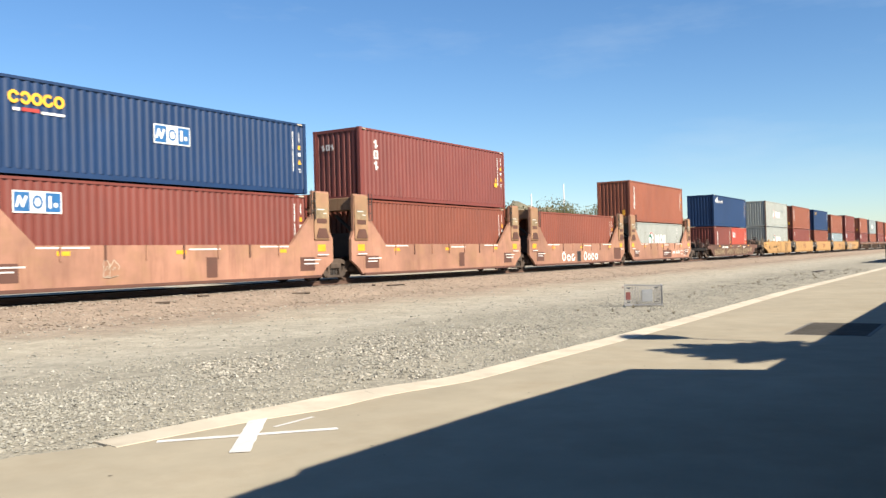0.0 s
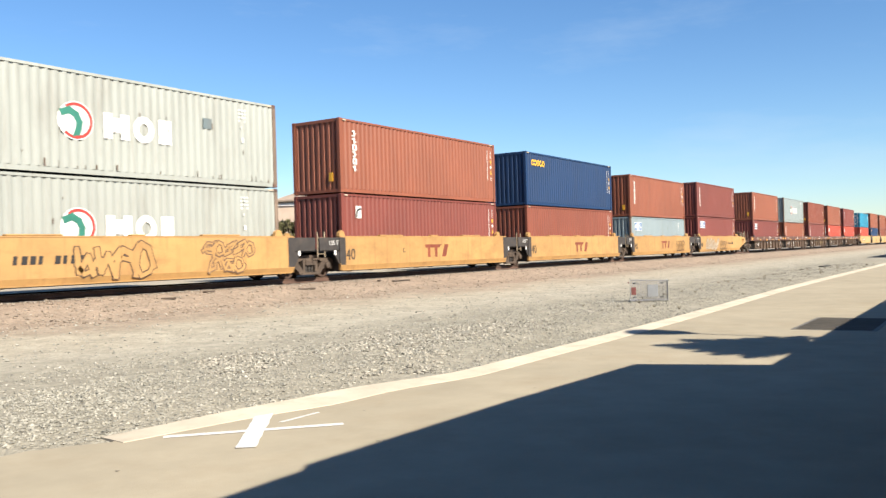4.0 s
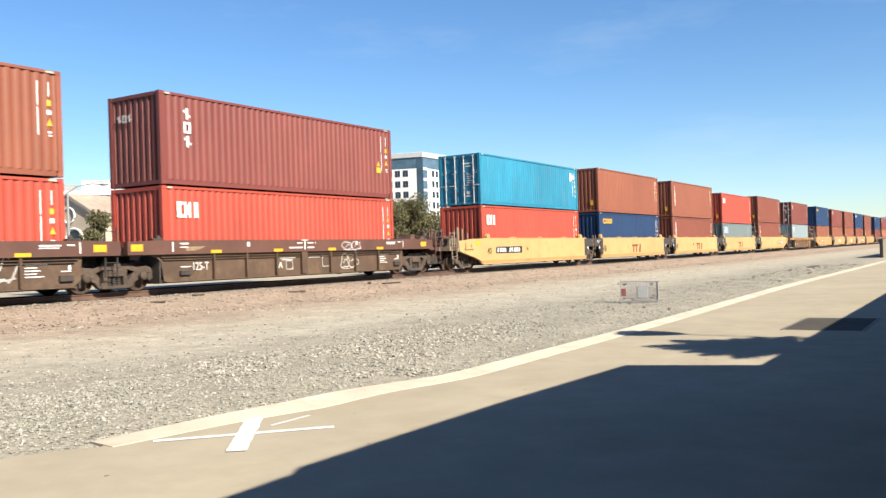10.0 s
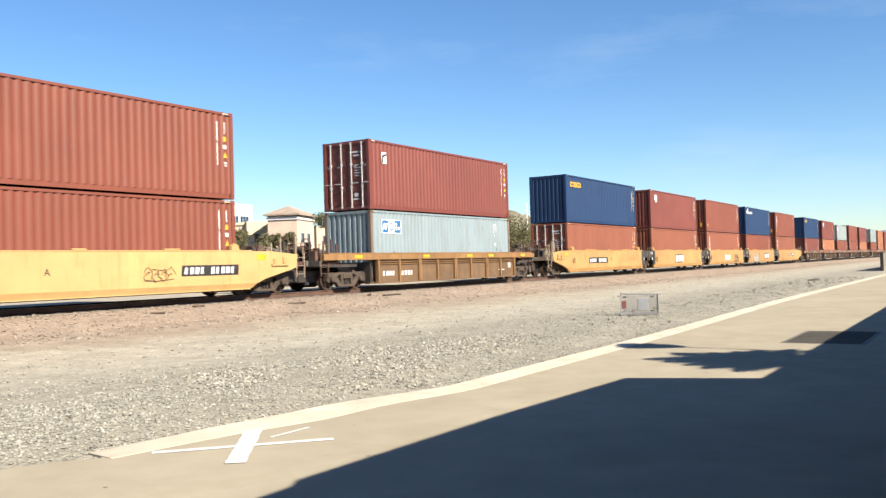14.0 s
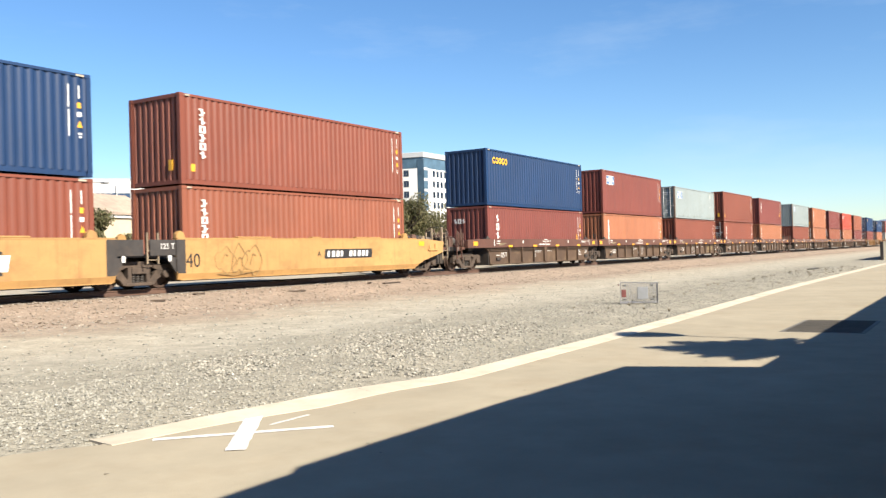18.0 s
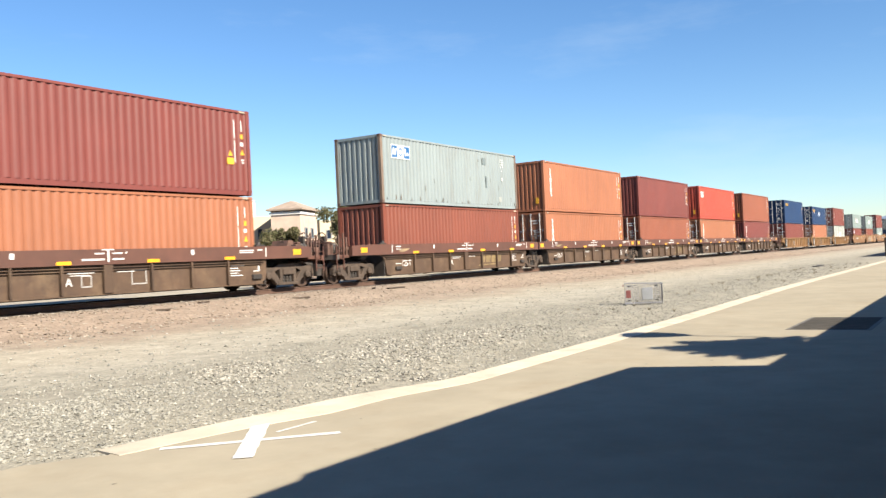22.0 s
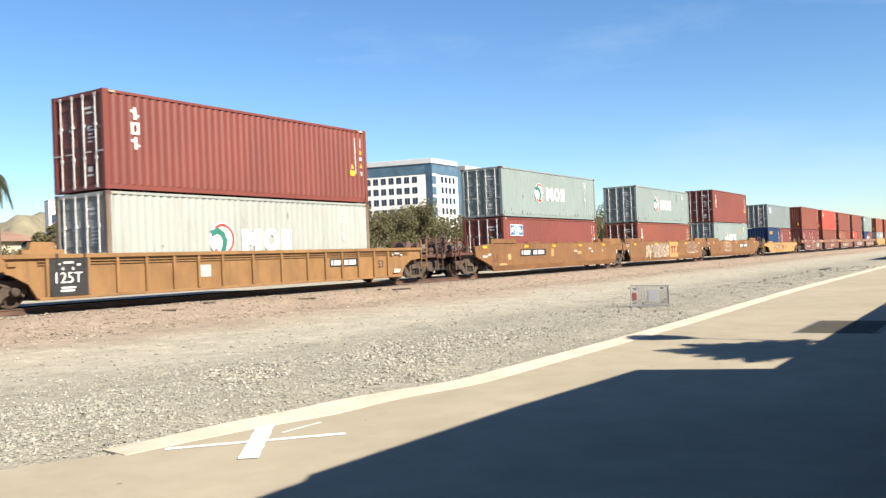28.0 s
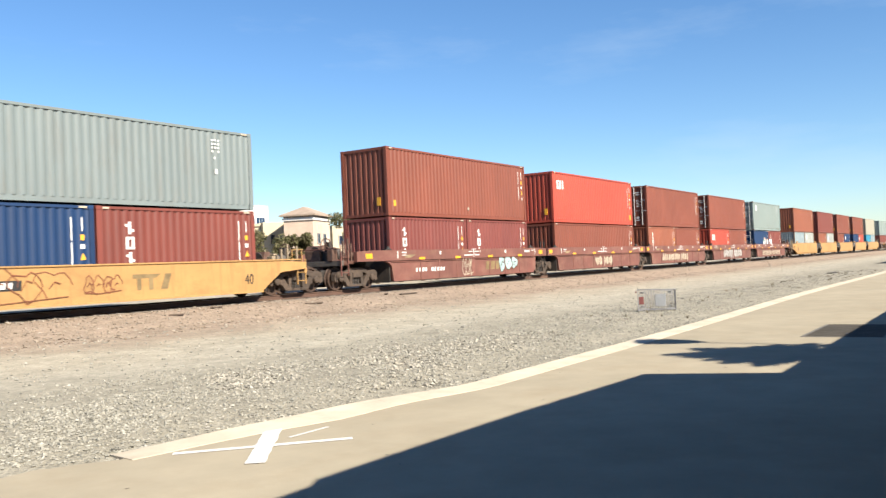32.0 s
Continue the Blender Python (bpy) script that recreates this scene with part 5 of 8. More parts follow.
        put("emblem", cached("sqb", lambda: Shape().ribbon([(0.06, 0.06), (0.1, 0.3), (0.3, 0.38)], 0.09, -0.007)), DECAL_BLACK, 0.9, h - 0.95)
    elif kind == "flag":
        put("emblem_panel", cached("flw", lambda: bars([(0, 0, 1.1, 0.58)])), WHITE, 0.75, h - 0.92, "white and grey-blue emblem panel")
        put("emblem", cached("flb", lambda: bars([(0.04, 0.1, 0.14, 0.55), (0.2, 0.12, 0.95, 0.24)])), TRIM_MARK, 0.75, h - 0.92, "", 0.005)
        put("emblem", cached("fly", lambda: Shape().prism(((0.2, 0.3), (1.02, 0.34), (1.02, 0.52), (0.5, 0.5)), -0.006, 0)), SPRAY_TEAL, 0.75, h - 0.92, "", 0.003)
    elif kind == "dot":
        put("emblem_disc", cached("dot", lambda: Shape().disc(0, 0, 0.32, 0.3, -0.004)), WHITE, 1.35, h - 0.62, "white round emblem")
    elif kind == "tee":
        put("emblem", cached("tee", lambda: bars([(0, 0, 0.28, 0.5), (0.281, 0.14, 0.62, 0.34)])), WHITE, 11.1, h - 0.85, "white cross-shaped emblem")


def roof_sheet(l):
    """Roof with shallow cross ribs."""
    s = Shape()
    n = round((l - 0.36) / 0.21)
    p = (l - 0.36) / n
    xs = [(0.18 + (k + u) * p, z) for k in range(n) for u, z in ((0.0, -0.016), (0.4, -0.016), (0.5, -0.036), (0.9, -0.036))] + [(l - 0.18, -0.016)]
    for x, z in xs:
        s.v += [(x, -C_W / 2 + 0.05, z), (x, C_W / 2 - 0.05, z)]
    s.f = [(2 * k, 2 * k + 2, 2 * k + 3, 2 * k + 1) for k in range(len(xs) - 1)]
    return s.box(0.04, -C_W / 2 + 0.17, -0.06, 0.178, C_W / 2 - 0.17, -0.014).box(l - 0.178, -C_W / 2 + 0.17, -0.06, l - 0.04, C_W / 2 - 0.17, -0.014)


def ring_frame(w, h):
    """Header, sill and jambs of a container's end, in one piece."""
    s = Shape()
    for y in (0.0, 0.1):
        for ix, iz, jz in ((0.0, 0.02, 0.01), (0.05, 0.15, 0.13)):
            s.v += [(ix, y, iz), (w - ix, y, iz), (w - ix, y, h - jz), (ix, y, h - jz)]
    for k in range(4):
        n = (k + 1) % 4
        s.f += [(k, n, 4 + n, 4 + k), (8 + n, 8 + k, 12 + k, 12 + n), (k, 8 + k, 8 + n, n), (4 + k, 4 + n, 12 + n, 12 + k)]
    return s


def far_castings(l, h):
    s = Shape()
    for px in (0, l - 0.178):
        for pz in (0, h - 0.118):
            s.box(px, -0.159 + C_W / 2, pz, px + 0.178, 0.003 + C_W / 2, pz + 0.118)
    return s


def far_rods(w, h):
    """The four lock rods of a door end that faces away from the platform's end."""
    s = Shape()
    for rx in (0.26, 0.82, w - 0.82, w - 0.26):
        s.tube([(rx, 0.005, 0.08), (rx, 0.005, h - 0.08)], 0.024, 5)
    return s


def door_marks(h):
    """Small white data lines on a container door."""
    rows = [(0.16, h - 0.52, 0.62, h - 0.45), (0.70, h - 0.52, 0.78, h - 0.45), (0.34, h - 0.66, 0.66, h - 0.60)]
    rows += [(0.40, h - 1.05 - 0.11 * k, 0.62 + 0.12 * (k % 2), h - 1.01 - 0.11 * k) for k in range(5)]
    return bars(rows + [(0.30, 0.42, 0.62, 0.48), (0.36, 0.55, 0.58, 0.70)])


# touched-up and stained spots: start of load and storey; x, z, width, height, paint
PATCHES = {(101.53, 1): ((8.9, 1.75, 0.36, 0.34, "slate"),), (531.24, 1): ((8.6, 2.18, 0.34, 0.34, "ash"), (8.9, 1.05, 0.10, 0.55, "ash"), (10.2, 0.35, 0.30, 0.26, "white")),
           (697.27, 1): ((9.0, 1.88, 0.34, 0.42, "slate"), (7.6, 2.25, 0.16, 0.22, "slate")), (215.0, 1): ((10.9, 0.45, 0.16, 0.16, "maroon"),), (230.62, 1): ((9.4, 0.62, 0.12, 0.14, "maroon"),),
           (716.78, 0): ((8.75, 1.72, 0.14, 0.62, "peach"), (8.98, 1.74, 0.18, 0.60, "peach"), (9.24, 1.76, 0.16, 0.58, "peach")), (531.24, 0): ((3.0, 0.3, 0.2, 0.12, "maroon"),), (758.19, 1): ((6.3, 0.42, 0.16, 0.12, "cream"),)}


def container(x, z, colour, height, left_end, mark, length=C_L):
    """x: near left lower corner along the train; z: above the rail."""
    words = COLOUR_WORDS[colour]
    feet = "20-foot" if length < 7 else "40-foot"
    tail = "door end with lock rods showing" if left_end == "D" else "ribbed blank end showing"
    ob = thing("shipping_container", f"{words} corrugated steel {feet} container, {tail}", "container", "stacked containers", at=(x, TRACK_Y, RAIL + z))
    pm = paint(colour)
    h, l, y0 = height, length, -C_W / 2
    sm = side_mesh(l, h)
    part("side_panel", sm, pm, ob, "", Matrix.Translation((0.15, y0 + 0.028, 0)))
    part("side_panel", sm, pm, ob, "", Matrix.Translation((l - 0.15, -y0 - 0.028, 0)) @ pose(0, 0, 0, 0, 0, 180))
    post = cached(("corner_post", h), lambda: Shape().box(0, 0, 0.118, 0.152, 0.13, h - 0.118))
    for px, py in ((0, y0), (l - 0.152, y0), (0, -y0 - 0.13), (l - 0.152, -y0 - 0.13)):
        part("corner_post", post, RUST_POST if colour in ("white", "mist", "paleblue") else pm, ob, "", Matrix.Translation((px, py, 0)))
    top = cached(("top_rail", l), lambda: Shape().box(0.178, 0, -0.09, l - 0.178, 0.06, -0.012))
    low = cached(("bottom_rail", l), lambda: Shape().box(0.178, 0, 0.02, l - 0.178, 0.05, 0.176))
    if colour in ("white", "sage", "mist", "paleblue", "cream"):
        rng = random.Random(int(x * 10) + int(z * 7))
        stain = Shape()
        for _ in range(26):
            sx, sw = rng.uniform(0.25, l - 0.3), rng.uniform(0.015, 0.05)
            sz = 0.17 if rng.random() < 0.75 else rng.uniform(0.3, h - 0.6)
            stain.box(sx, y0 + 0.020, sz, sx + sw, y0 + 0.026, sz + rng.uniform(0.04, 0.22))
        part("rust_stain", stain, RUST_STAIN, ob, "rust streaks along the lower edge", kind="stuff")
    for py in (y0 + 0.012, -y0 - 0.072):
        part("top_rail", top, pm, ob, "", Matrix.Translation((0, py, h)))
        part("bottom_rail", low, pm, ob, "", Matrix.Translation((0, py + (0.036 if py < 0 else -0.026), 0)))
    cast = cached("corner_casting", lambda: Shape().box(0, 0, 0, 0.178, 0.162, 0.118, 0.008).box(0.05, -0.003, 0.035, 0.13, 0.0, 0.085))
    cast_mat = CASTING if colour in ("white", "sage", "mist", "paleblue") else pm
    for px in (0, l - 0.178):
        for pz in (0, h - 0.118):
            part("corner_casting", cast, cast_mat, ob, "", Matrix.Translation((px, y0 - 0.003, pz)))
    part("far_corner_castings", cached(("far_castings", l, h), lambda: far_castings(l, h)), cast_mat, ob, kind="stuff")
    w = C_W - 0.26
    blank = cached(("end_panel", h), lambda: ring_frame(w, h))
    sheet = cached(("end_sheet", h), lambda: corrugated(w, 0.15, h - 0.13, 0.262, 0.045, 0.42, 0.50))
    left = Matrix.Translation((0.02, C_W / 2 - 0.13, 0)) @ pose(0, 0, 0, 0, 0, -90)
    right = Matrix.Translation((l - 0.02, -C_W / 2 + 0.13, 0)) @ pose(0, 0, 0, 0, 0, 90)
    for m, doors in ((left, left_end == "D"), (right, left_end != "D")):
        e = part("end_frame", blank, pm, ob, "", m)
        if doors:
            for k in (0, 1):
                d = part("door", door_mesh(w / 2, h), pm, e, "", Matrix.Translation((k * w / 2, 0.06, 0)) if k else Matrix.Translation((w / 2, 0.06, 0)) @ Matrix.Diagonal((-1, 1, 1, 1)))
                if left_end != "D":
                    continue
                for rx in (0.26, 0.82):
                    part("lock_rod", rod_mesh(h), ROD_STEEL, d, "", Matrix.Translation((rx, 0, 0)))
            if left_end == "D":
                part("door_marking", cached(("door_marking", h), lambda: door_marks(h)), WHITE, e, "small white data lines", Matrix.Translation((w / 2 + 0.02, 0.034, 0)), "stuff")
            else:
                part("lock_rods", cached(("far_rods", h), lambda: far_rods(w, h)), ROD_STEEL, e, kind="stuff")
        else:
            part("end_sheet", sheet, pm, e, "", Matrix.Translation((0, 0.02, 0)))
    part("roof", cached(("roof", l), lambda: roof_sheet(l)), pm, ob, "", Matrix.Translation((0, 0, h)))
    yy = y0 + 0.024
    if colour in ("white", "sage", "mist", "ash", "slate", "paleblue"):
        part("number_block", cached(("number_block", h), lambda: number_block(h)), WHITE, ob, "small white number bars", Matrix.Translation((l - 1.75, yy, 0)), "stuff")
    else:
        part("number_column", end_marks_white(h), WHITE, ob, "small white stencilled bars", Matrix.Translation((l - 0.72, yy, 0)), "stuff")
        part("warning_mark", end_marks_yellow(h), YELLOW_MARK, ob, "yellow warning triangle", Matrix.Translation((l - 0.72, yy, 0)), "stuff")
        if length > 7 and mark == "three":
            part("warning_plate", cached("warning_plate", lambda: bars([(0, 0.34, 0.30, 0.56)]).prism(((0.05, 0.62), (0.25, 0.62), (0.15, 0.82)), -0.004, 0)), YELLOW_MARK, ob, "yellow warning label", Matrix.Translation((l - 1.06, yy, h * 0.5 - 0.75)), "stuff")
    part("height_mark", cached(("height_mark", l), lambda: Shape().box(l - 0.46, -0.072, -0.085, l - 0.20, -0.068, -0.03).box(0.22, -0.072, -0.085, 0.42, -0.068, -0.03)), SPRAY_PALE, ob, "pale striped height mark on the top rail", Matrix.Translation((0, y0 + 0.075, h)), "stuff")
    if left_end == "F" and mark == "three" and length > 7:
        part("end_emblem", cached("end_emblem", lambda: blocky(THREE, 0.20, 0.24, 0.05)), WHITE, ob, "white lettering blocks on the end", Matrix.Translation((0.012, C_W / 2 - 0.42, h - 0.85)) @ pose(0, 0, 0, 0, 0, -90), "stuff")
    if left_end == "F" and colour in ("rust", "brown", "orange", "red") and length > 7:
        part("yellow_plate", cached("yplate", lambda: Shape().box(0, -0.012, 0, 0.03, 0.16, 0.34)), YELLOW_MARK, ob, "", Matrix.Translation((0.0, y0 + 0.42, 0.45)))
    if left_end == "F" and colour == "brown" and length > 7:
        part("yellow_plate", cached("yside", lambda: bars([(0, 0, 0.17, 0.24)])), YELLOW_MARK, ob, "", Matrix.Translation((0.42, yy, 0.42)))
    if mark == "cap" and length > 7:
        part("yellow_plate", cached("ylow", lambda: bars([(0, 0, 0.26, 0.3)])), YELLOW_MARK, ob, "", Matrix.Translation((l - 0.5, yy, 0.36)))
    if mark:
        logo(mark, ob, h, yy)
    for px, pz, pw, ph, tone in PATCHES.get((x, int(z > 1)), ()):
        part("repair_patch", cached(("patch", pw, ph), lambda: Shape().box(0, -0.004, 0, pw, 0.004, ph)), paint(tone), ob, "patch of other paint", Matrix.Translation((px, yy, pz)))
    MOVERS.append((ob, x, TRACK_Y, RAIL + z))
    return ob


# ---- trucks (bogies) ----
def wheel_mesh():
    def make():
        s = Shape()
        n = 22
        prof = ((0.0, -0.07), (0.12, -0.09), (0.14, -0.045), (0.33, -0.025), (0.355, -0.07), (0.42, -0.07), (0.425, 0.05), (0.45, 0.065), (0.45, 0.085), (0.12, 0.05), (0.0, 0.05))
        for r, y in prof:
            s.v += [(r * math.cos(2 * math.pi * k / n), y, r * math.sin(2 * math.pi * k / n)) for k in range(n)]
        for j in range(len(prof) - 1):
            s.f += [(j * n + k, (j + 1) * n + k, (j + 1) * n + (k + 1) % n, j * n + (k + 1) % n) for k in range(n)]
        return s
    return cached("wheel", make)


def side_frame_mesh(far=False):
    def make():
        # cast side frame: arched top chord, sloping arms, spring pocket, bearing jaws with rounded ends
        s = Shape()
        s.prism(((-1.30, 0.60), (-1.24, 0.70), (-1.08, 0.75), (-0.70, 0.72), (-0.40, 0.84), (0.40, 0.84), (0.70, 0.72), (1.08, 0.75), (1.24, 0.70), (1.30, 0.60),
                 (1.28, 0.54), (0.76, 0.55), (0.42, 0.67), (-0.42, 0.67), (-0.76, 0.55), (-1.28, 0.54)), -0.10, 0.10)
        for sg in (-1, 1):
            s.prism([(sg * x, z) for x, z in ((0.66, 0.60), (0.90, 0.60), (0.56, 0.14), (0.28, 0.14))][::sg], -0.09, 0.09)
            s.prism([(sg * x, z) for x, z in ((0.27, 0.69), (0.40, 0.69), (0.40, 0.2), (0.27, 0.2))][::sg], -0.095, 0.095)
            s.prism([(sg * x, z) for x, z in ((1.30, 0.60), (1.32, 0.38), (1.20, 0.30), (1.14, 0.36), (1.16, 0.58))][::sg], -0.09, 0.09)
            s.prism([(sg * x, z) for x, z in ((0.74, 0.60), (0.80, 0.36), (0.70, 0.30), (0.62, 0.50))][::sg], -0.09, 0.09)
        s.box(-0.48, -0.115, 0.11, 0.48, 0.115, 0.21, 0.015)
        s.box(-0.26, -0.13, 0.46, 0.26, -0.02, 0.66, 0.02)
        if far:
            for wx in (-0.97, 0.97):
                s.tube([(wx, 0.14, 0.455), (wx, 0.02, 0.455)], [0.11, 0.13], 8)
        return s
    return cached(("side_frame", far), make)


def truck(parent, x, size=1.0):
    t = part("truck", cached("truck_bolster", lambda: Shape().box(-0.24, -1.12, 0.46, 0.24, 1.12, 0.68, 0.02).box(-0.3, -0.35, 0.68, 0.3, 0.35, 0.86, 0.02)), TRUCK_STEEL, parent, "dusty four-wheel truck", Matrix.Translation((x, 0, 0)) @ Matrix.Diagonal((size, 1, size, 1)))
    bigger = Matrix.Diagonal((1.065, 1, 1.065, 1))
    for sg in (-1, 1):
        part("side_frame", side_frame_mesh(sg > 0), TRUCK_STEEL, t, "", Matrix.Translation((0, sg * 1.0, 0)))
        if sg < 0:
            for sx in (-0.16, 0.0, 0.16):
                part("spring", cached("spring", lambda: Shape().tube([(0, 0, 0.2 + 0.026 * k) for k in range(11)], [0.072 if k % 2 else 0.052 for k in range(11)], 8)), STEEL_DARK, t, "", Matrix.Translation((sx, sg * 1.0, 0)))
        for wx in (-0.97, 0.97):
            part("wheel", wheel_mesh(), WHEEL_STEEL, t, "", Matrix.Translation((wx, sg * 0.753, 0.455)) @ bigger @ pose(0, 0, 0, 0, 0, 180 if sg > 0 else 0))
            if sg < 0:
                part("bearing_cap", cached("bearing", lambda: Shape().tube([(0, -0.17, 0), (0, -0.15, 0), (0, -0.02, 0)], [0.07, 0.125, 0.14], 12)), TRUCK_STEEL, t, "", Matrix.Translation((wx, -1.0, 0.455)))
    for wx in (-0.97, 0.97):
        part("axle", cached("axle", lambda: Shape().tube([(0, -0.95, 0), (0, 0.95, 0)], 0.08, 8)), STEEL_DARK, t, "", Matrix.Translation((wx, 0, 0.455)))


# ---- well cars ----
def near_far(name, shape_key, make, mat, parent, label=""):
    """The same part on the platform side and on the far side."""
    me = cached(shape_key, make)
    part(name, me, mat, parent, label)
    part(name, me, mat, parent, label, Matrix.Diagonal((1, -1, 1, 1)))


def blob(rng, cx, cz, rx, rz, n=16):
    """An uneven rounded outline, like a sprayed bubble letter."""
    p1, p2, p3 = rng.random() * 6.3, rng.random() * 6.3, rng.random() * 6.3
    return [(cx + rx * math.cos(a) * (1 + 0.22 * math.sin(2 * a + p1) + 0.15 * math.sin(3 * a + p2)),
             cz + rz * math.sin(a) * (1 + 0.18 * math.sin(3 * a + p3) + 0.12 * math.sin(5 * a + p1))) for a in np.linspace(0, 2 * math.pi, n + 1)]


def scribble(parent, x, z, w, h, mat, seed, stroke=0.05, loops=5, y=-1.508):
    """A sprayed tag: overlapping outlines and quick inner strokes, not letters."""
    rng = random.Random(seed)
    s = Shape()
    for k in range(loops):
        cx, g = x + w * (k + 0.5) / loops, w / loops
        pts = blob(rng, cx, z + h * 0.5, g * rng.uniform(0.5, 0.68), h * rng.uniform(0.4, 0.5))
        if k % 2 and stroke < 0.05:
            pts = pts[:rng.randrange(9, 14)]
        s.ribbon(pts, stroke * 0.8, y - 0.004 * (k % 3))
        a, b = (cx - g * 0.2, z + h * rng.uniform(0.35, 0.5)), (cx + g * 0.22, z + h * rng.uniform(0.5, 0.68))
        s.ribbon([a, ((a[0] + b[0]) / 2, b[1] + h * 0.06), b], stroke * 0.8, y - 0.013)
    s.ribbon([(x, z + h * 0.08), (x + w * 0.4, z + h * 0.02), (x + w, z + h * 0.14)], stroke * 0.6, y - 0.017)
    part("spray_tag", s, mat, parent, "looping sprayed tag", kind="stuff")


def filled_tag(parent, x, z, w, h, mat, seed, y=-1.508):
    """Sprayed bubble shapes with a fill and an outline."""
    rng = random.Random(seed)
    n = max(3, int(w / h * 1.35))
    fill, line = Shape(), Shape()
    for k in range(n):
        cx, g = x + w * (k + 0.5) / n, w / n
        pts = blob(rng, cx, z + h * 0.5, g * rng.uniform(0.5, 0.62), h * rng.uniform(0.38, 0.5))
        i = len(fill.v)
        yk = y - 0.003 * (k % 3)
        fill.v += [(a, yk, b) for a, b in pts[:-1]]
        fill.f.append(tuple(range(i, i + len(pts) - 1)))
        line.ribbon(pts, h * 0.05, yk - 0.004)
        line.ribbon([(cx - g * 0.18, z + h * 0.34), (cx + g * rng.uniform(-0.1, 0.1), z + h * 0.6), (cx + g * 0.2, z + h * rng.uniform(0.4, 0.66))], h * 0.05, yk - 0.011)
    t = part("spray_tag", fill, mat, parent, "filled sprayed bubble shapes", kind="stuff")
    part("tag_outline", line, SPRAY_DARK if mat != SPRAY_PALE else SPRAY_BROWN, t, kind="stuff")


# bows, hooks, loops and zigzags in a unit square
STROKES = (((0.0, 0.0), (0.08, 0.62), (0.35, 0.98), (0.7, 0.85), (0.95, 0.25)), ((0.0, 0.9), (0.3, 0.15), (0.55, 0.72), (0.98, 0.05)), ((0.12, 1.0), (0.1, 0.4), (0.4, 0.02), (0.8, 0.15), (0.95, 0.5)),
           ((-0.05, 0.35), (0.3, 0.55), (0.7, 0.48), (1.1, 0.95)), ((0.85, 0.9), (0.4, 0.95), (0.1, 0.6), (0.3, 0.2), (0.75, 0.12), (0.9, 0.5), (0.55, 0.6)), ((0.0, 0.1), (0.5, 0.3), (0.35, 0.75), (0.9, 1.0)))


def wild_tag(parent, x, z, w, h, mat, seed, y=-1.508, line=None, n=0):
    """A row of angular sprayed strokes, thick and slanting, with a thin outline behind; not letters."""
    rng = random.Random(seed)
    n = n or max(3, int(w / h * 1.5))
    fill, rim = Shape(), Shape()
    for k in range(n):
        cx, g = x + w * (k + 0.5) / n, w / n
        for q, f in zip(rng.sample(STROKES, 2), (0.17, 0.12)):
            lean = rng.uniform(-0.05, 0.3)
            top, foot = rng.uniform(0.8, 1.0), rng.uniform(0.0, 0.12)
            pts = [(cx + g * (u - 0.5 + lean * (v - 0.5)) * 1.05, z + h * (foot + v * (top - foot))) for u, v in q]
            fill.ribbon(pts, h * f, y - 0.006 - 0.003 * (k % 2))
            rim.ribbon(pts, h * f + 0.07, y)
    t = part("spray_tag", fill, mat, parent, "angular sprayed tag", kind="stuff")
    if line:
        part("tag_outline", rim, line, t, kind="stuff")


def outline_square(c, x, z, w, h, y, mat):
    part("stencil_square", Shape().ribbon([(x, z), (x + w, z), (x + w, z + h), (x, z + h), (x, z)], 0.035, y), mat, c)


def worn_decals(c):
    """Placards and labels on the long smooth-sided car."""
    for x, z, w, h, m, label in ((-0.15, 0.70, 0.30, 0.28, CAR_PALE, "worn pale placard"), (4.9, 0.78, 0.36, 0.42, CAR_YELLOW, "yellow label"), (8.0, 0.98, 0.42, 0.12, SPRAY_WHITE, ""),
                                 (8.5, 0.84, 0.55, 0.18, CAR_YELLOW, "worn yellow label"), (-1.05, 0.42, 0.72, 0.10, CAR_PALE, ""), (-2.75, 0.84, 0.50, 0.12, SPRAY_WHITE, ""),
                                 (-2.2, 0.92, 0.30, 0.12, SPRAY_WHITE, "worn white placard"), (10.2, 1.1, 0.35, 0.1, SPRAY_WHITE, ""), (10.6, 0.94, 0.2, 0.08, WHITE, ""), (12.3, 0.96, 0.12, 0.14, SPRAY_WHITE, "")):
        part("decal", Shape().box(x, -1.505, z, x + w, -1.499, z + h), m, c, label)


def number_panel(parent, x, z, w, h, y=-1.504, back=True, mat=None):
    """The car's number, kept as plain white bars on a dark panel."""
    if back:
        part("number_panel", Shape().prism(((x, z), (x + w, z), (x + w + 0.1 * h, z + h), (x + 0.1 * h, z + h)), y, y + 0.006), DECAL_BLACK, parent, "black number panel")
    s = Shape()
    n = 10
    for k in range(n):
        if k == 4:
            continue
        a = x + w * (0.05 + 0.9 * k / n)
        g = w * (0.062 if k % 3 else 0.044)
        s.prism(((a, z + h * 0.19), (a + g, z + h * 0.19), (a + g + 0.1 * h, z + h * 0.81), (a + 0.1 * h, z + h * 0.81)), y - 0.004, y)
    part("number_marking", s, mat or WHITE, parent, "plain number bars", kind="stuff")


def ladder(parent, x, z0, z1, mat, y=-1.42, w=0.4):
    def make():
        s = Shape().box(-w / 2 - 0.02, -0.02, z0, -w / 2 + 0.02, 0.02, z1).box(w / 2 - 0.02, -0.02, z0, w / 2 + 0.02, 0.02, z1)
        k = z0 + 0.12
        while k < z1:
            s.tube([(-w / 2, 0, k), (w / 2, 0, k)], 0.014, 5)
            k += 0.3
        return s
    part("ladder", cached(("ladder", z0, z1, w), make), mat, parent, "", Matrix.Translation((x, y, 0)))


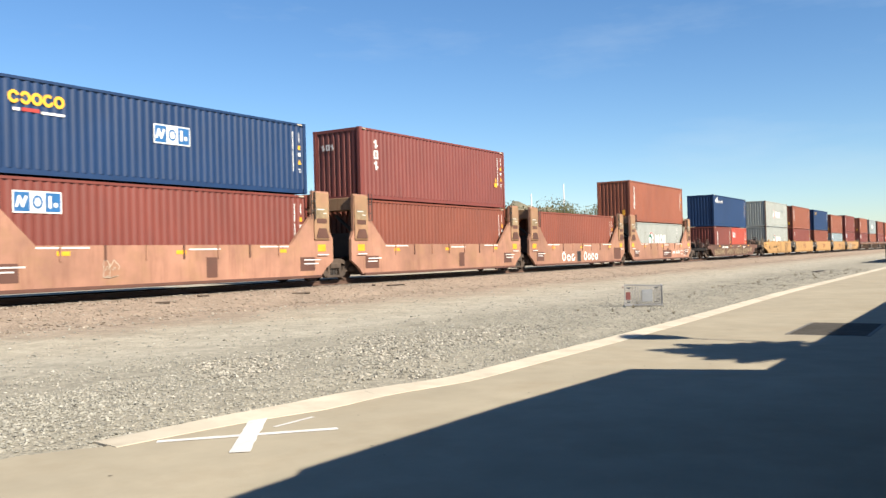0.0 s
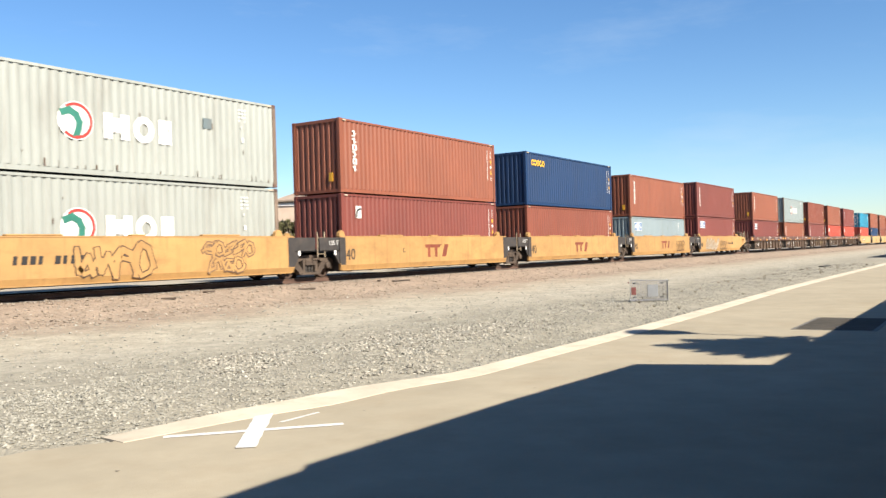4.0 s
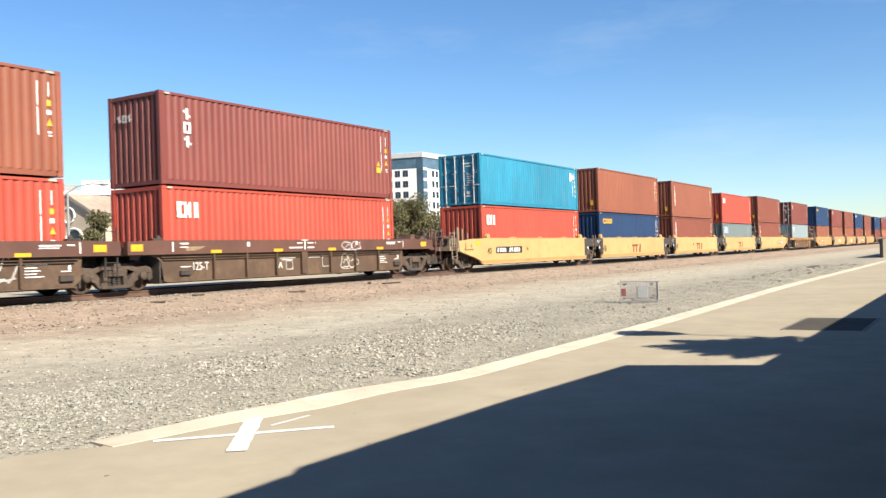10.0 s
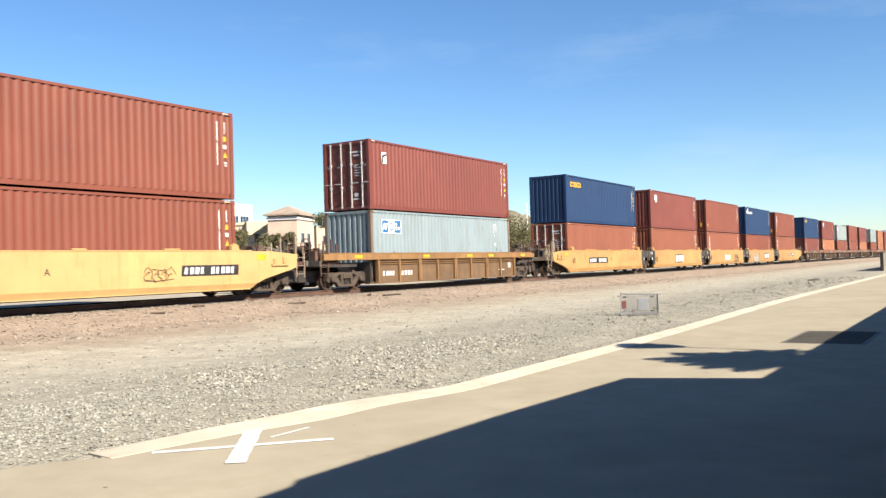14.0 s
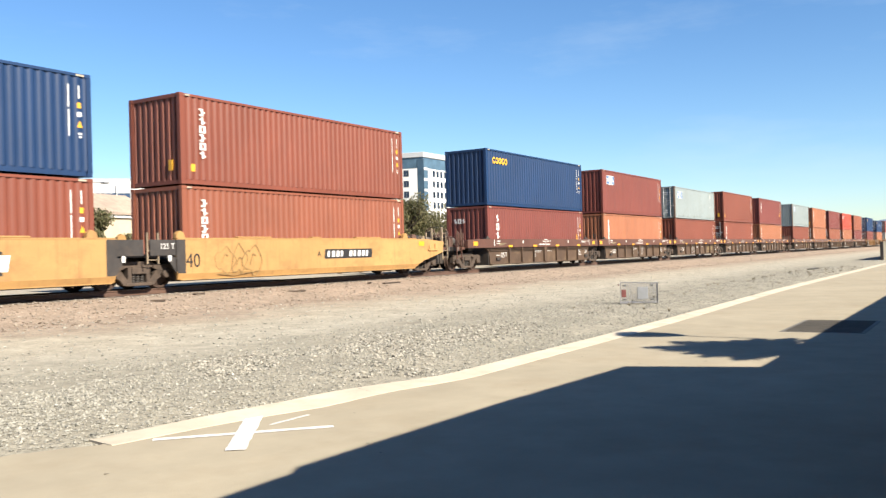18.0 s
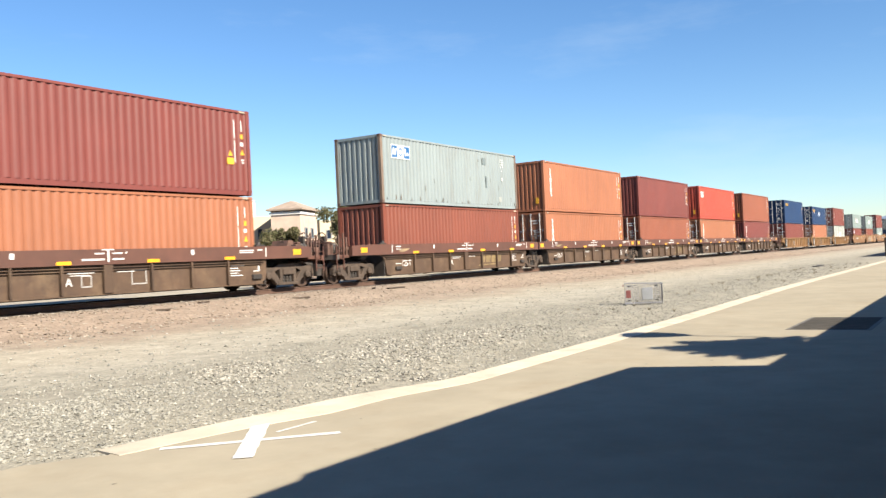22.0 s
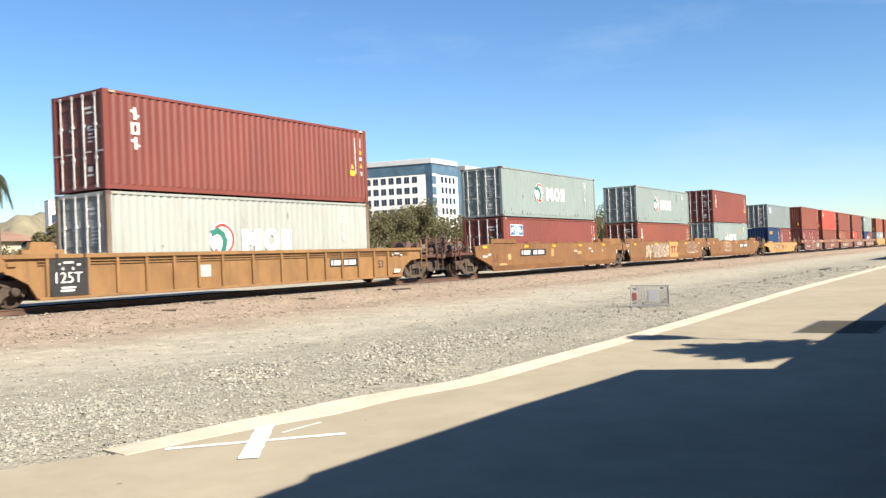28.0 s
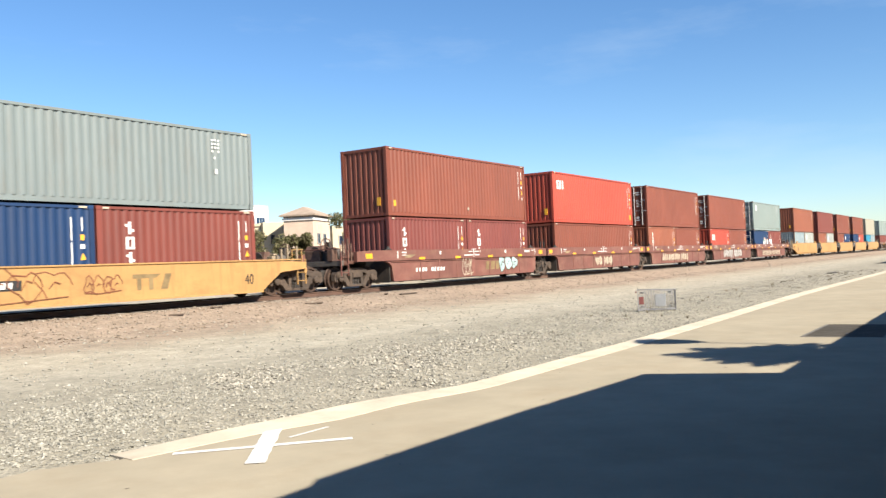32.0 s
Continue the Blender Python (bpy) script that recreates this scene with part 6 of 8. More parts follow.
def coupler(parent, x, sg):
    """Draw gear and air hose at a car's end; sg tells which way it points."""
    s = Shape().box(min(x, x + sg * 0.62), -0.14, 0.58, max(x, x + sg * 0.62), 0.14, 0.88, 0.03)
    s.box(min(x + sg * 0.6, x + sg * 0.85), -0.17, 0.6, max(x + sg * 0.6, x + sg * 0.85), 0.2, 0.9, 0.05)
    part("coupler", s, STEEL_DARK, parent)
    part("air_hose", Shape().tube([(x, -0.45, 0.72), (x + sg * 0.3, -0.45, 0.45), (x + sg * 0.6, -0.4, 0.36), (x + sg * 0.8, -0.3, 0.5)], 0.025, 6), DECAL_BLACK, parent)


def end_platform(parent, mat, x, sg, reach, zt, seed):
    """Open deck over the end truck with brake gear, rails and steps."""
    xa, xb = sorted((x, x + sg * reach))
    part("end_deck", Shape().box(xa, -1.35, zt - 0.50, xb, 1.35, zt - 0.38, 0.01).box(xa, -0.4, zt - 0.7, xb, 0.4, zt - 0.5), CAR_BAND, parent)
    hx = x + sg * reach * 0.42
    tan = CASTING if mat in (CAR_BAND, CAR_BROWN, CAR_MAROON) else LADDER_TAN
    part("brake_housing", Shape().prism([(hx - sg * 0.30, zt - 0.38), (hx + sg * 0.30, zt - 0.38), (hx + sg * 0.30, zt + 0.05), (hx + sg * 0.16, zt + 0.26), (hx - sg * 0.06, zt + 0.26)][::sg], -0.2, 0.6), CASTING, parent, "dark rusty sloping brake gear housing")
    part("valve_box", Shape().box(hx - 0.52, -1.0, zt - 0.38, hx - 0.22, -0.72, zt + 0.08, 0.02).box(hx - 0.46, -1.02, zt + 0.08, hx - 0.28, -0.8, zt + 0.16, 0.02), tan, parent, "dusty valve box")
    part("release_box", Shape().box(hx + 0.28, -1.15, zt - 0.38, hx + 0.62, -0.9, zt - 0.06, 0.02), tan, parent, "dusty release box")
    for q, top in ((0.12, 0.30), (0.36, 0.48), (0.74, 0.40)):
        part("stanchion", Shape().box(x + sg * reach * q - 0.03, -1.32, zt - 0.4, x + sg * reach * q + 0.03, -1.26, zt + top), tan, parent)
    part("end_sill", Shape().box(x + sg * reach - 0.06, -1.42, zt - 0.56, x + sg * reach + 0.06, 1.42, zt - 0.36, 0.01), mat if seed % 3 == 0 else GREY_STEEL, parent)
    # enlarged dark block, standing for the shadow between cars as well as the sill
    part("draft_sill", Shape().box(xa - 0.35, -0.62, zt - 1.15, xb + 0.35, 0.62, zt - 0.703, 0.02), STEEL_DARK, parent)
    part("hand_rail", Shape().tube([(x + sg * reach * 0.95, -1.3, zt - 0.4), (x + sg * reach * 0.95, -1.3, zt + 0.28), (x + sg * reach * 0.55, -1.3, zt + 0.28), (x + sg * reach * 0.55, -1.3, zt - 0.4)], 0.022, 6), mat, parent)
    part("hand_rail", Shape().tube([(x + sg * reach * 0.97, -1.25, zt + 0.1), (x + sg * reach * 0.97, 1.25, zt + 0.1)], 0.022, 6), mat, parent)
    part("brake_cylinder", Shape().tube([(x + sg * reach * 0.3, 0.1, zt - 0.02), (x + sg * reach * 0.8, 0.1, zt - 0.02)], 0.25, 12), STEEL_DARK, parent)
    part("brake_wheel_stand", Shape().box(x + sg * reach * 0.8 - 0.06, -0.7, zt - 0.4, x + sg * reach * 0.8 + 0.06, -0.45, zt + 0.38, 0.015).box(x + sg * reach * 0.6 - 0.12, -0.3, zt - 0.4, x + sg * reach * 0.6 + 0.12, 0.2, zt + 0.05, 0.02), STEEL_DARK, parent)
    bx, bz = x + sg * (reach * 0.8 + 0.1), zt + 0.25
    ring = [(bx, -0.575 + 0.27 * math.cos(k * math.pi / 7), bz + 0.27 * math.sin(k * math.pi / 7)) for k in range(15)]
    wheel = Shape().tube(ring, 0.022, 5)
    for k in range(5):
        a = k * 2 * math.pi / 5
        wheel.tube([(bx, -0.575, bz), (bx, -0.575 + 0.27 * math.cos(a), bz + 0.27 * math.sin(a))], 0.014, 4)
    part("brake_wheel", wheel, CASTING, parent, "rusty spoked brake wheel")
    part("air_tank", Shape().tube([(x + sg * reach * 0.2, -0.75, zt - 0.1), (x + sg * reach * 0.28, -0.75, zt - 0.1), (x + sg * reach * 0.62, -0.75, zt - 0.1), (x + sg * reach * 0.7, -0.75, zt - 0.1)], [0.12, 0.22, 0.22, 0.12], 12), GREY_STEEL, parent)
    part("brake_pipe", Shape().tube([(x, -1.2, zt - 0.3), (x + sg * reach * 0.4, -1.15, zt - 0.12), (x + sg * reach * 0.9, -1.2, zt - 0.3)], 0.025, 5), STEEL_DARK, parent)
    ladder(parent, x + sg * reach * 0.82, zt - 0.95, zt - 0.05, mat, -1.40, 0.42)


def reflectors(parent, xs, z, y=-1.506, w=0.34, h=0.1, mat=None):
    for x in xs:
        part("reflector", cached(("reflector", w, h), lambda: Shape().box(-w / 2, -0.003, -h / 2, w / 2, 0, h / 2)), mat or REFLECTOR, parent, "", Matrix.Translation((x, y, z)))


def stencils(parent, rows, y=-1.506):
    part("stencil", bars(rows), WHITE, parent, "small white stencilled bars", Matrix.Translation((0, y, 0)), "stuff")


def well_floor(parent, x0, x1):
    part("well_floor", cached(("well_floor", x0, x1), lambda: Shape().box(x0, -1.3, 0.19, x1, 1.3, 0.29).box(x0 - 0.06, -1.37, 0.19, x0, 1.37, 1.06).box(x1, -1.37, 0.19, x1 + 0.06, 1.37, 1.06)), STEEL_DARK, parent)


CAR_WORDS = {"yellow": "yellow smooth-sided articulated well car", "pale": "pale yellow smooth-sided articulated well car", "dusty": "dusty brown ribbed-side articulated well car",
             "ribbed": "ochre ribbed-side articulated well car", "rusty": "rusty ochre smooth-sided articulated well car", "salmon": "faded salmon-pink well car with tall end posts",
             "single_brown": "dark brown well car with sprayed tags", "single_yellow": "bright yellow well car with faded tags", "single_ribbed": "brown ribbed well car with yellow top edge",
             "maroon": "dirty maroon well car with sprayed tags"}


def well_car(k, u, kind, left, right, gap_l, gap_r, bits):
    """u: where the load starts; left/right: 'A' joined to the next unit, 'C' coupler end; gap: room between the loads."""
    c = thing("well_car", CAR_WORDS[kind] + ", rolling under stacked containers", "rail car", "well cars of the train", at=(u, TRACK_Y, RAIL))
    jl, jr = -gap_l / 2, C_L + gap_r / 2                      # joints with the neighbours
    mat = {"yellow": CAR_YELLOW, "pale": CAR_PALE, "dusty": CAR_BROWN, "ribbed": CAR_OCHRE, "rusty": CAR_RUSTY, "salmon": CAR_SALMON, "single_brown": CAR_DARK,
           "single_yellow": CAR_YELLOW, "single_ribbed": CAR_UMBER, "maroon": CAR_MAROON}[kind]
    long_well = kind in ("ribbed", "rusty")
    x0, x1 = (-2.3, 14.5) if long_well else (-0.45, 12.65)
    well_floor(c, x0 + 0.2, x1 - 0.2)
    zt = {"rusty": 1.50, "ribbed": 1.40, "single_brown": 1.18, "single_yellow": 1.20, "single_ribbed": 1.38}.get(kind, 1.50)
    Y0, Y1 = -1.5, -1.38

    if kind in ("yellow", "pale", "rusty"):
        la, ra = left == "A", right == "A"
        # the panel stops short of the end truck; the long cars' panels stop sooner
        e0, e1, run = (x0 + 0.7, x1 - 0.7, 1.75) if kind == "rusty" else (x0, x1, 2.2)
        def make():
            pts = [(x0 - 0.01 if la else e0 - 0.25, 0.42), (x1 + 0.01 if ra else e1 + 0.25, 0.42)]
            pts += [(x1 + 0.05, 0.5), (x1 + 0.05, zt)] if ra else [(e1 + 0.7, 0.57), (e1 + 0.88 * run, 0.84), (e1 + run, 0.92), (e1 + run + 0.1, zt - 0.12), (e1 + 0.41 * run, zt)]
            pts += [(x0 - 0.05, zt), (x0 - 0.05, 0.5)] if la else [(e0 - 0.41 * run, zt), (e0 - run - 0.1, zt - 0.12), (e0 - run, 0.92), (e0 - 0.88 * run, 0.84), (e0 - 0.7, 0.57)]
            return Shape().prism(pts, Y0, Y1)
        near_far("side_panel", ("smooth_side", kind, la, ra, x0), make, mat, c)

        zb = 0.18 if kind == "rusty" else 0.25

        def lower():
            b = Shape()
            xa, xb = (x0 - 0.01 if la else e0 - 0.25), (x1 + 0.01 if ra else e1 + 0.25)
            wa, wb = (x0 if la else e0), (x1 if ra else e1)
            b.v = [(wa, Y0 + 0.055, zb), (wb, Y0 + 0.055, zb), (xb, Y0, 0.42), (xa, Y0, 0.42), (wa, Y1, zb), (wb, Y1, zb), (xb, Y1, 0.42), (xa, Y1, 0.42)]
            b.f = [(0, 1, 2, 3), (5, 4, 7, 6), (4, 5, 1, 0), (1, 5, 6, 2), (4, 0, 3, 7)]
            return b
        near_far("lower_panel", ("smooth_low", kind, la, ra, x0), lower, mat, c)
        near_far("top_flange", ("top_flange", kind, x0), lambda: Shape().box(e0, Y0 - 0.012, zt, e1, -1.26, zt + 0.035), mat, c)
        near_far("bottom_flange", ("low_flange", kind, x0), lambda: Shape().box(e0 + 0.1, Y0 + 0.01, zb - 0.03, e1 - 0.1, -1.3, zb), mat, c)
        for gx in (-0.3 if left == "A" and kind != "rusty" else 0.25, 11.95):
            near_far("guide_horn", ("horn", kind, gx), lambda: Shape().prism(((gx - 0.18, zt + 0.035), (gx + 0.18, zt + 0.035), (gx + 0.12, zt + 0.2), (gx - 0.02, zt + 0.26), (gx - 0.16, zt + 0.16)), -1.46, -1.32), mat, c)
        for gx, gw in ((2.9, 0.3), (6.1, 0.22), (9.3, 0.3)) if kind == "pale" else ((2.9, 0.8), (6.1, 0.25), (9.3, 0.8)):
            part("lock_cover", cached(("cover", kind, gw), lambda: Shape().box(-gw, -1.49, zt + 0.035, gw, -1.3, zt + 0.085, 0.015)), mat, c, "", Matrix.Translation((gx, 0, 0)))
        dark = kind != "rusty"
        if kind == "rusty":
            for r0, r1 in ((x0 - 1.0 if la else -1.85, -0.25 if la else 0.7), (12.45 if ra else 11.5, x1 + 1.0 if ra else 14.05)):
                near_far("raised_end", ("raised_end", r0), lambda: Shape().prism(((r0, zt - 0.1), (r1, zt - 0.1), (r1, zt + 0.26), (r0, zt + 0.26)), -1.512, -1.36), mat, c)
            reflectors(c, [x - (1.1 if left == "C" else 0.0) for x in (-1.4, 3.0, 6.4, 10.0, 13.6)], zt - 0.14, -1.515, 0.42, 0.12)
        for sg, end, xe, j in ((-1, left, x0 - 0.05, jl), (1, right, x1 + 0.05, jr)):
            if end == "A":
                e = Shape()
                a, b = sorted((xe, j - sg * 0.12))
                e.prism(((a, 1.0), (b, 1.0), (b, zt - 0.02), (a, zt - 0.02)), -1.47, -1.40)
                e.box(a, -1.40, 0.95, b, 1.4, 1.05)
                e.prism([(xe, 0.45), (xe + sg * 0.35, 0.95), (xe, 0.95)][::sg], -1.47, -1.40)
                if dark:
                    e.prism([(xe - sg * 0.34, 0.44), (xe - sg * 0.05, 0.44), (xe + sg * 0.01, 0.52), (xe + sg * 0.01, zt - 0.02), (xe - sg * 0.34, zt - 0.02)][::sg], -1.506, -1.47)
                part("end_bulkhead", e, BLACK_STEEL if dark else mat, c, "black end bulkhead" if dark else "")
                if sg < 0:
                    lettering("125 T", 0.24, xe - 0.62, -1.476, 1.2, WHITE, c, "load_limit_lettering")
                stencils(c, [(xe + sg * 0.25 - 0.06, 0.82, xe + sg * 0.25 + 0.06, 1.0)], -1.476)
                if sg < 0:
                    ladder(c, j + 0.25, 0.75, zt + 0.2, LADDER_TAN)
                part("centre_plate", Shape().box(min(xe, j), -0.35, 0.78, max(xe, j), 0.35, 1.0), STEEL_DARK, c)
            else:
                start = (e1 if sg > 0 else e0) + sg * (0.9 if dark else 1.3)
                end_platform(c, LADDER_TAN if dark else CAR_BAND, start, sg, 2.0 if dark else 2.4, zt, k)
                if dark:
                    ex = e1 if sg > 0 else e0
                    part("jacking_pad", Shape().box(ex + sg * 1.35 - 0.42, -1.56, 0.98, ex + sg * 1.35 + 0.42, -1.5, 1.06, 0.01).box(ex + sg * 1.6 - 0.1, -1.55, 1.063, ex + sg * 1.6 + 0.1, -1.5, 1.30, 0.01).box(ex + sg * 1.1 - 0.07, -1.55, 1.063, ex + sg * 1.1 + 0.07, -1.5, 1.24, 0.01), mat, c)
                    reflectors(c, [ex + sg * 0.45], zt - 0.2, -1.503, 0.42, 0.2)
                    part("end_post", Shape().box(ex + sg * (run + 0.06) - 0.04, -1.46, 0.9, ex + sg * (run + 0.06) + 0.04, -1.38, zt + 0.55), LADDER_TAN, c)
    elif kind in ("dusty", "maroon"):
        xa = jl + 0.12 if left == "A" else -2.55
        xb = jr - 0.12 if right == "A" else 14.75
        near_far("top_band", ("band", kind, round(xa, 1), round(xb, 1)), lambda: Shape().prism(((xa, 1.07), (xb, 1.07), (xb, 1.46), (xb - 1.0, 1.5), (xa + 1.0, 1.5), (xa, 1.46)), -1.52, -1.34), CAR_BAND if kind == "dusty" else mat, c)
        near_far("side_panel", ("ribbed_panel", kind), lambda: Shape().prism(((-0.16, 0.25), (12.3, 0.25), (12.50, 0.42), (12.55, 1.07), (-0.72, 1.07), (-0.42, 0.98), (-0.28, 0.86), (-0.22, 0.6)), -1.40 if kind == "dusty" else -1.47, -1.36), mat, c)
        near_far("bottom_flange", ("bf", kind), lambda: Shape().box(-0.12, -1.47, 0.22, 12.3, -1.3, 0.25), mat, c)
        rib = cached(("rib", kind), lambda: Shape().box(-0.035, 0, 0.26, 0.035, 0.115, 1.06, 0.008))
        near_far("stringer", ("stringer", kind), lambda: Shape().box(-0.2, -1.46, 0.895, 12.3, -1.39, 0.92).box(-0.3, -1.47, 0.975, 12.4, -1.39, 1.0), mat, c)
        for rx in (1.8, 3.26, 4.7, 6.15, 7.66, 9.18, 10.7):
            wide = cached(("rib_wide", kind), lambda: Shape().box(-0.15, 0, 0.26, 0.15, 0.115, 1.06, 0.01))
            part("rib", wide if rx == 6.15 else rib, mat, c, "", Matrix.Translation((rx, -1.515 if kind == "dusty" else -1.49, 0)))
        for sg, end, xe in ((-1, left, xa), (1, right, xb)):
            x_in = -0.6 if sg < 0 else 12.55
            part("end_deck", Shape().box(min(x_in, xe), -1.34, 1.05, max(x_in, xe), 1.34, 1.16).box(min(x_in, xe), -0.4, 0.75, max(x_in, xe), 0.4, 1.05), STEEL_DARK, c)
            if end == "C":
                end_platform(c, CAR_BAND if kind == "dusty" else mat, xe, sg, 0.75, 1.5, k)
            else:
                part("bridge_plate", Shape().box(xe - 0.1, -1.2, 1.16, xe + 0.1, 1.2, 1.3, 0.01), STEEL_DARK, c)
                if sg > 0:
                    ladder(c, xe - 0.25, 0.45, 1.85, STEEL_DARK)
            near_far("twist_lock", ("lock", sg, kind), lambda: Shape().box(x_in - sg * 0.25 - 0.2, -1.42, 1.5, x_in - sg * 0.25 + 0.2, -1.25, 1.56, 0.01).tube([(x_in - sg * 0.3, -1.34, 1.55), (x_in - sg * 0.3, -1.34, 1.66)], [0.09, 0.04], 8), STEEL_DARK, c)
        reflectors(c, [xa + 0.75] if left == "C" else [xa + 0.32], 1.28, -1.523, 0.42, 0.2)
        reflectors(c, [xb - 0.75] if right == "C" else [xb - 0.68], 1.28, -1.523, 0.42, 0.2)
        reflectors(c, [1.86, 4.75, 7.7, 10.75], 1.135, -1.523, 0.45, 0.10)
        stencils(c, [(0.08, 1.15, 0.13, 1.46), (0.39, 1.37, 0.72, 1.42), (0.39, 1.27, 0.70, 1.30), (3.24, 1.28, 3.36, 1.43), (6.12, 1.14, 6.18, 1.47), (5.95, 1.472, 6.35, 1.50), (5.72, 1.36, 6.02, 1.40), (5.30, 1.19, 6.02, 1.24),
                     (6.28, 1.36, 6.62, 1.40), (6.72, 1.36, 6.77, 1.42), (6.28, 1.19, 6.66, 1.24), (9.14, 1.28, 9.26, 1.43), (11.2, 1.35, 11.85, 1.39), (11.2, 1.29, 11.8, 1.32), (12.02, 1.36, 12.26, 1.40), (12.40, 1.15, 12.44, 1.46)], -1.524)
        part("faded_label", Shape().prism(((0.62, 1.17), (1.0, 1.17), (1.42, 1.30), (0.62, 1.30)), -1.524, -1.518), SPRAY_GOLD, c, "faded slanting label")
        if kind == "dusty":
            lettering("125-T", 0.36, 0.93, -1.405, 0.56, WHITE, c, "load_limit_lettering", 0.8)
            stencils(c, [(0.48, 0.66, 0.88, 0.69), (4.92, 0.84, 5.76, 0.87), (5.0, 0.78, 5.6, 0.80), (6.5, 0.84, 7.1, 0.86), (10.86, 0.86, 11.5, 0.89), (10.86, 0.78, 11.2, 0.81), (10.86, 0.70, 11.3, 0.73), (10.86, 0.62, 11.2, 0.65), (10.86, 0.54, 11.4, 0.57), (11.9, 0.66, 12.2, 0.69), (12.12, 0.70, 12.2, 0.84)], -1.405)
            part("step", Shape().box(11.82, -1.49, 0.40, 12.24, -1.39, 0.56, 0.01), STEEL_DARK, c)
            part("step", Shape().box(0.42, -1.49, 0.42, 0.84, -1.39, 0.56, 0.01), STEEL_DARK, c)
    elif kind == "ribbed":
        # the foot of the panel ends sooner over a truck of its own
        f0, f1 = x0 + (0.5 if left == "C" else 0), x1 - (0.5 if right == "C" else 0)
        near_far("side_panel", ("ribbed53", f0, f1), lambda: Shape().prism(((f0, 0.22), (f1, 0.22), (f1 + 0.25, 0.62), (f1 + 0.7, 0.86), (x1 + 0.9, 0.92), (x1 + 0.9, 1.28), (x0 - 0.9, 1.28), (x0 - 0.9, 0.92), (f0 - 0.7, 0.86), (f0 - 0.25, 0.62)), -1.43, -1.34), mat, c)
        near_far("top_chord", "chord53", lambda: Shape().box(x0 - 1.0, -1.52, 1.28, x1 + 1.0, -1.3, 1.40, 0.012), mat, c)
        near_far("bottom_chord", ("lchord53", f0, f1), lambda: Shape().box(f0, -1.5, 0.19, f1, -1.3, 0.27, 0.01), mat, c)
        near_far("stringer", "stringer53", lambda: Shape().box(x0, -1.475, 1.11, x1, -1.42, 1.14).box(x0, -1.485, 1.19, x1, -1.42, 1.215), mat, c)
        rib = cached("rib53", lambda: Shape().box(-0.045, 0, 0.27, 0.045, 0.08, 1.28, 0.01))
        for rx in (-2.05, -0.82, 0.11, 1.11, 2.12, 3.07, 4.06, 5.41, 6.79, 8.14, 9.13, 10.08, 11.09, 12.09, 13.02, 14.2):
            if not f0 < rx < f1:
                continue
            part("rib", rib, mat, c, "", Matrix.Translation((rx, -1.51, 0)))
        for sg, end, xe, j in ((-1, left, x0 - 1.0, jl), (1, right, x1 + 1.0, jr)):
            part("end_deck", Shape().box(min(xe, j - sg * 0.1), -1.3, 0.98, max(xe, j - sg * 0.1), 1.3, 1.1).box(min(xe, j - sg * 0.1), -0.4, 0.75, max(xe, j - sg * 0.1), 0.4, 0.98), STEEL_DARK, c)
            if sg < 0 or end == "A":
                part("black_panel", Shape().box(-2.0 if sg < 0 else 13.07, -1.516, 0.27, -0.87 if sg < 0 else 14.15, -1.43, 1.27), DECAL_BLACK, c, "black stencil panel")
            stencils(c, [((-1.8 if sg < 0 else 13.25) + a, z, (-1.8 if sg < 0 else 13.25) + b, z + 0.05) for a, b, z in ((0.0, 0.1, 1.1), (0.2, 0.5, 1.14), (0.6, 0.7, 1.08), (0.12, 0.55, 0.47), (0.1, 0.5, 0.39))], -1.519)
            if end == "C":
                end_platform(c, CAR_BAND if long_well else mat, xe, sg, 1.9 if long_well else 1.2, 1.45, k)
            if end == "C":
                ladder(c, xe - sg * 0.1 + sg * 0.35, 0.5, 1.75, mat, -1.40)
            elif sg > 0:
                part("end_post", Shape().box(xe - 0.55, -1.57, 0.62, xe - 0.47, -1.52, 2.0), CASTING, c, "dark rusty post")
                ladder(c, xe + 0.1, 0.55, 1.3, mat, -1.42)
            else:
                part("raised_end", Shape().prism(((xe + 0.55, 1.403), (xe + 1.75, 1.403), (xe + 1.75, 1.52), (xe + 1.5, 1.52), (xe + 1.45, 1.72), (xe + 0.8, 1.72), (xe + 0.75, 1.52), (xe + 0.55, 1.52)), -1.5, -1.34), mat, c)
                part("lift_lug", Shape().box(xe - 0.12, -1.50, 0.95, xe + 0.1, -1.42, 1.38, 0.02).box(xe + 0.16, -1.49, 1.08, xe + 0.4, -1.43, 1.2, 0.015), mat, c)
            if sg < 0 or end == "A":
                bx = -1.62 if sg < 0 else 13.45
                part("stencil_disc", Shape().disc(bx, 0.80 if sg > 0 else 1.0, 0.045, 0.045, -1.5195, 12).disc(bx + 0.30, 0.80 if sg > 0 else 1.0, 0.045, 0.045, -1.5195, 12), SPRAY_WHITE, c, "small white stencilled discs", kind="stuff")
                part("tie_strap", Shape().box(bx - 0.2, -1.535, 1.05, bx - 0.13, -1.52, 1.41).box(bx + 0.62, -1.535, 1.05, bx + 0.69, -1.52, 1.41), DECAL_BLACK, c)
        lettering("125T", 0.42, -1.93, -1.52, 0.62, WHITE, c, "load_limit_lettering")
        lettering("53", 0.42, 12.36, -1.435, 0.62, DECAL_BLACK, c, "length_lettering")
        part("white_placard", Shape().box(3.12, -1.438, 0.60, 3.60, -1.43, 0.98), SPRAY_WHITE, c)
    elif kind == "salmon":
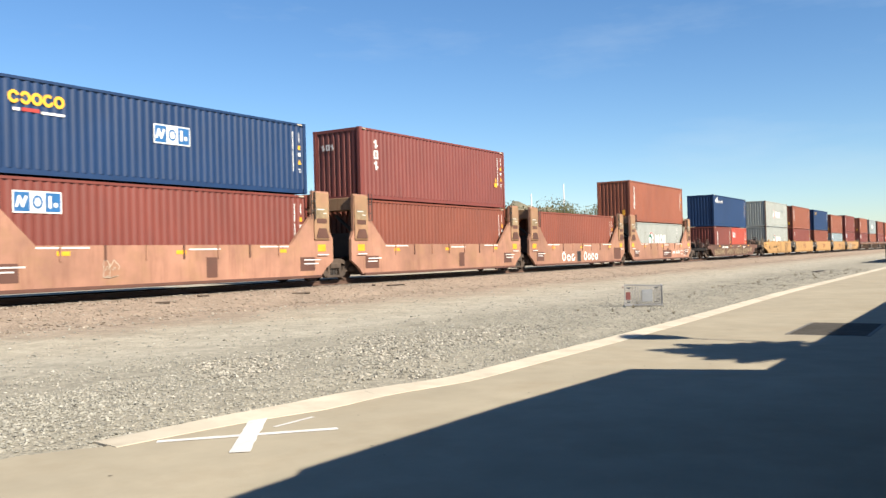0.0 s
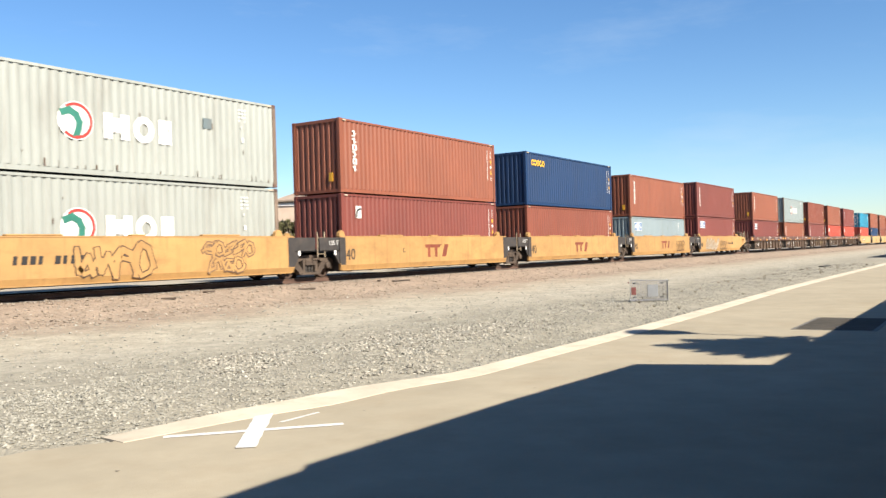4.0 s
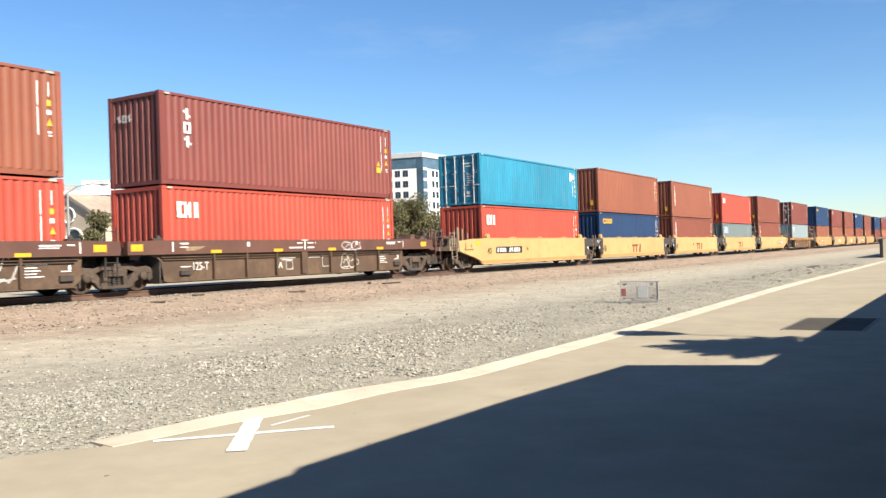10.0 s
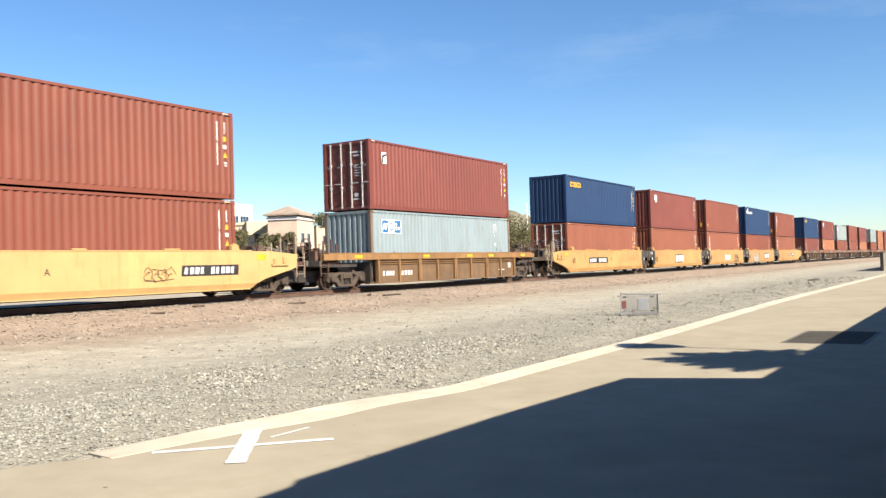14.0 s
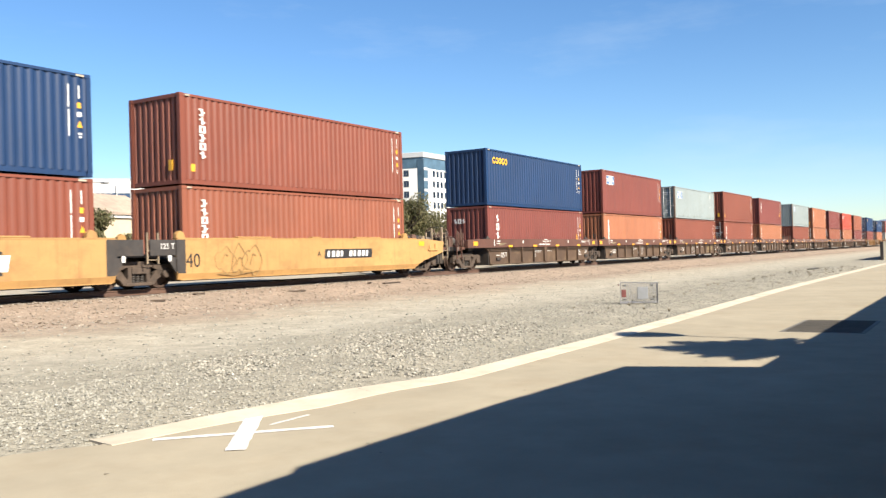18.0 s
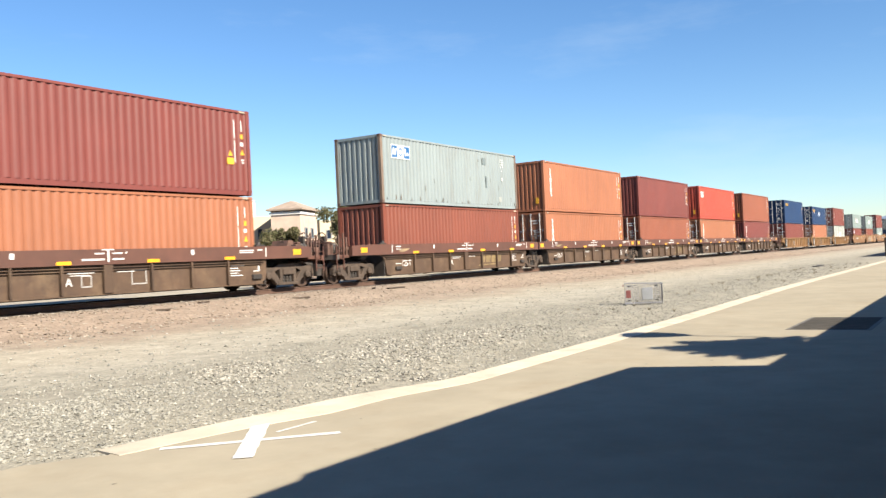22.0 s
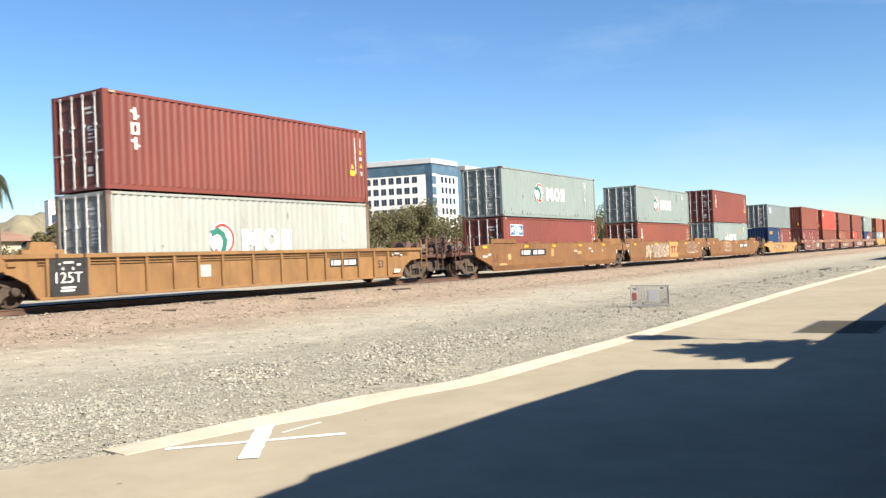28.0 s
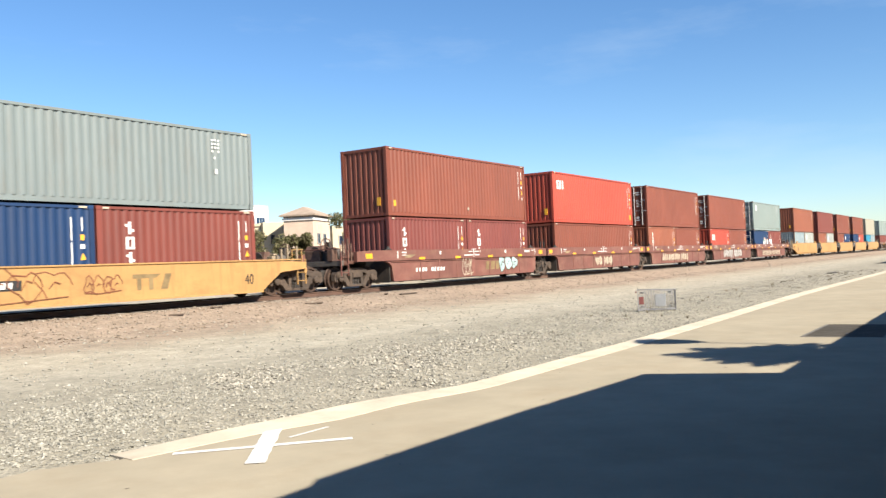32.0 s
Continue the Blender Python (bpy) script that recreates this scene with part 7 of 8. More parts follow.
        pts = [(-0.35, 0.22), (12.55, 0.22), (12.85, 0.5), (13.25, 0.75), (13.25, 1.6), (13.05, 1.9), (13.05, 3.36), (12.15, 3.36), (12.1, 2.5), (10.95, 1.38), (1.2, 1.38), (0.08, 2.5), (0.02, 3.36), (-0.88, 3.36), (-0.88, 1.9), (-1.05, 1.6), (-1.05, 0.75), (-0.65, 0.5)]
        near_far("side_panel", "salmon_side", lambda: Shape().prism(pts, Y0, Y1), mat, c)
        # flange in dark brown, so the shadow along the lower edge is coloured in
        near_far("bottom_flange", "salmon_low_shade", lambda: Shape().box(-0.3, -1.58, 0.15, 12.5, -1.3, 0.25, 0.012), CAR_BAND, c)
        for i in range(7):
            near_far("stake", ("stake", i), lambda: Shape().box(1.9 + 1.4 * i - 0.03, -1.53, 0.95, 1.9 + 1.4 * i + 0.03, -1.5, 1.38), CAR_BAND if i % 2 else mat, c)
        for sx in (-0.43, 12.6):
            part("bulkhead", Shape().box(sx - 0.05, -1.38, 0.9, sx + 0.05, 1.38, 1.85, 0.01), STEEL_DARK, c)
            part("cross_beam", Shape().box(sx - 0.34, -1.38, 2.74, sx + 0.34, 1.38, 3.24, 0.02), POST_OCHRE, c)
            for sy in (-0.7, 0.7):
                part("brace", Shape().tube([(sx, sy - 0.45, 1.85), (sx, sy + 0.45, 2.58)], 0.07, 6), STEEL_DARK, c)
            part("stencil_panel", Shape().box(sx + (0.25 if sx < 0 else -1.2), -1.504, 0.42, sx + (1.15 if sx < 0 else -0.4), -1.5, 0.92), CAR_BAND, c, "dark brown stencil panel")
            part("end_reflector", Shape().box(sx - 0.22, -1.508, 1.12, sx + 0.22, -1.5, 1.38), REFLECTOR, c)
            part("gusset", Shape().prism(((sx - 0.36, 1.62), (sx + 0.36, 1.62), (sx + 0.2, 1.98), (sx - 0.2, 1.98)), -1.59, -1.563), CAR_BAND, c)
            near_far("end_post", ("end_post", sx), lambda: Shape().box(sx - 0.42, -1.56, 1.55, sx + 0.42, -1.5, 3.3, 0.02), POST_OCHRE, c)
            part("grab_iron", cached("rungs", lambda: Shape().tube([(0, -1.6, 2.3), (0, -1.6, 3.4)], 0.02, 5).tube([(0.2, -1.6, 2.3), (0.2, -1.6, 3.4)], 0.02, 5).box(0, -1.62, 2.6, 0.2, -1.58, 2.64).box(0, -1.62, 2.95, 0.2, -1.58, 2.99)), STEEL_DARK, c, "", Matrix.Translation((sx - (0.62 if sx > 1 else -0.42), 0, 0)))
            stencils(c, [(sx - 0.28, 2.66, sx + 0.1, 2.69), (sx + 0.05, 2.52, sx + 0.24, 2.55), (sx - 0.3, 0.98, sx + 0.3, 1.02)], -1.569)
            part("post_label", Shape().box(sx - 0.34, -1.566, 2.36, sx + 0.30, -1.562, 2.74), SPRAY_GOLD, c, "pale worn label")
            part("post_patch", Shape().box(sx - 0.30, -1.566, 2.16, sx + 0.26, -1.562, 2.34), CAR_BAND, c, "dark worn patch")
        reflectors(c, [2.0, 6.0, 10.5], 1.16, -1.503, 0.4, 0.12)
        stencils(c, [(1.2, 1.29, 2.8, 1.335), (9.4, 1.29, 10.8, 1.335), (6.3, 1.22, 7.6, 1.265), (0.0, 0.8, 0.9, 0.84), (0.0, 0.68, 0.6, 0.72), (11.6, 0.8, 12.5, 0.84), (11.6, 0.66, 12.4, 0.7)], -1.503)
        part("dark_placard", Shape().box(7.0 if k != 2 else 11.3, -1.512, 0.34, 7.45 if k != 2 else 12.5, -1.5, 0.98 if k != 2 else 1.1), CAR_BAND, c)
    else:
        lx, rx = (-3.4, 15.6) if kind == "single_brown" else (-3.4, 14.4)
        xb0, xb1 = (-1.4, 13.6) if kind == "single_brown" else (-0.6, 12.2)
        if kind == "single_ribbed":
            near_far("side_panel", "single_ribbed_panel", lambda: Shape().box(0.0, -1.45, 0.2, 12.2, -1.38, 1.14), mat, c)
            near_far("stringer", "single_ribbed_stringer", lambda: Shape().box(0.0, -1.51, 0.95, 12.2, -1.44, 0.975).box(0.0, -1.52, 1.04, 12.2, -1.44, 1.065), CAR_OCHRE, c)
            part("white_placard", Shape().box(11.45, -1.456, 0.62, 11.75, -1.45, 0.90), SPRAY_WHITE, c)
            stencils(c, [(10.4, 0.52, 11.0, 0.56)], -1.456)
            near_far("top_chord", "single_ribbed_chord", lambda: Shape().box(lx, -1.55, 1.14, rx, -1.3, 1.38, 0.012), CAR_OCHRE, c)
        else:
            near_far("side_panel", ("single", kind), lambda: Shape().prism(((xb0, 0.2), (xb1, 0.2), (xb1 + 0.9, 0.8), (rx, 0.9), (rx, zt - 0.06), (xb1 + 0.6, zt), (xb0 - 0.6, zt), (lx, zt - 0.06), (lx, 0.9), (xb0 - 0.9, 0.8)), -1.49, -1.38), mat, c)
        near_far("top_flange", ("single_flange", kind), lambda: Shape().box(lx + 0.3, -1.53, zt, rx - 0.3, -1.3, zt + 0.05, 0.01), CAR_OCHRE if kind == "single_ribbed" else mat, c)
        near_far("bottom_flange", ("single_low", kind), lambda: Shape().box(xb0, -1.53, 0.16, xb1, -1.3, 0.21), mat, c)
        if kind == "single_ribbed":
            rib = cached("rib1", lambda: Shape().box(-0.045, 0, 0.2, 0.045, 0.10, 1.14, 0.01))
            for i in range(9):
                part("rib", rib, CAR_OCHRE, c, "", Matrix.Translation((0.06 + 1.5 * i, -1.55, 0)))
                if i in (2, 4, 6):
                    part("rib", rib, CAR_OCHRE, c, "", Matrix.Translation((0.18 + 1.5 * i, -1.55, 0)))
            reflectors(c, [-1.3, 3.6, 7.4, 9.5, 13.0], 1.27, -1.555, 0.5, 0.13)
        for sg, xe in ((-1, lx), (1, rx)):
            xi = xb0 - 0.6 if sg < 0 else xb1 + 0.6
            part("end_deck", Shape().box(min(xi, xe), -1.38, 0.88, max(xi, xe), 1.38, 0.98).box(min(xi, xe), -0.4, 0.6, max(xi, xe), 0.4, 0.88), STEEL_DARK, c)
            end_platform(c, CAR_BROWN if kind != "single_yellow" else mat, xe - sg * 1.2, sg, 1.25, zt + 0.1, k)
    # running gear
    if left == "C":
        truck(c, -3.3 if long_well else -1.5 if kind in ("yellow", "pale", "single_ribbed") else -1.95 if kind == "dusty" else -2.1, 0.92 if kind in ("yellow", "pale", "single_ribbed") else 1.0)
        coupler(c, max(jl + 0.85, -4.2), -1)
    if right == "C":
        truck(c, 15.5 if long_well else 13.69 if kind in ("yellow", "pale", "single_ribbed") else 13.95 if kind == "dusty" else 14.3, 0.92 if kind in ("yellow", "pale", "single_ribbed") else 1.05)
        coupler(c, min(jr - 0.85, 16.4), 1)
    else:
        truck(c, jr)
    for b in bits:
        b(c)
    MOVERS.append((c, u, TRACK_Y, RAIL))
    return c


def w40(c, x=-0.15, z=0.62, size=0.62):
    lettering("40", size, x, -1.504, z, DECAL_BLACK, c, "length_lettering", 0.95)


def word(c, x, z, w, h, mat, y=-1.504):
    """The car owner's name as three plain heavy shapes."""
    g = w / 3
    s = Shape().prism(((x, z + h), (x, z + h * 0.74), (x + g * 1.75, z + h * 0.74), (x + g * 2.1, z + h)), y, y + 0.005)
    for k in (0, 1):
        s.prism(((x + g * (k * 0.9 + 0.3), z), (x + g * (k * 0.9 + 0.62), z), (x + g * (k * 0.9 + 0.62), z + h * 0.735), (x + g * (k * 0.9 + 0.3), z + h * 0.735)), y, y + 0.005)
    s.prism(((x + 2.1 * g, z), (x + 2.62 * g, z), (x + 2.98 * g, z + h), (x + 2.46 * g, z + h)), y, y + 0.005)
    part("owner_lettering", s, mat, c, "heavy owner's mark shapes", kind="stuff")


def slab_word(c, x, z, w, h, mat, n, y=-1.504, slant=0.0):
    s = Shape()
    for k in range(n):
        a = x + w * k / n
        g = w / n * 0.78
        s.prism(((a, z), (a + g, z), (a + g + slant * h, z + h), (a + slant * h, z + h)), y - 0.0005 * k, y + 0.004)
        if slant > 0.22 and k < n - 1:
            s.prism(((a + g * 0.25, z + h * 0.3), (a + g * 0.7, z + h * 0.3), (a + g * 0.7 + slant * h * 0.3, z + h * 0.6), (a + g * 0.25 + slant * h * 0.3, z + h * 0.6)), y - 0.001, y + 0.004)
    if slant > 0.22:
        s.prism(((x - 0.25, z - 0.16), (x + w * 0.8, z - 0.12), (x + w * 0.85, z - 0.06), (x - 0.1, z - 0.08)), y, y + 0.004)
    part("owner_lettering", s, mat, c, "owner's mark as plain blocks", kind="stuff")


def round_word(c, x, z, w, h, mat, n, seed, y=-1.504):
    """An owner's name as a row of rounded strokes."""
    rng = random.Random(seed)
    s = Shape()
    g = w / n
    for k in range(n):
        top = h if k == 0 else h * rng.uniform(0.68, 0.8)
        a0 = rng.uniform(0, 2.0)
        s.ribbon([(x + g * (k + 0.42) + g * 0.30 * math.cos(a), z + top / 2 + (top / 2 - 0.05) * math.sin(a)) for a in np.linspace(a0, a0 + rng.uniform(4.4, 6.2), 12)], 0.11, y - 0.004 * (k % 2))
    part("owner_lettering", s, mat, c, "owner's mark as white rounded strokes", kind="stuff")


def letter(c, x, ch, z=0.85, mat=DECAL_BLACK, size=0.28, y=-1.504):
    lettering(ch, size, x, y, z, mat, c, "unit_letter")


MOVERS = []
F40 = lambda c: w40(c)
S40 = lambda c: w40(c, 0.0, 0.72, 0.47)
B = "dusty"
RIB_Y = -1.406
# start of load, gap to next; lower load, upper load; car kind, ends; marks
# a load: (paint, height, left end, mark) or a pair of 20-foot boxes
TRAIN = (
    (12.11, ("redbrown", HIGH, "F", "box"), ("blue", STD, "F", "midbox"), "salmon", "AA", [lambda c: scribble(c, 3.2, 0.45, 0.5, 0.5, SPRAY_PALE, 1, 0.03, 2)]),
    (27.53, ("brown", HIGH, "F", ""), ("maroon", HIGH, "F", "three"), "salmon", "AA", []),
    (42.87, ("brown", HIGH, "F", ""), None, "salmon", "AA", [lambda c: round_word(c, 3.1, 0.35, 2.0, 0.55, WHITE, 3, 2), lambda c: round_word(c, 6.3, 0.35, 2.3, 0.55, WHITE, 4, 5), lambda c: slab_word(c, 5.3, 0.3, 0.7, 0.62, DECAL_BLACK, 1)]),
    (58.22, ("white", STD, "F", "crest"), ("rust", HIGH, "F", "six"), "salmon", "AC", [lambda c: number_panel(c, 8.2, 0.50, 2.1, 0.34, -1.504, False), lambda c: part("stencil_panel", Shape().box(6.0, -1.506, 0.30, 8.05, -1.5, 0.86), CAR_BAND, c, "dark brown stencil panel"), lambda c: stencils(c, [(6.25, 0.64, 7.7, 0.69), (6.25, 0.52, 7.2, 0.56)], -1.509), lambda c: outline_square(c, 11.3, 0.42, 0.36, 0.36, -1.506, WHITE), lambda c: outline_square(c, 10.55, 0.5, 0.3, 0.3, -1.506, WHITE)]),
    (79.94, (("redbrown", STD, "F", "three"), ("red", STD, "F", "cap")), ("blue", HIGH, "F", "horse"), "single_brown", "CC",
     [lambda c: wild_tag(c, -1.2, 0.24, 3.6, 0.66, SPRAY_GOLD, 3, -1.496), lambda c: wild_tag(c, 3.0, 0.26, 2.6, 0.62, SPRAY_GOLD, 5, -1.496), lambda c: wild_tag(c, 6.0, 0.26, 2.9, 0.66, SPRAY_GOLD, 4, -1.496),
      lambda c: wild_tag(c, 9.2, 0.26, 2.6, 0.62, SPRAY_GOLD, 9, -1.496), lambda c: wild_tag(c, 12.1, 0.42, 1.1, 0.5, SPRAY_GOLD, 11, -1.496), lambda c: number_panel(c, 1.3, 0.84, 2.5, 0.28, -1.498, False), lambda c: reflectors(c, [0.6, 4.6, 8.4, 11.6], 1.1, -1.496, 0.4, 0.09),
      lambda c: stencils(c, [(7.2, 1.02, 8.0, 1.06), (9.4, 0.98, 10.6, 1.03), (9.4, 0.90, 10.2, 0.94), (5.3, 1.04, 5.8, 1.08)], -1.497)]),
    (101.53, ("white", HIGH, "F", "crest"), ("white", HIGH, "F", "crest"), "yellow", "CA", [F40, lambda c: number_panel(c, 2.1, 0.72, 2.6, 0.36, -1.504, False, DECAL_BLACK), lambda c: wild_tag(c, 4.0, 0.35, 2.6, 1.0, CAR_YELLOW, 8, -1.508, SPRAY_DARK, 4), lambda c: wild_tag(c, 8.5, 0.88, 2.2, 0.5, CAR_YELLOW, 9, -1.508, SPRAY_BROWN, 5), lambda c: wild_tag(c, 8.75, 0.36, 1.5, 0.52, CAR_YELLOW, 19, -1.508, SPRAY_BROWN, 3)]),
    (117.22, ("redbrown", HIGH, "F", "square"), ("rust", HIGH, "F", "six"), "yellow", "AA", [F40, lambda c: word(c, 5.3, 0.62, 1.9, 0.55, RUST_LETTER), lambda c: letter(c, 3.6, "C")]),
    (132.85, ("brown", HIGH, "F", ""), ("blue", HIGH, "F", "sea"), "yellow", "AA", [F40, lambda c: word(c, 5.5, 0.62, 1.9, 0.55, RUST_LETTER)]),
    (148.43, ("paleblue", STD, "F", "box"), ("rust", HIGH, "F", "six"), "yellow", "AA", [F40, lambda c: word(c, 5.5, 0.62, 1.9, 0.55, RUST_LETTER), lambda c: scribble(c, 9.0, 0.4, 2.0, 0.8, SPRAY_DARK, 12)]),
    (164.20, ("maroon", HIGH, "F", "box"), ("redbrown", HIGH, "F", "six"), "yellow", "AC", [F40, lambda c: number_panel(c, 8.3, 0.72, 2.0, 0.34, -1.504, False, DECAL_BLACK), lambda c: wild_tag(c, 1.4, 0.3, 3.8, 1.05, SPRAY_PALE, 14, -1.508, SPRAY_DARK), lambda c: scribble(c, 5.6, 0.35, 2.3, 0.8, SPRAY_DARK, 15, 0.06), lambda c: letter(c, 7.8, "A")]),
    (183.82, ("maroon", HIGH, "F", "flag"), ("rust", HIGH, "F", "six"), B, "CA", [lambda c: scribble(c, 6.6, 0.35, 0.9, 0.7, SPRAY_WHITE, 17, 0.04, 2, RIB_Y), lambda c: letter(c, 4.85, "B", 0.55, WHITE, 0.3, RIB_Y), lambda c: scribble(c, 8.6, 1.12, 1.6, 0.34, SPRAY_WHITE, 18, 0.035, 5, -1.524)]),
    (199.33, ("rust", HIGH, "F", "six"), ("mist", HIGH, "F", "crest"), B, "AA", [lambda c: scribble(c, 1.95, 0.33, 1.1, 0.7, SPRAY_WHITE, 20, 0.045, 2, RIB_Y), lambda c: wild_tag(c, 3.35, 0.36, 0.95, 0.62, SPRAY_WHITE, 21, RIB_Y, None, 3), lambda c: letter(c, 4.85, "C", 0.5, WHITE, 0.32, RIB_Y)]),
    (215.00, ("maroon", HIGH, "F", "three"), ("brown", HIGH, "F", ""), B, "AA", [lambda c: scribble(c, 2.3, 0.35, 1.3, 0.95, SPRAY_WHITE, 23, 0.045, 3, RIB_Y), lambda c: letter(c, 4.85, "D", 0.5, WHITE, 0.32, RIB_Y), lambda c: slab_word(c, 7.2, 0.52, 2.2, 0.36, GOLD_LETTER, 4, RIB_Y, 0.25)]),
    (230.62, ("red", HIGH, "D", "cap"), ("rust", HIGH, "F", ""), B, "AA", [lambda c: scribble(c, 1.7, 0.35, 2.0, 0.75, SPRAY_WHITE, 25, 0.05, 4, RIB_Y), lambda c: scribble(c, 6.6, 0.35, 1.2, 0.7, SPRAY_WHITE, 26, 0.04, 3, RIB_Y), lambda c: scribble(c, 9.4, 0.4, 1.2, 1.0, SPRAY_WHITE, 27, 0.06, 2, RIB_Y)]),
    (246.13, ("red", HIGH, "F", "cap"), ("maroon", HIGH, "F", "three"), B, "AC", [lambda c: scribble(c, 8.35, 0.35, 0.95, 0.6, SPRAY_WHITE, 29, 0.05, 2, RIB_Y), lambda c: scribble(c, 8.35, 1.08, 1.1, 0.36, SPRAY_WHITE, 31, 0.05, 2, -1.524), lambda c: letter(c, 4.85, "A", 0.5, WHITE, 0.32, RIB_Y), lambda c: outline_square(c, 5.25, 0.45, 0.34, 0.3, RIB_Y, SPRAY_WHITE), lambda c: outline_square(c, 7.25, 0.5, 0.55, 0.38, RIB_Y, SPRAY_WHITE)]),
    (265.94, ("red", HIGH, "F", "cap"), ("cyan", STD, "D", "tee"), "pale", "CA", [S40, lambda c: number_panel(c, 0.9, 0.75, 2.9, 0.34), lambda c: letter(c, 4.4, "B")]),
    (281.55, ("blue", HIGH, "F", "sea"), ("rust", HIGH, "F", ""), "pale", "AA", [F40, lambda c: word(c, 5.3, 0.5, 1.9, 0.55, RUST_LETTER), lambda c: letter(c, 4.4, "C")]),
    (297.23, ("brown", HIGH, "F", "six"), ("rust", HIGH, "F", "six"), "pale", "AA", [F40, lambda c: word(c, 5.6, 0.5, 1.9, 0.55, RUST_LETTER), lambda c: letter(c, 4.7, "D")]),
    (312.92, ("slate", STD, "F", "box"), ("red", HIGH, "F", "cap"), "pale", "AA", [F40, lambda c: word(c, 4.9, 0.5, 1.9, 0.55, RUST_LETTER), lambda c: letter(c, 4.2, "E")]),
    (328.48, ("brown", HIGH, "D", "six"), ("brown", HIGH, "F", ""), "pale", "AC", [F40, lambda c: number_panel(c, 9.6, 0.72, 2.4, 0.34), lambda c: letter(c, 5.0, "A"), lambda c: scribble(c, 8.2, 0.6, 1.1, 0.4, SPRAY_DARK, 33, 0.03, 4)]),
    (348.24, ("paleblue", HIGH, "F", "box"), ("redbrown", HIGH, "D", "square"), "single_ribbed", "CC", [lambda c: number_panel(c, 0.3, 0.42, 2.5, 0.30, -1.456, False)]),
    (367.92, ("rust", HIGH, "D", ""), ("blue", HIGH, "F", "sea"), "yellow", "CA", [S40, lambda c: number_panel(c, 2.55, 0.70, 3.2, 0.36), lambda c: letter(c, 6.3, "B")]),
    (383.45, ("rust", HIGH, "F", ""), ("redbrown", HIGH, "F", "dot"), "yellow", "AA", [F40, lambda c: slab_word(c, 5.0, 0.6, 2.2, 0.5, WHITE, 3), lambda c: slab_word(c, 4.9, 0.52, 2.5, 0.66, DECAL_BLACK, 1, -1.502)]),
    (398.84, ("rust", HIGH, "F", "six"), ("brown", HIGH, "F", ""), "yellow", "AA", [F40, lambda c: slab_word(c, 5.2, 0.6, 2.0, 0.45, WHITE, 3), lambda c: scribble(c, 8.5, 0.4, 1.8, 0.7, SPRAY_DARK, 37)]),
    (414.04, ("brown", HIGH, "F", ""), ("blue", HIGH, "F", "horse"), "yellow", "AA", [F40, lambda c: wild_tag(c, 1.9, 0.24, 2.4, 1.1, SPRAY_WHITE, 39, -1.508, SPRAY_DARK, 3), lambda c: slab_word(c, 7.4, 0.66, 2.2, 0.42, WHITE, 3, -1.51, 0.2), lambda c: slab_word(c, 7.2, 0.56, 2.7, 0.62, DECAL_BLACK, 1, -1.503), lambda c: scribble(c, 4.5, 0.5, 0.7, 0.8, SPRAY_DARK, 40, 0.03, 3)]),
    (429.41, ("rust", HIGH, "F", "six"), ("brown", HIGH, "F", "six"), "yellow", "AC", [F40, lambda c: number_panel(c, 6.5, 0.76, 2.95, 0.36), lambda c: letter(c, 6.1, "A"), lambda c: scribble(c, 1.15, 0.3, 1.9, 1.0, SPRAY_FAINT, 42, 0.05, 3)]),
    (449.05, ("redbrown", HIGH, "F", "three"), ("blue", HIGH, "F", "sea"), B, "CA", [lambda c: letter(c, 4.85, "B", 0.5, WHITE, 0.32, RIB_Y)]),
    (464.76, ("orange", HIGH, "F", "six"), ("redbrown", HIGH, "F", "box"), B, "AA", [lambda c: letter(c, 4.85, "C", 0.5, WHITE, 0.32, RIB_Y), lambda c: scribble(c, 6.0, 0.38, 1.0, 0.62, SPRAY_WHITE, 45, 0.04, 3, RIB_Y), lambda c: part("hanging_strap", Shape().tube([(7.5 + 0.1 * k, -1.5, 1.04 - 0.2 * math.sin(math.pi * k / 9)) for k in range(10)], 0.025, 5), DECAL_BLACK, c, "slack black strap")]),
    (480.44, ("brown", HIGH, "F", ""), ("mist", STD, "D", "box"), B, "AA", [lambda c: scribble(c, 3.4, 0.35, 1.1, 0.6, SPRAY_WHITE, 47, 0.04, 3, RIB_Y), lambda c: letter(c, 4.85, "D", 0.5, WHITE, 0.32, RIB_Y), lambda c: slab_word(c, 8.4, 0.52, 1.8, 0.34, GOLD_LETTER, 4, RIB_Y, 0.25)]),
    (495.90, ("brown", HIGH, "D", "six"), ("brown", HIGH, "F", ""), B, "AA", [lambda c: letter(c, 4.85, "E", 0.5, WHITE, 0.34, RIB_Y), lambda c: scribble(c, 4.0, 0.4, 1.0, 0.6, SPRAY_WHITE, 49, 0.03, 4, RIB_Y)]),
    (511.51, ("orange", HIGH, "F", "six"), ("maroon", HIGH, "F", "three"), B, "AC", [lambda c: letter(c, 4.85, "A", 0.5, WHITE, 0.32, RIB_Y), lambda c: outline_square(c, 5.35, 0.47, 0.3, 0.3, RIB_Y, SPRAY_WHITE), lambda c: outline_square(c, 7.0, 0.48, 0.5, 0.4, RIB_Y, SPRAY_WHITE)]),
    (531.24, ("brown", HIGH, "F", ""), ("mist", HIGH, "F", "box"), B, "CA", [lambda c: letter(c, 4.85, "A", 0.5, WHITE, 0.32, RIB_Y), lambda c: slab_word(c, 7.6, 0.52, 2.2, 0.36, GOLD_LETTER, 4, RIB_Y, 0.25)]),
    (546.83, ("orange", HIGH, "D", "six"), ("orange", HIGH, "F", "six"), B, "AA", [lambda c: letter(c, 4.85, "B", 0.5, WHITE, 0.3, RIB_Y)]),
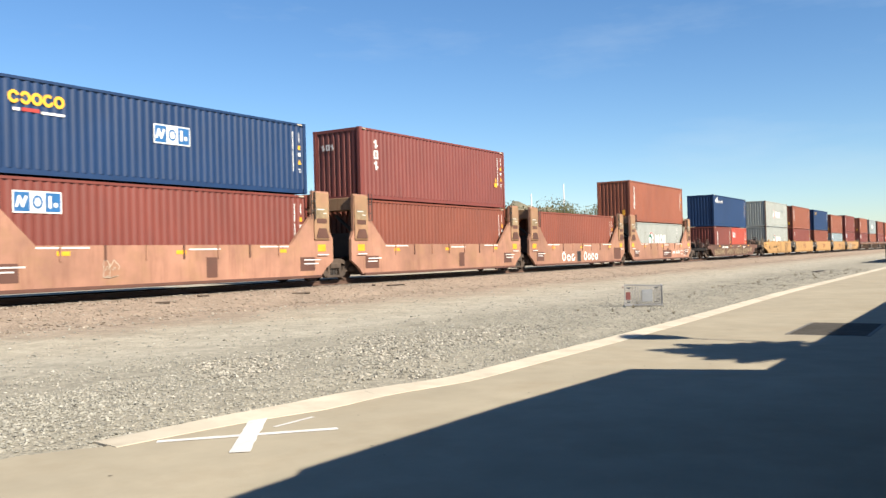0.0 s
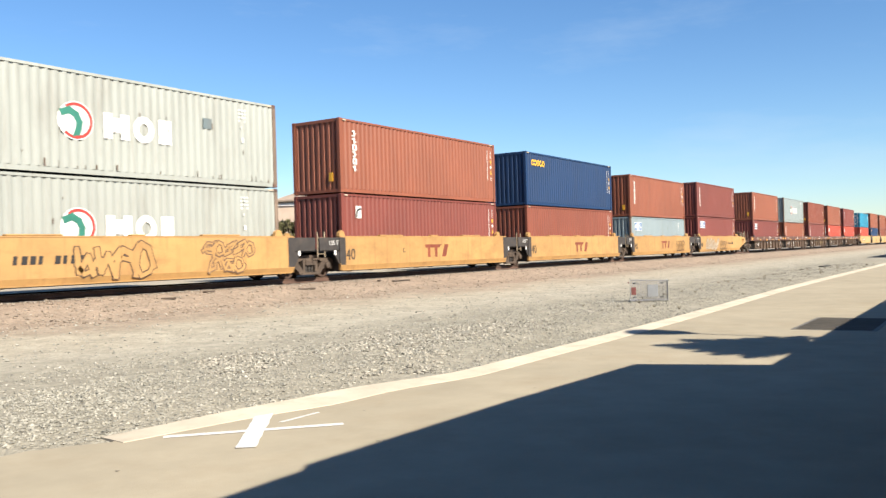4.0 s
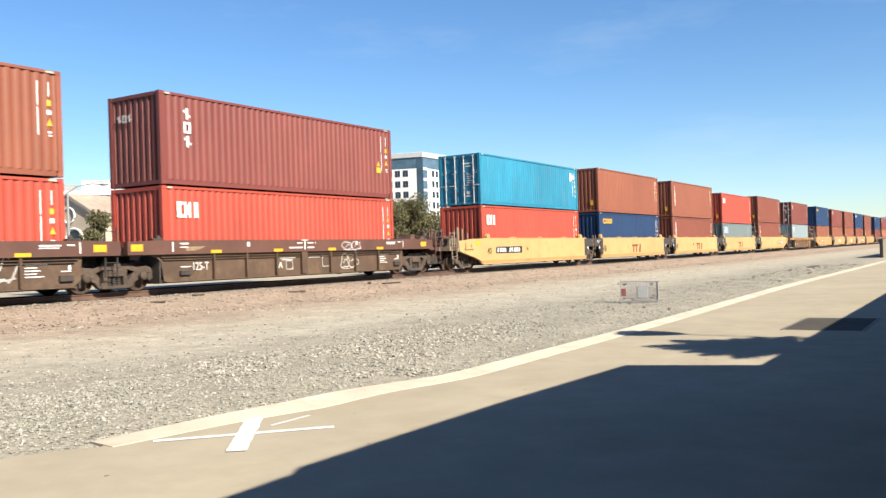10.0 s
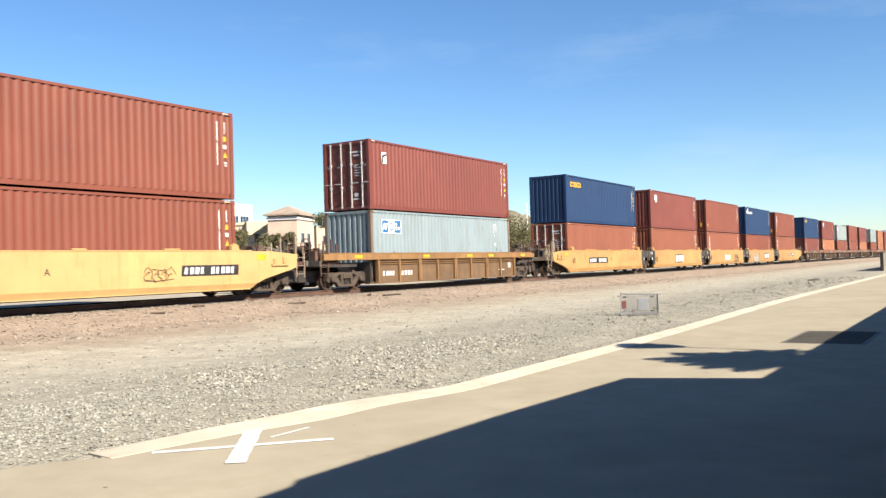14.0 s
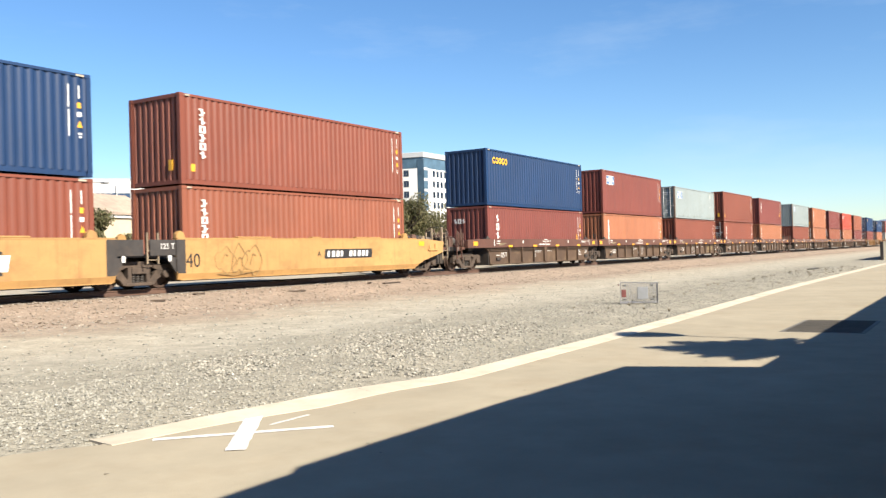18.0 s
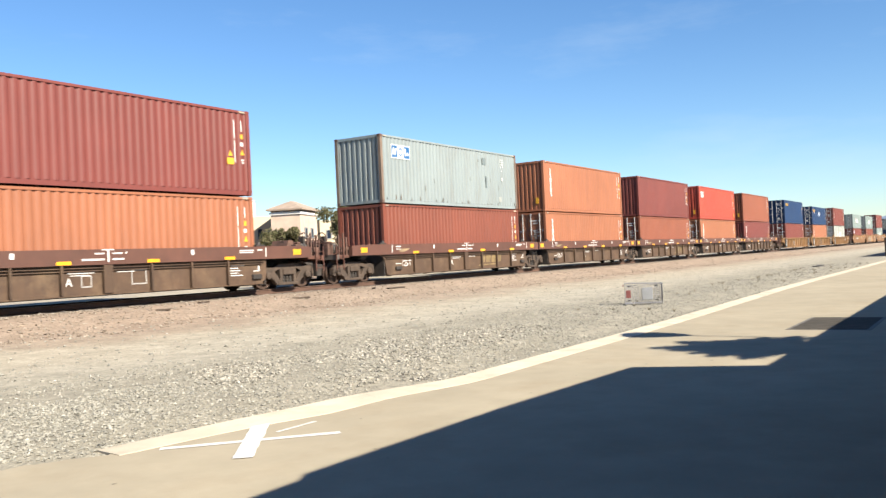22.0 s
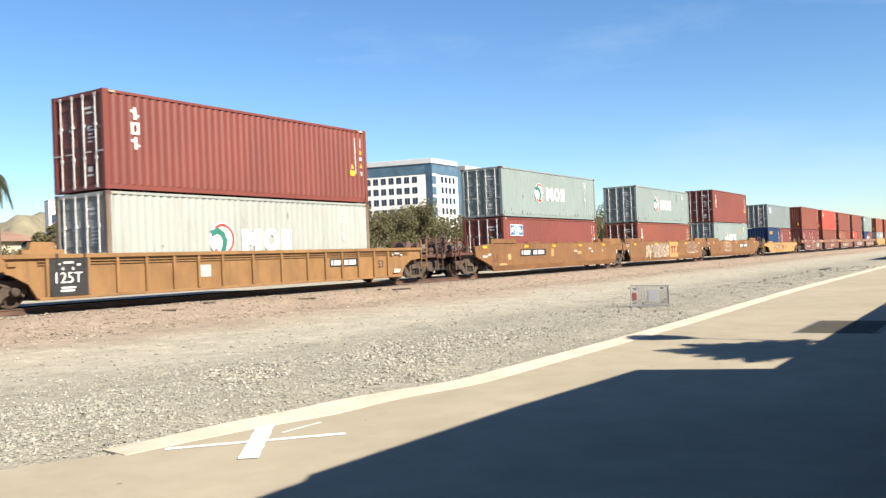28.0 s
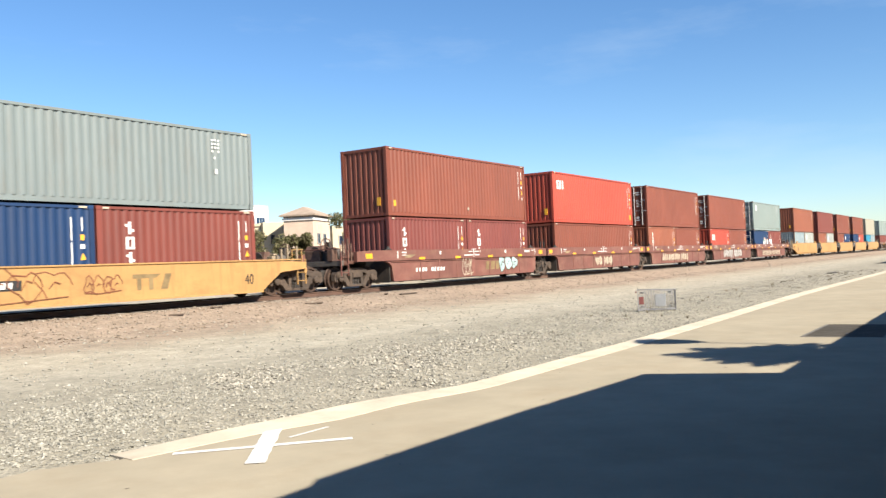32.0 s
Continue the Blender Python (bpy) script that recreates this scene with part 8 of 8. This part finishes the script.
    (562.47, ("rust", HIGH, "D", ""), ("maroon", HIGH, "F", ""), B, "AA", [lambda c: letter(c, 4.85, "D", 0.5, WHITE, 0.36, RIB_Y), lambda c: slab_word(c, 7.5, 0.55, 2.2, 0.40, GOLD_LETTER, 4, RIB_Y, 0.25)]),
    (577.97, ("orange", HIGH, "D", "six"), ("red", HIGH, "F", "cap"), B, "AA", []),
    (593.72, ("maroon", HIGH, "F", "three"), ("rust", HIGH, "F", ""), B, "AC", []),
    (615.13, ("redbrown", HIGH, "D", ""), ("blue", HIGH, "D", "sea"), "ribbed", "CA", [lambda c: scribble(c, 3.7, 0.5, 0.9, 0.5, SPRAY_WHITE, 55, 0.035, 4, -1.436)]),
    (634.66, ("orange", HIGH, "D", "six"), ("blue", STD, "D", "midbox"), "ribbed", "AA", [lambda c: scribble(c, 4.14, 0.32, 1.05, 0.85, SPRAY_DARK, 57, 0.08, 5, -1.436), lambda c: scribble(c, 4.17, 0.34, 1.02, 0.82, SPRAY_WHITE, 58, 0.035, 5, -1.456), lambda c: word(c, 6.95, 0.72, 1.0, 0.3, GOLD_LETTER, -1.436)]),
    (654.24, ("white", HIGH, "D", "crest"), ("redbrown", HIGH, "D", "three"), "ribbed", "AC", [lambda c: number_panel(c, 9.4, 0.72, 1.7, 0.32, -1.436)]),
    (677.68, ("redbrown", STD, "D", "box"), ("sage", STD, "D", "crest"), "rusty", "CA", [worn_decals, lambda c: number_panel(c, 1.2, 0.85, 3.05, 0.36), lambda c: lettering("53", 0.56, -1.75, -1.504, 0.62, CAR_BAND, c, "length_lettering")]),
    (697.27, ("brown", STD, "D", "six"), ("sage", STD, "D", "crest"), "rusty", "AA", [lambda c: slab_word(c, 2.4, 0.36, 4.4, 1.02, BUFF, 1, -1.502), lambda c: wild_tag(c, 0.8, 0.3, 5.0, 1.0, SPRAY_BUFF, 59, -1.510, SPRAY_BROWN, 6), lambda c: slab_word(c, 6.0, 0.3, 2.6, 1.18, CAR_YELLOW, 1, -1.502), lambda c: word(c, 6.3, 0.62, 1.9, 0.55, RUST_LETTER, -1.507), lambda c: scribble(c, 10.4, 0.55, 2.9, 0.85, SPRAY_PALE, 60, 0.06, 5)]),
    (716.78, ("sage", HIGH, "D", "crest"), ("redbrown", HIGH, "D", "three"), "rusty", "AC", [lambda c: number_panel(c, 7.65, 0.85, 3.2, 0.36), lambda c: scribble(c, 2.1, 0.55, 2.4, 0.85, SPRAY_PALE, 62, 0.07, 4), lambda c: lettering("53", 0.56, 0.3, -1.504, 0.62, CAR_BAND, c, "length_lettering")]),
    (738.38, (("blue", STD, "F", "sea"), ("redbrown", STD, "F", "three")), ("ash", STD, "D", "box"), "single_yellow", "CC", [lambda c: number_panel(c, 1.15, 0.62, 2.55, 0.26, -1.495), lambda c: scribble(c, 1.9, 0.28, 3.1, 0.88, SPRAY_RED, 64, 0.035, 4, -1.500), lambda c: scribble(c, 5.5, 0.42, 1.15, 0.5, SPRAY_RED, 65, 0.04, 4, -1.494), lambda c: word(c, 7.05, 0.46, 1.4, 0.46, GOLD_LETTER, -1.494), lambda c: part("raised_end", Shape().box(-1.35, -1.535, 1.255, 0.4, -1.36, 1.40, 0.01), CAR_YELLOW, c), lambda c: lettering("40", 0.5, 11.4, -1.494, 0.45, DECAL_BLACK, c, "length_lettering", 0.8)]),
    (758.19, (("maroon", STD, "F", "three"), ("maroon", STD, "F", "three")), ("brown", HIGH, "F", ""), "maroon", "CA", [lambda c: number_panel(c, 1.3, 0.52, 2.6, 0.26, -1.476, False), lambda c: scribble(c, 5.2, 0.3, 0.9, 0.9, SPRAY_PALE, 67, 0.06, 3, -1.476), lambda c: filled_tag(c, 8.6, 0.4, 1.9, 0.75, SPRAY_TEAL, 68, -1.476), lambda c: slab_word(c, 7.3, 0.5, 1.4, 0.4, GOLD_LETTER, 3, -1.474, 0.2)]),
    (773.75, ("brown", STD, "F", ""), ("red", HIGH, "F", "cap"), "maroon", "AA", [lambda c: filled_tag(c, 5.0, 0.35, 2.6, 0.6, SPRAY_PALE, 70, -1.476)]),
    (788.93, (("rust", STD, "F", "six"), ("brown", STD, "F", "")), ("brown", HIGH, "D", ""), "maroon", "AA", [lambda c: filled_tag(c, 2.0, 0.35, 6.0, 0.6, SPRAY_PALE, 72, -1.476)]),
    (804.23, (("red", STD, "F", "cap"), ("brown", STD, "F", "")), ("brown", HIGH, "D", ""), "maroon", "AA", [lambda c: filled_tag(c, 3.0, 0.3, 6.0, 0.85, SPRAY_WHITE, 74, -1.476)]),
    (819.63, (("blue", STD, "D", "crest"), ("redbrown", STD, "F", "three")), ("sage", HIGH, "D", "dot"), "maroon", "AC", [lambda c: filled_tag(c, 2.0, 0.3, 8.0, 0.6, SPRAY_PALE, 76, -1.476)]),
    (839.33, (("paleblue", STD, "F", ""), ("white", STD, "F", "dot")), ("rust", HIGH, "F", ""), "yellow", "CA", [F40]),
    (855.03, (("rust", STD, "F", ""), ("white", STD, "F", "box")), ("redbrown", HIGH, "F", ""), "yellow", "AA", [F40]),
    (870.73, (("brown", STD, "F", ""), ("blue", STD, "F", "dot")), ("brown", HIGH, "F", ""), "yellow", "AA", [F40]),
    (886.43, (("blue", STD, "F", ""), ("red", STD, "F", "cap")), ("brown", HIGH, "F", ""), "yellow", "AA", [F40]),
    (902.13, (("cyan", STD, "F", ""), ("paleblue", STD, "F", "")), ("cream", HIGH, "F", ""), "yellow", "AC", [F40]),
    (921.83, ("redbrown", STD, "F", ""), ("sage", HIGH, "F", ""), B, "CA", []),
    (937.43, ("rust", STD, "F", ""), ("maroon", HIGH, "F", ""), B, "AC", []),
)
WELL = 0.31


def build_train():
    starts = [c[0] for c in TRAIN]
    for k, (u, lower, upper, kind, ends, bits) in enumerate(TRAIN):
        gap_l = u - starts[k - 1] - C_L if k else 3.3
        gap_r = starts[k + 1] - u - C_L if k + 1 < len(TRAIN) else 7.5
        well_car(k, u, kind, ends[0], ends[1], gap_l, gap_r, bits)
        if isinstance(lower[0], tuple):
            for box, dx in zip(lower, (0.0, C_L - C_L20)):
                container(u + dx, WELL, *box, C_L20)
            top = WELL + lower[0][1]
        else:
            container(u, WELL, *lower)
            top = WELL + lower[1]
        if upper:
            container(u, top + 0.04, *upper)


build_train()


def motions():
    """The train rolls towards -x at about 22.7 metres a second."""
    for ob, x, y, z in MOVERS:
        walk(ob, [(t, pose(x - s, y, z)) for t, s in SPEED_ROWS])


motions()
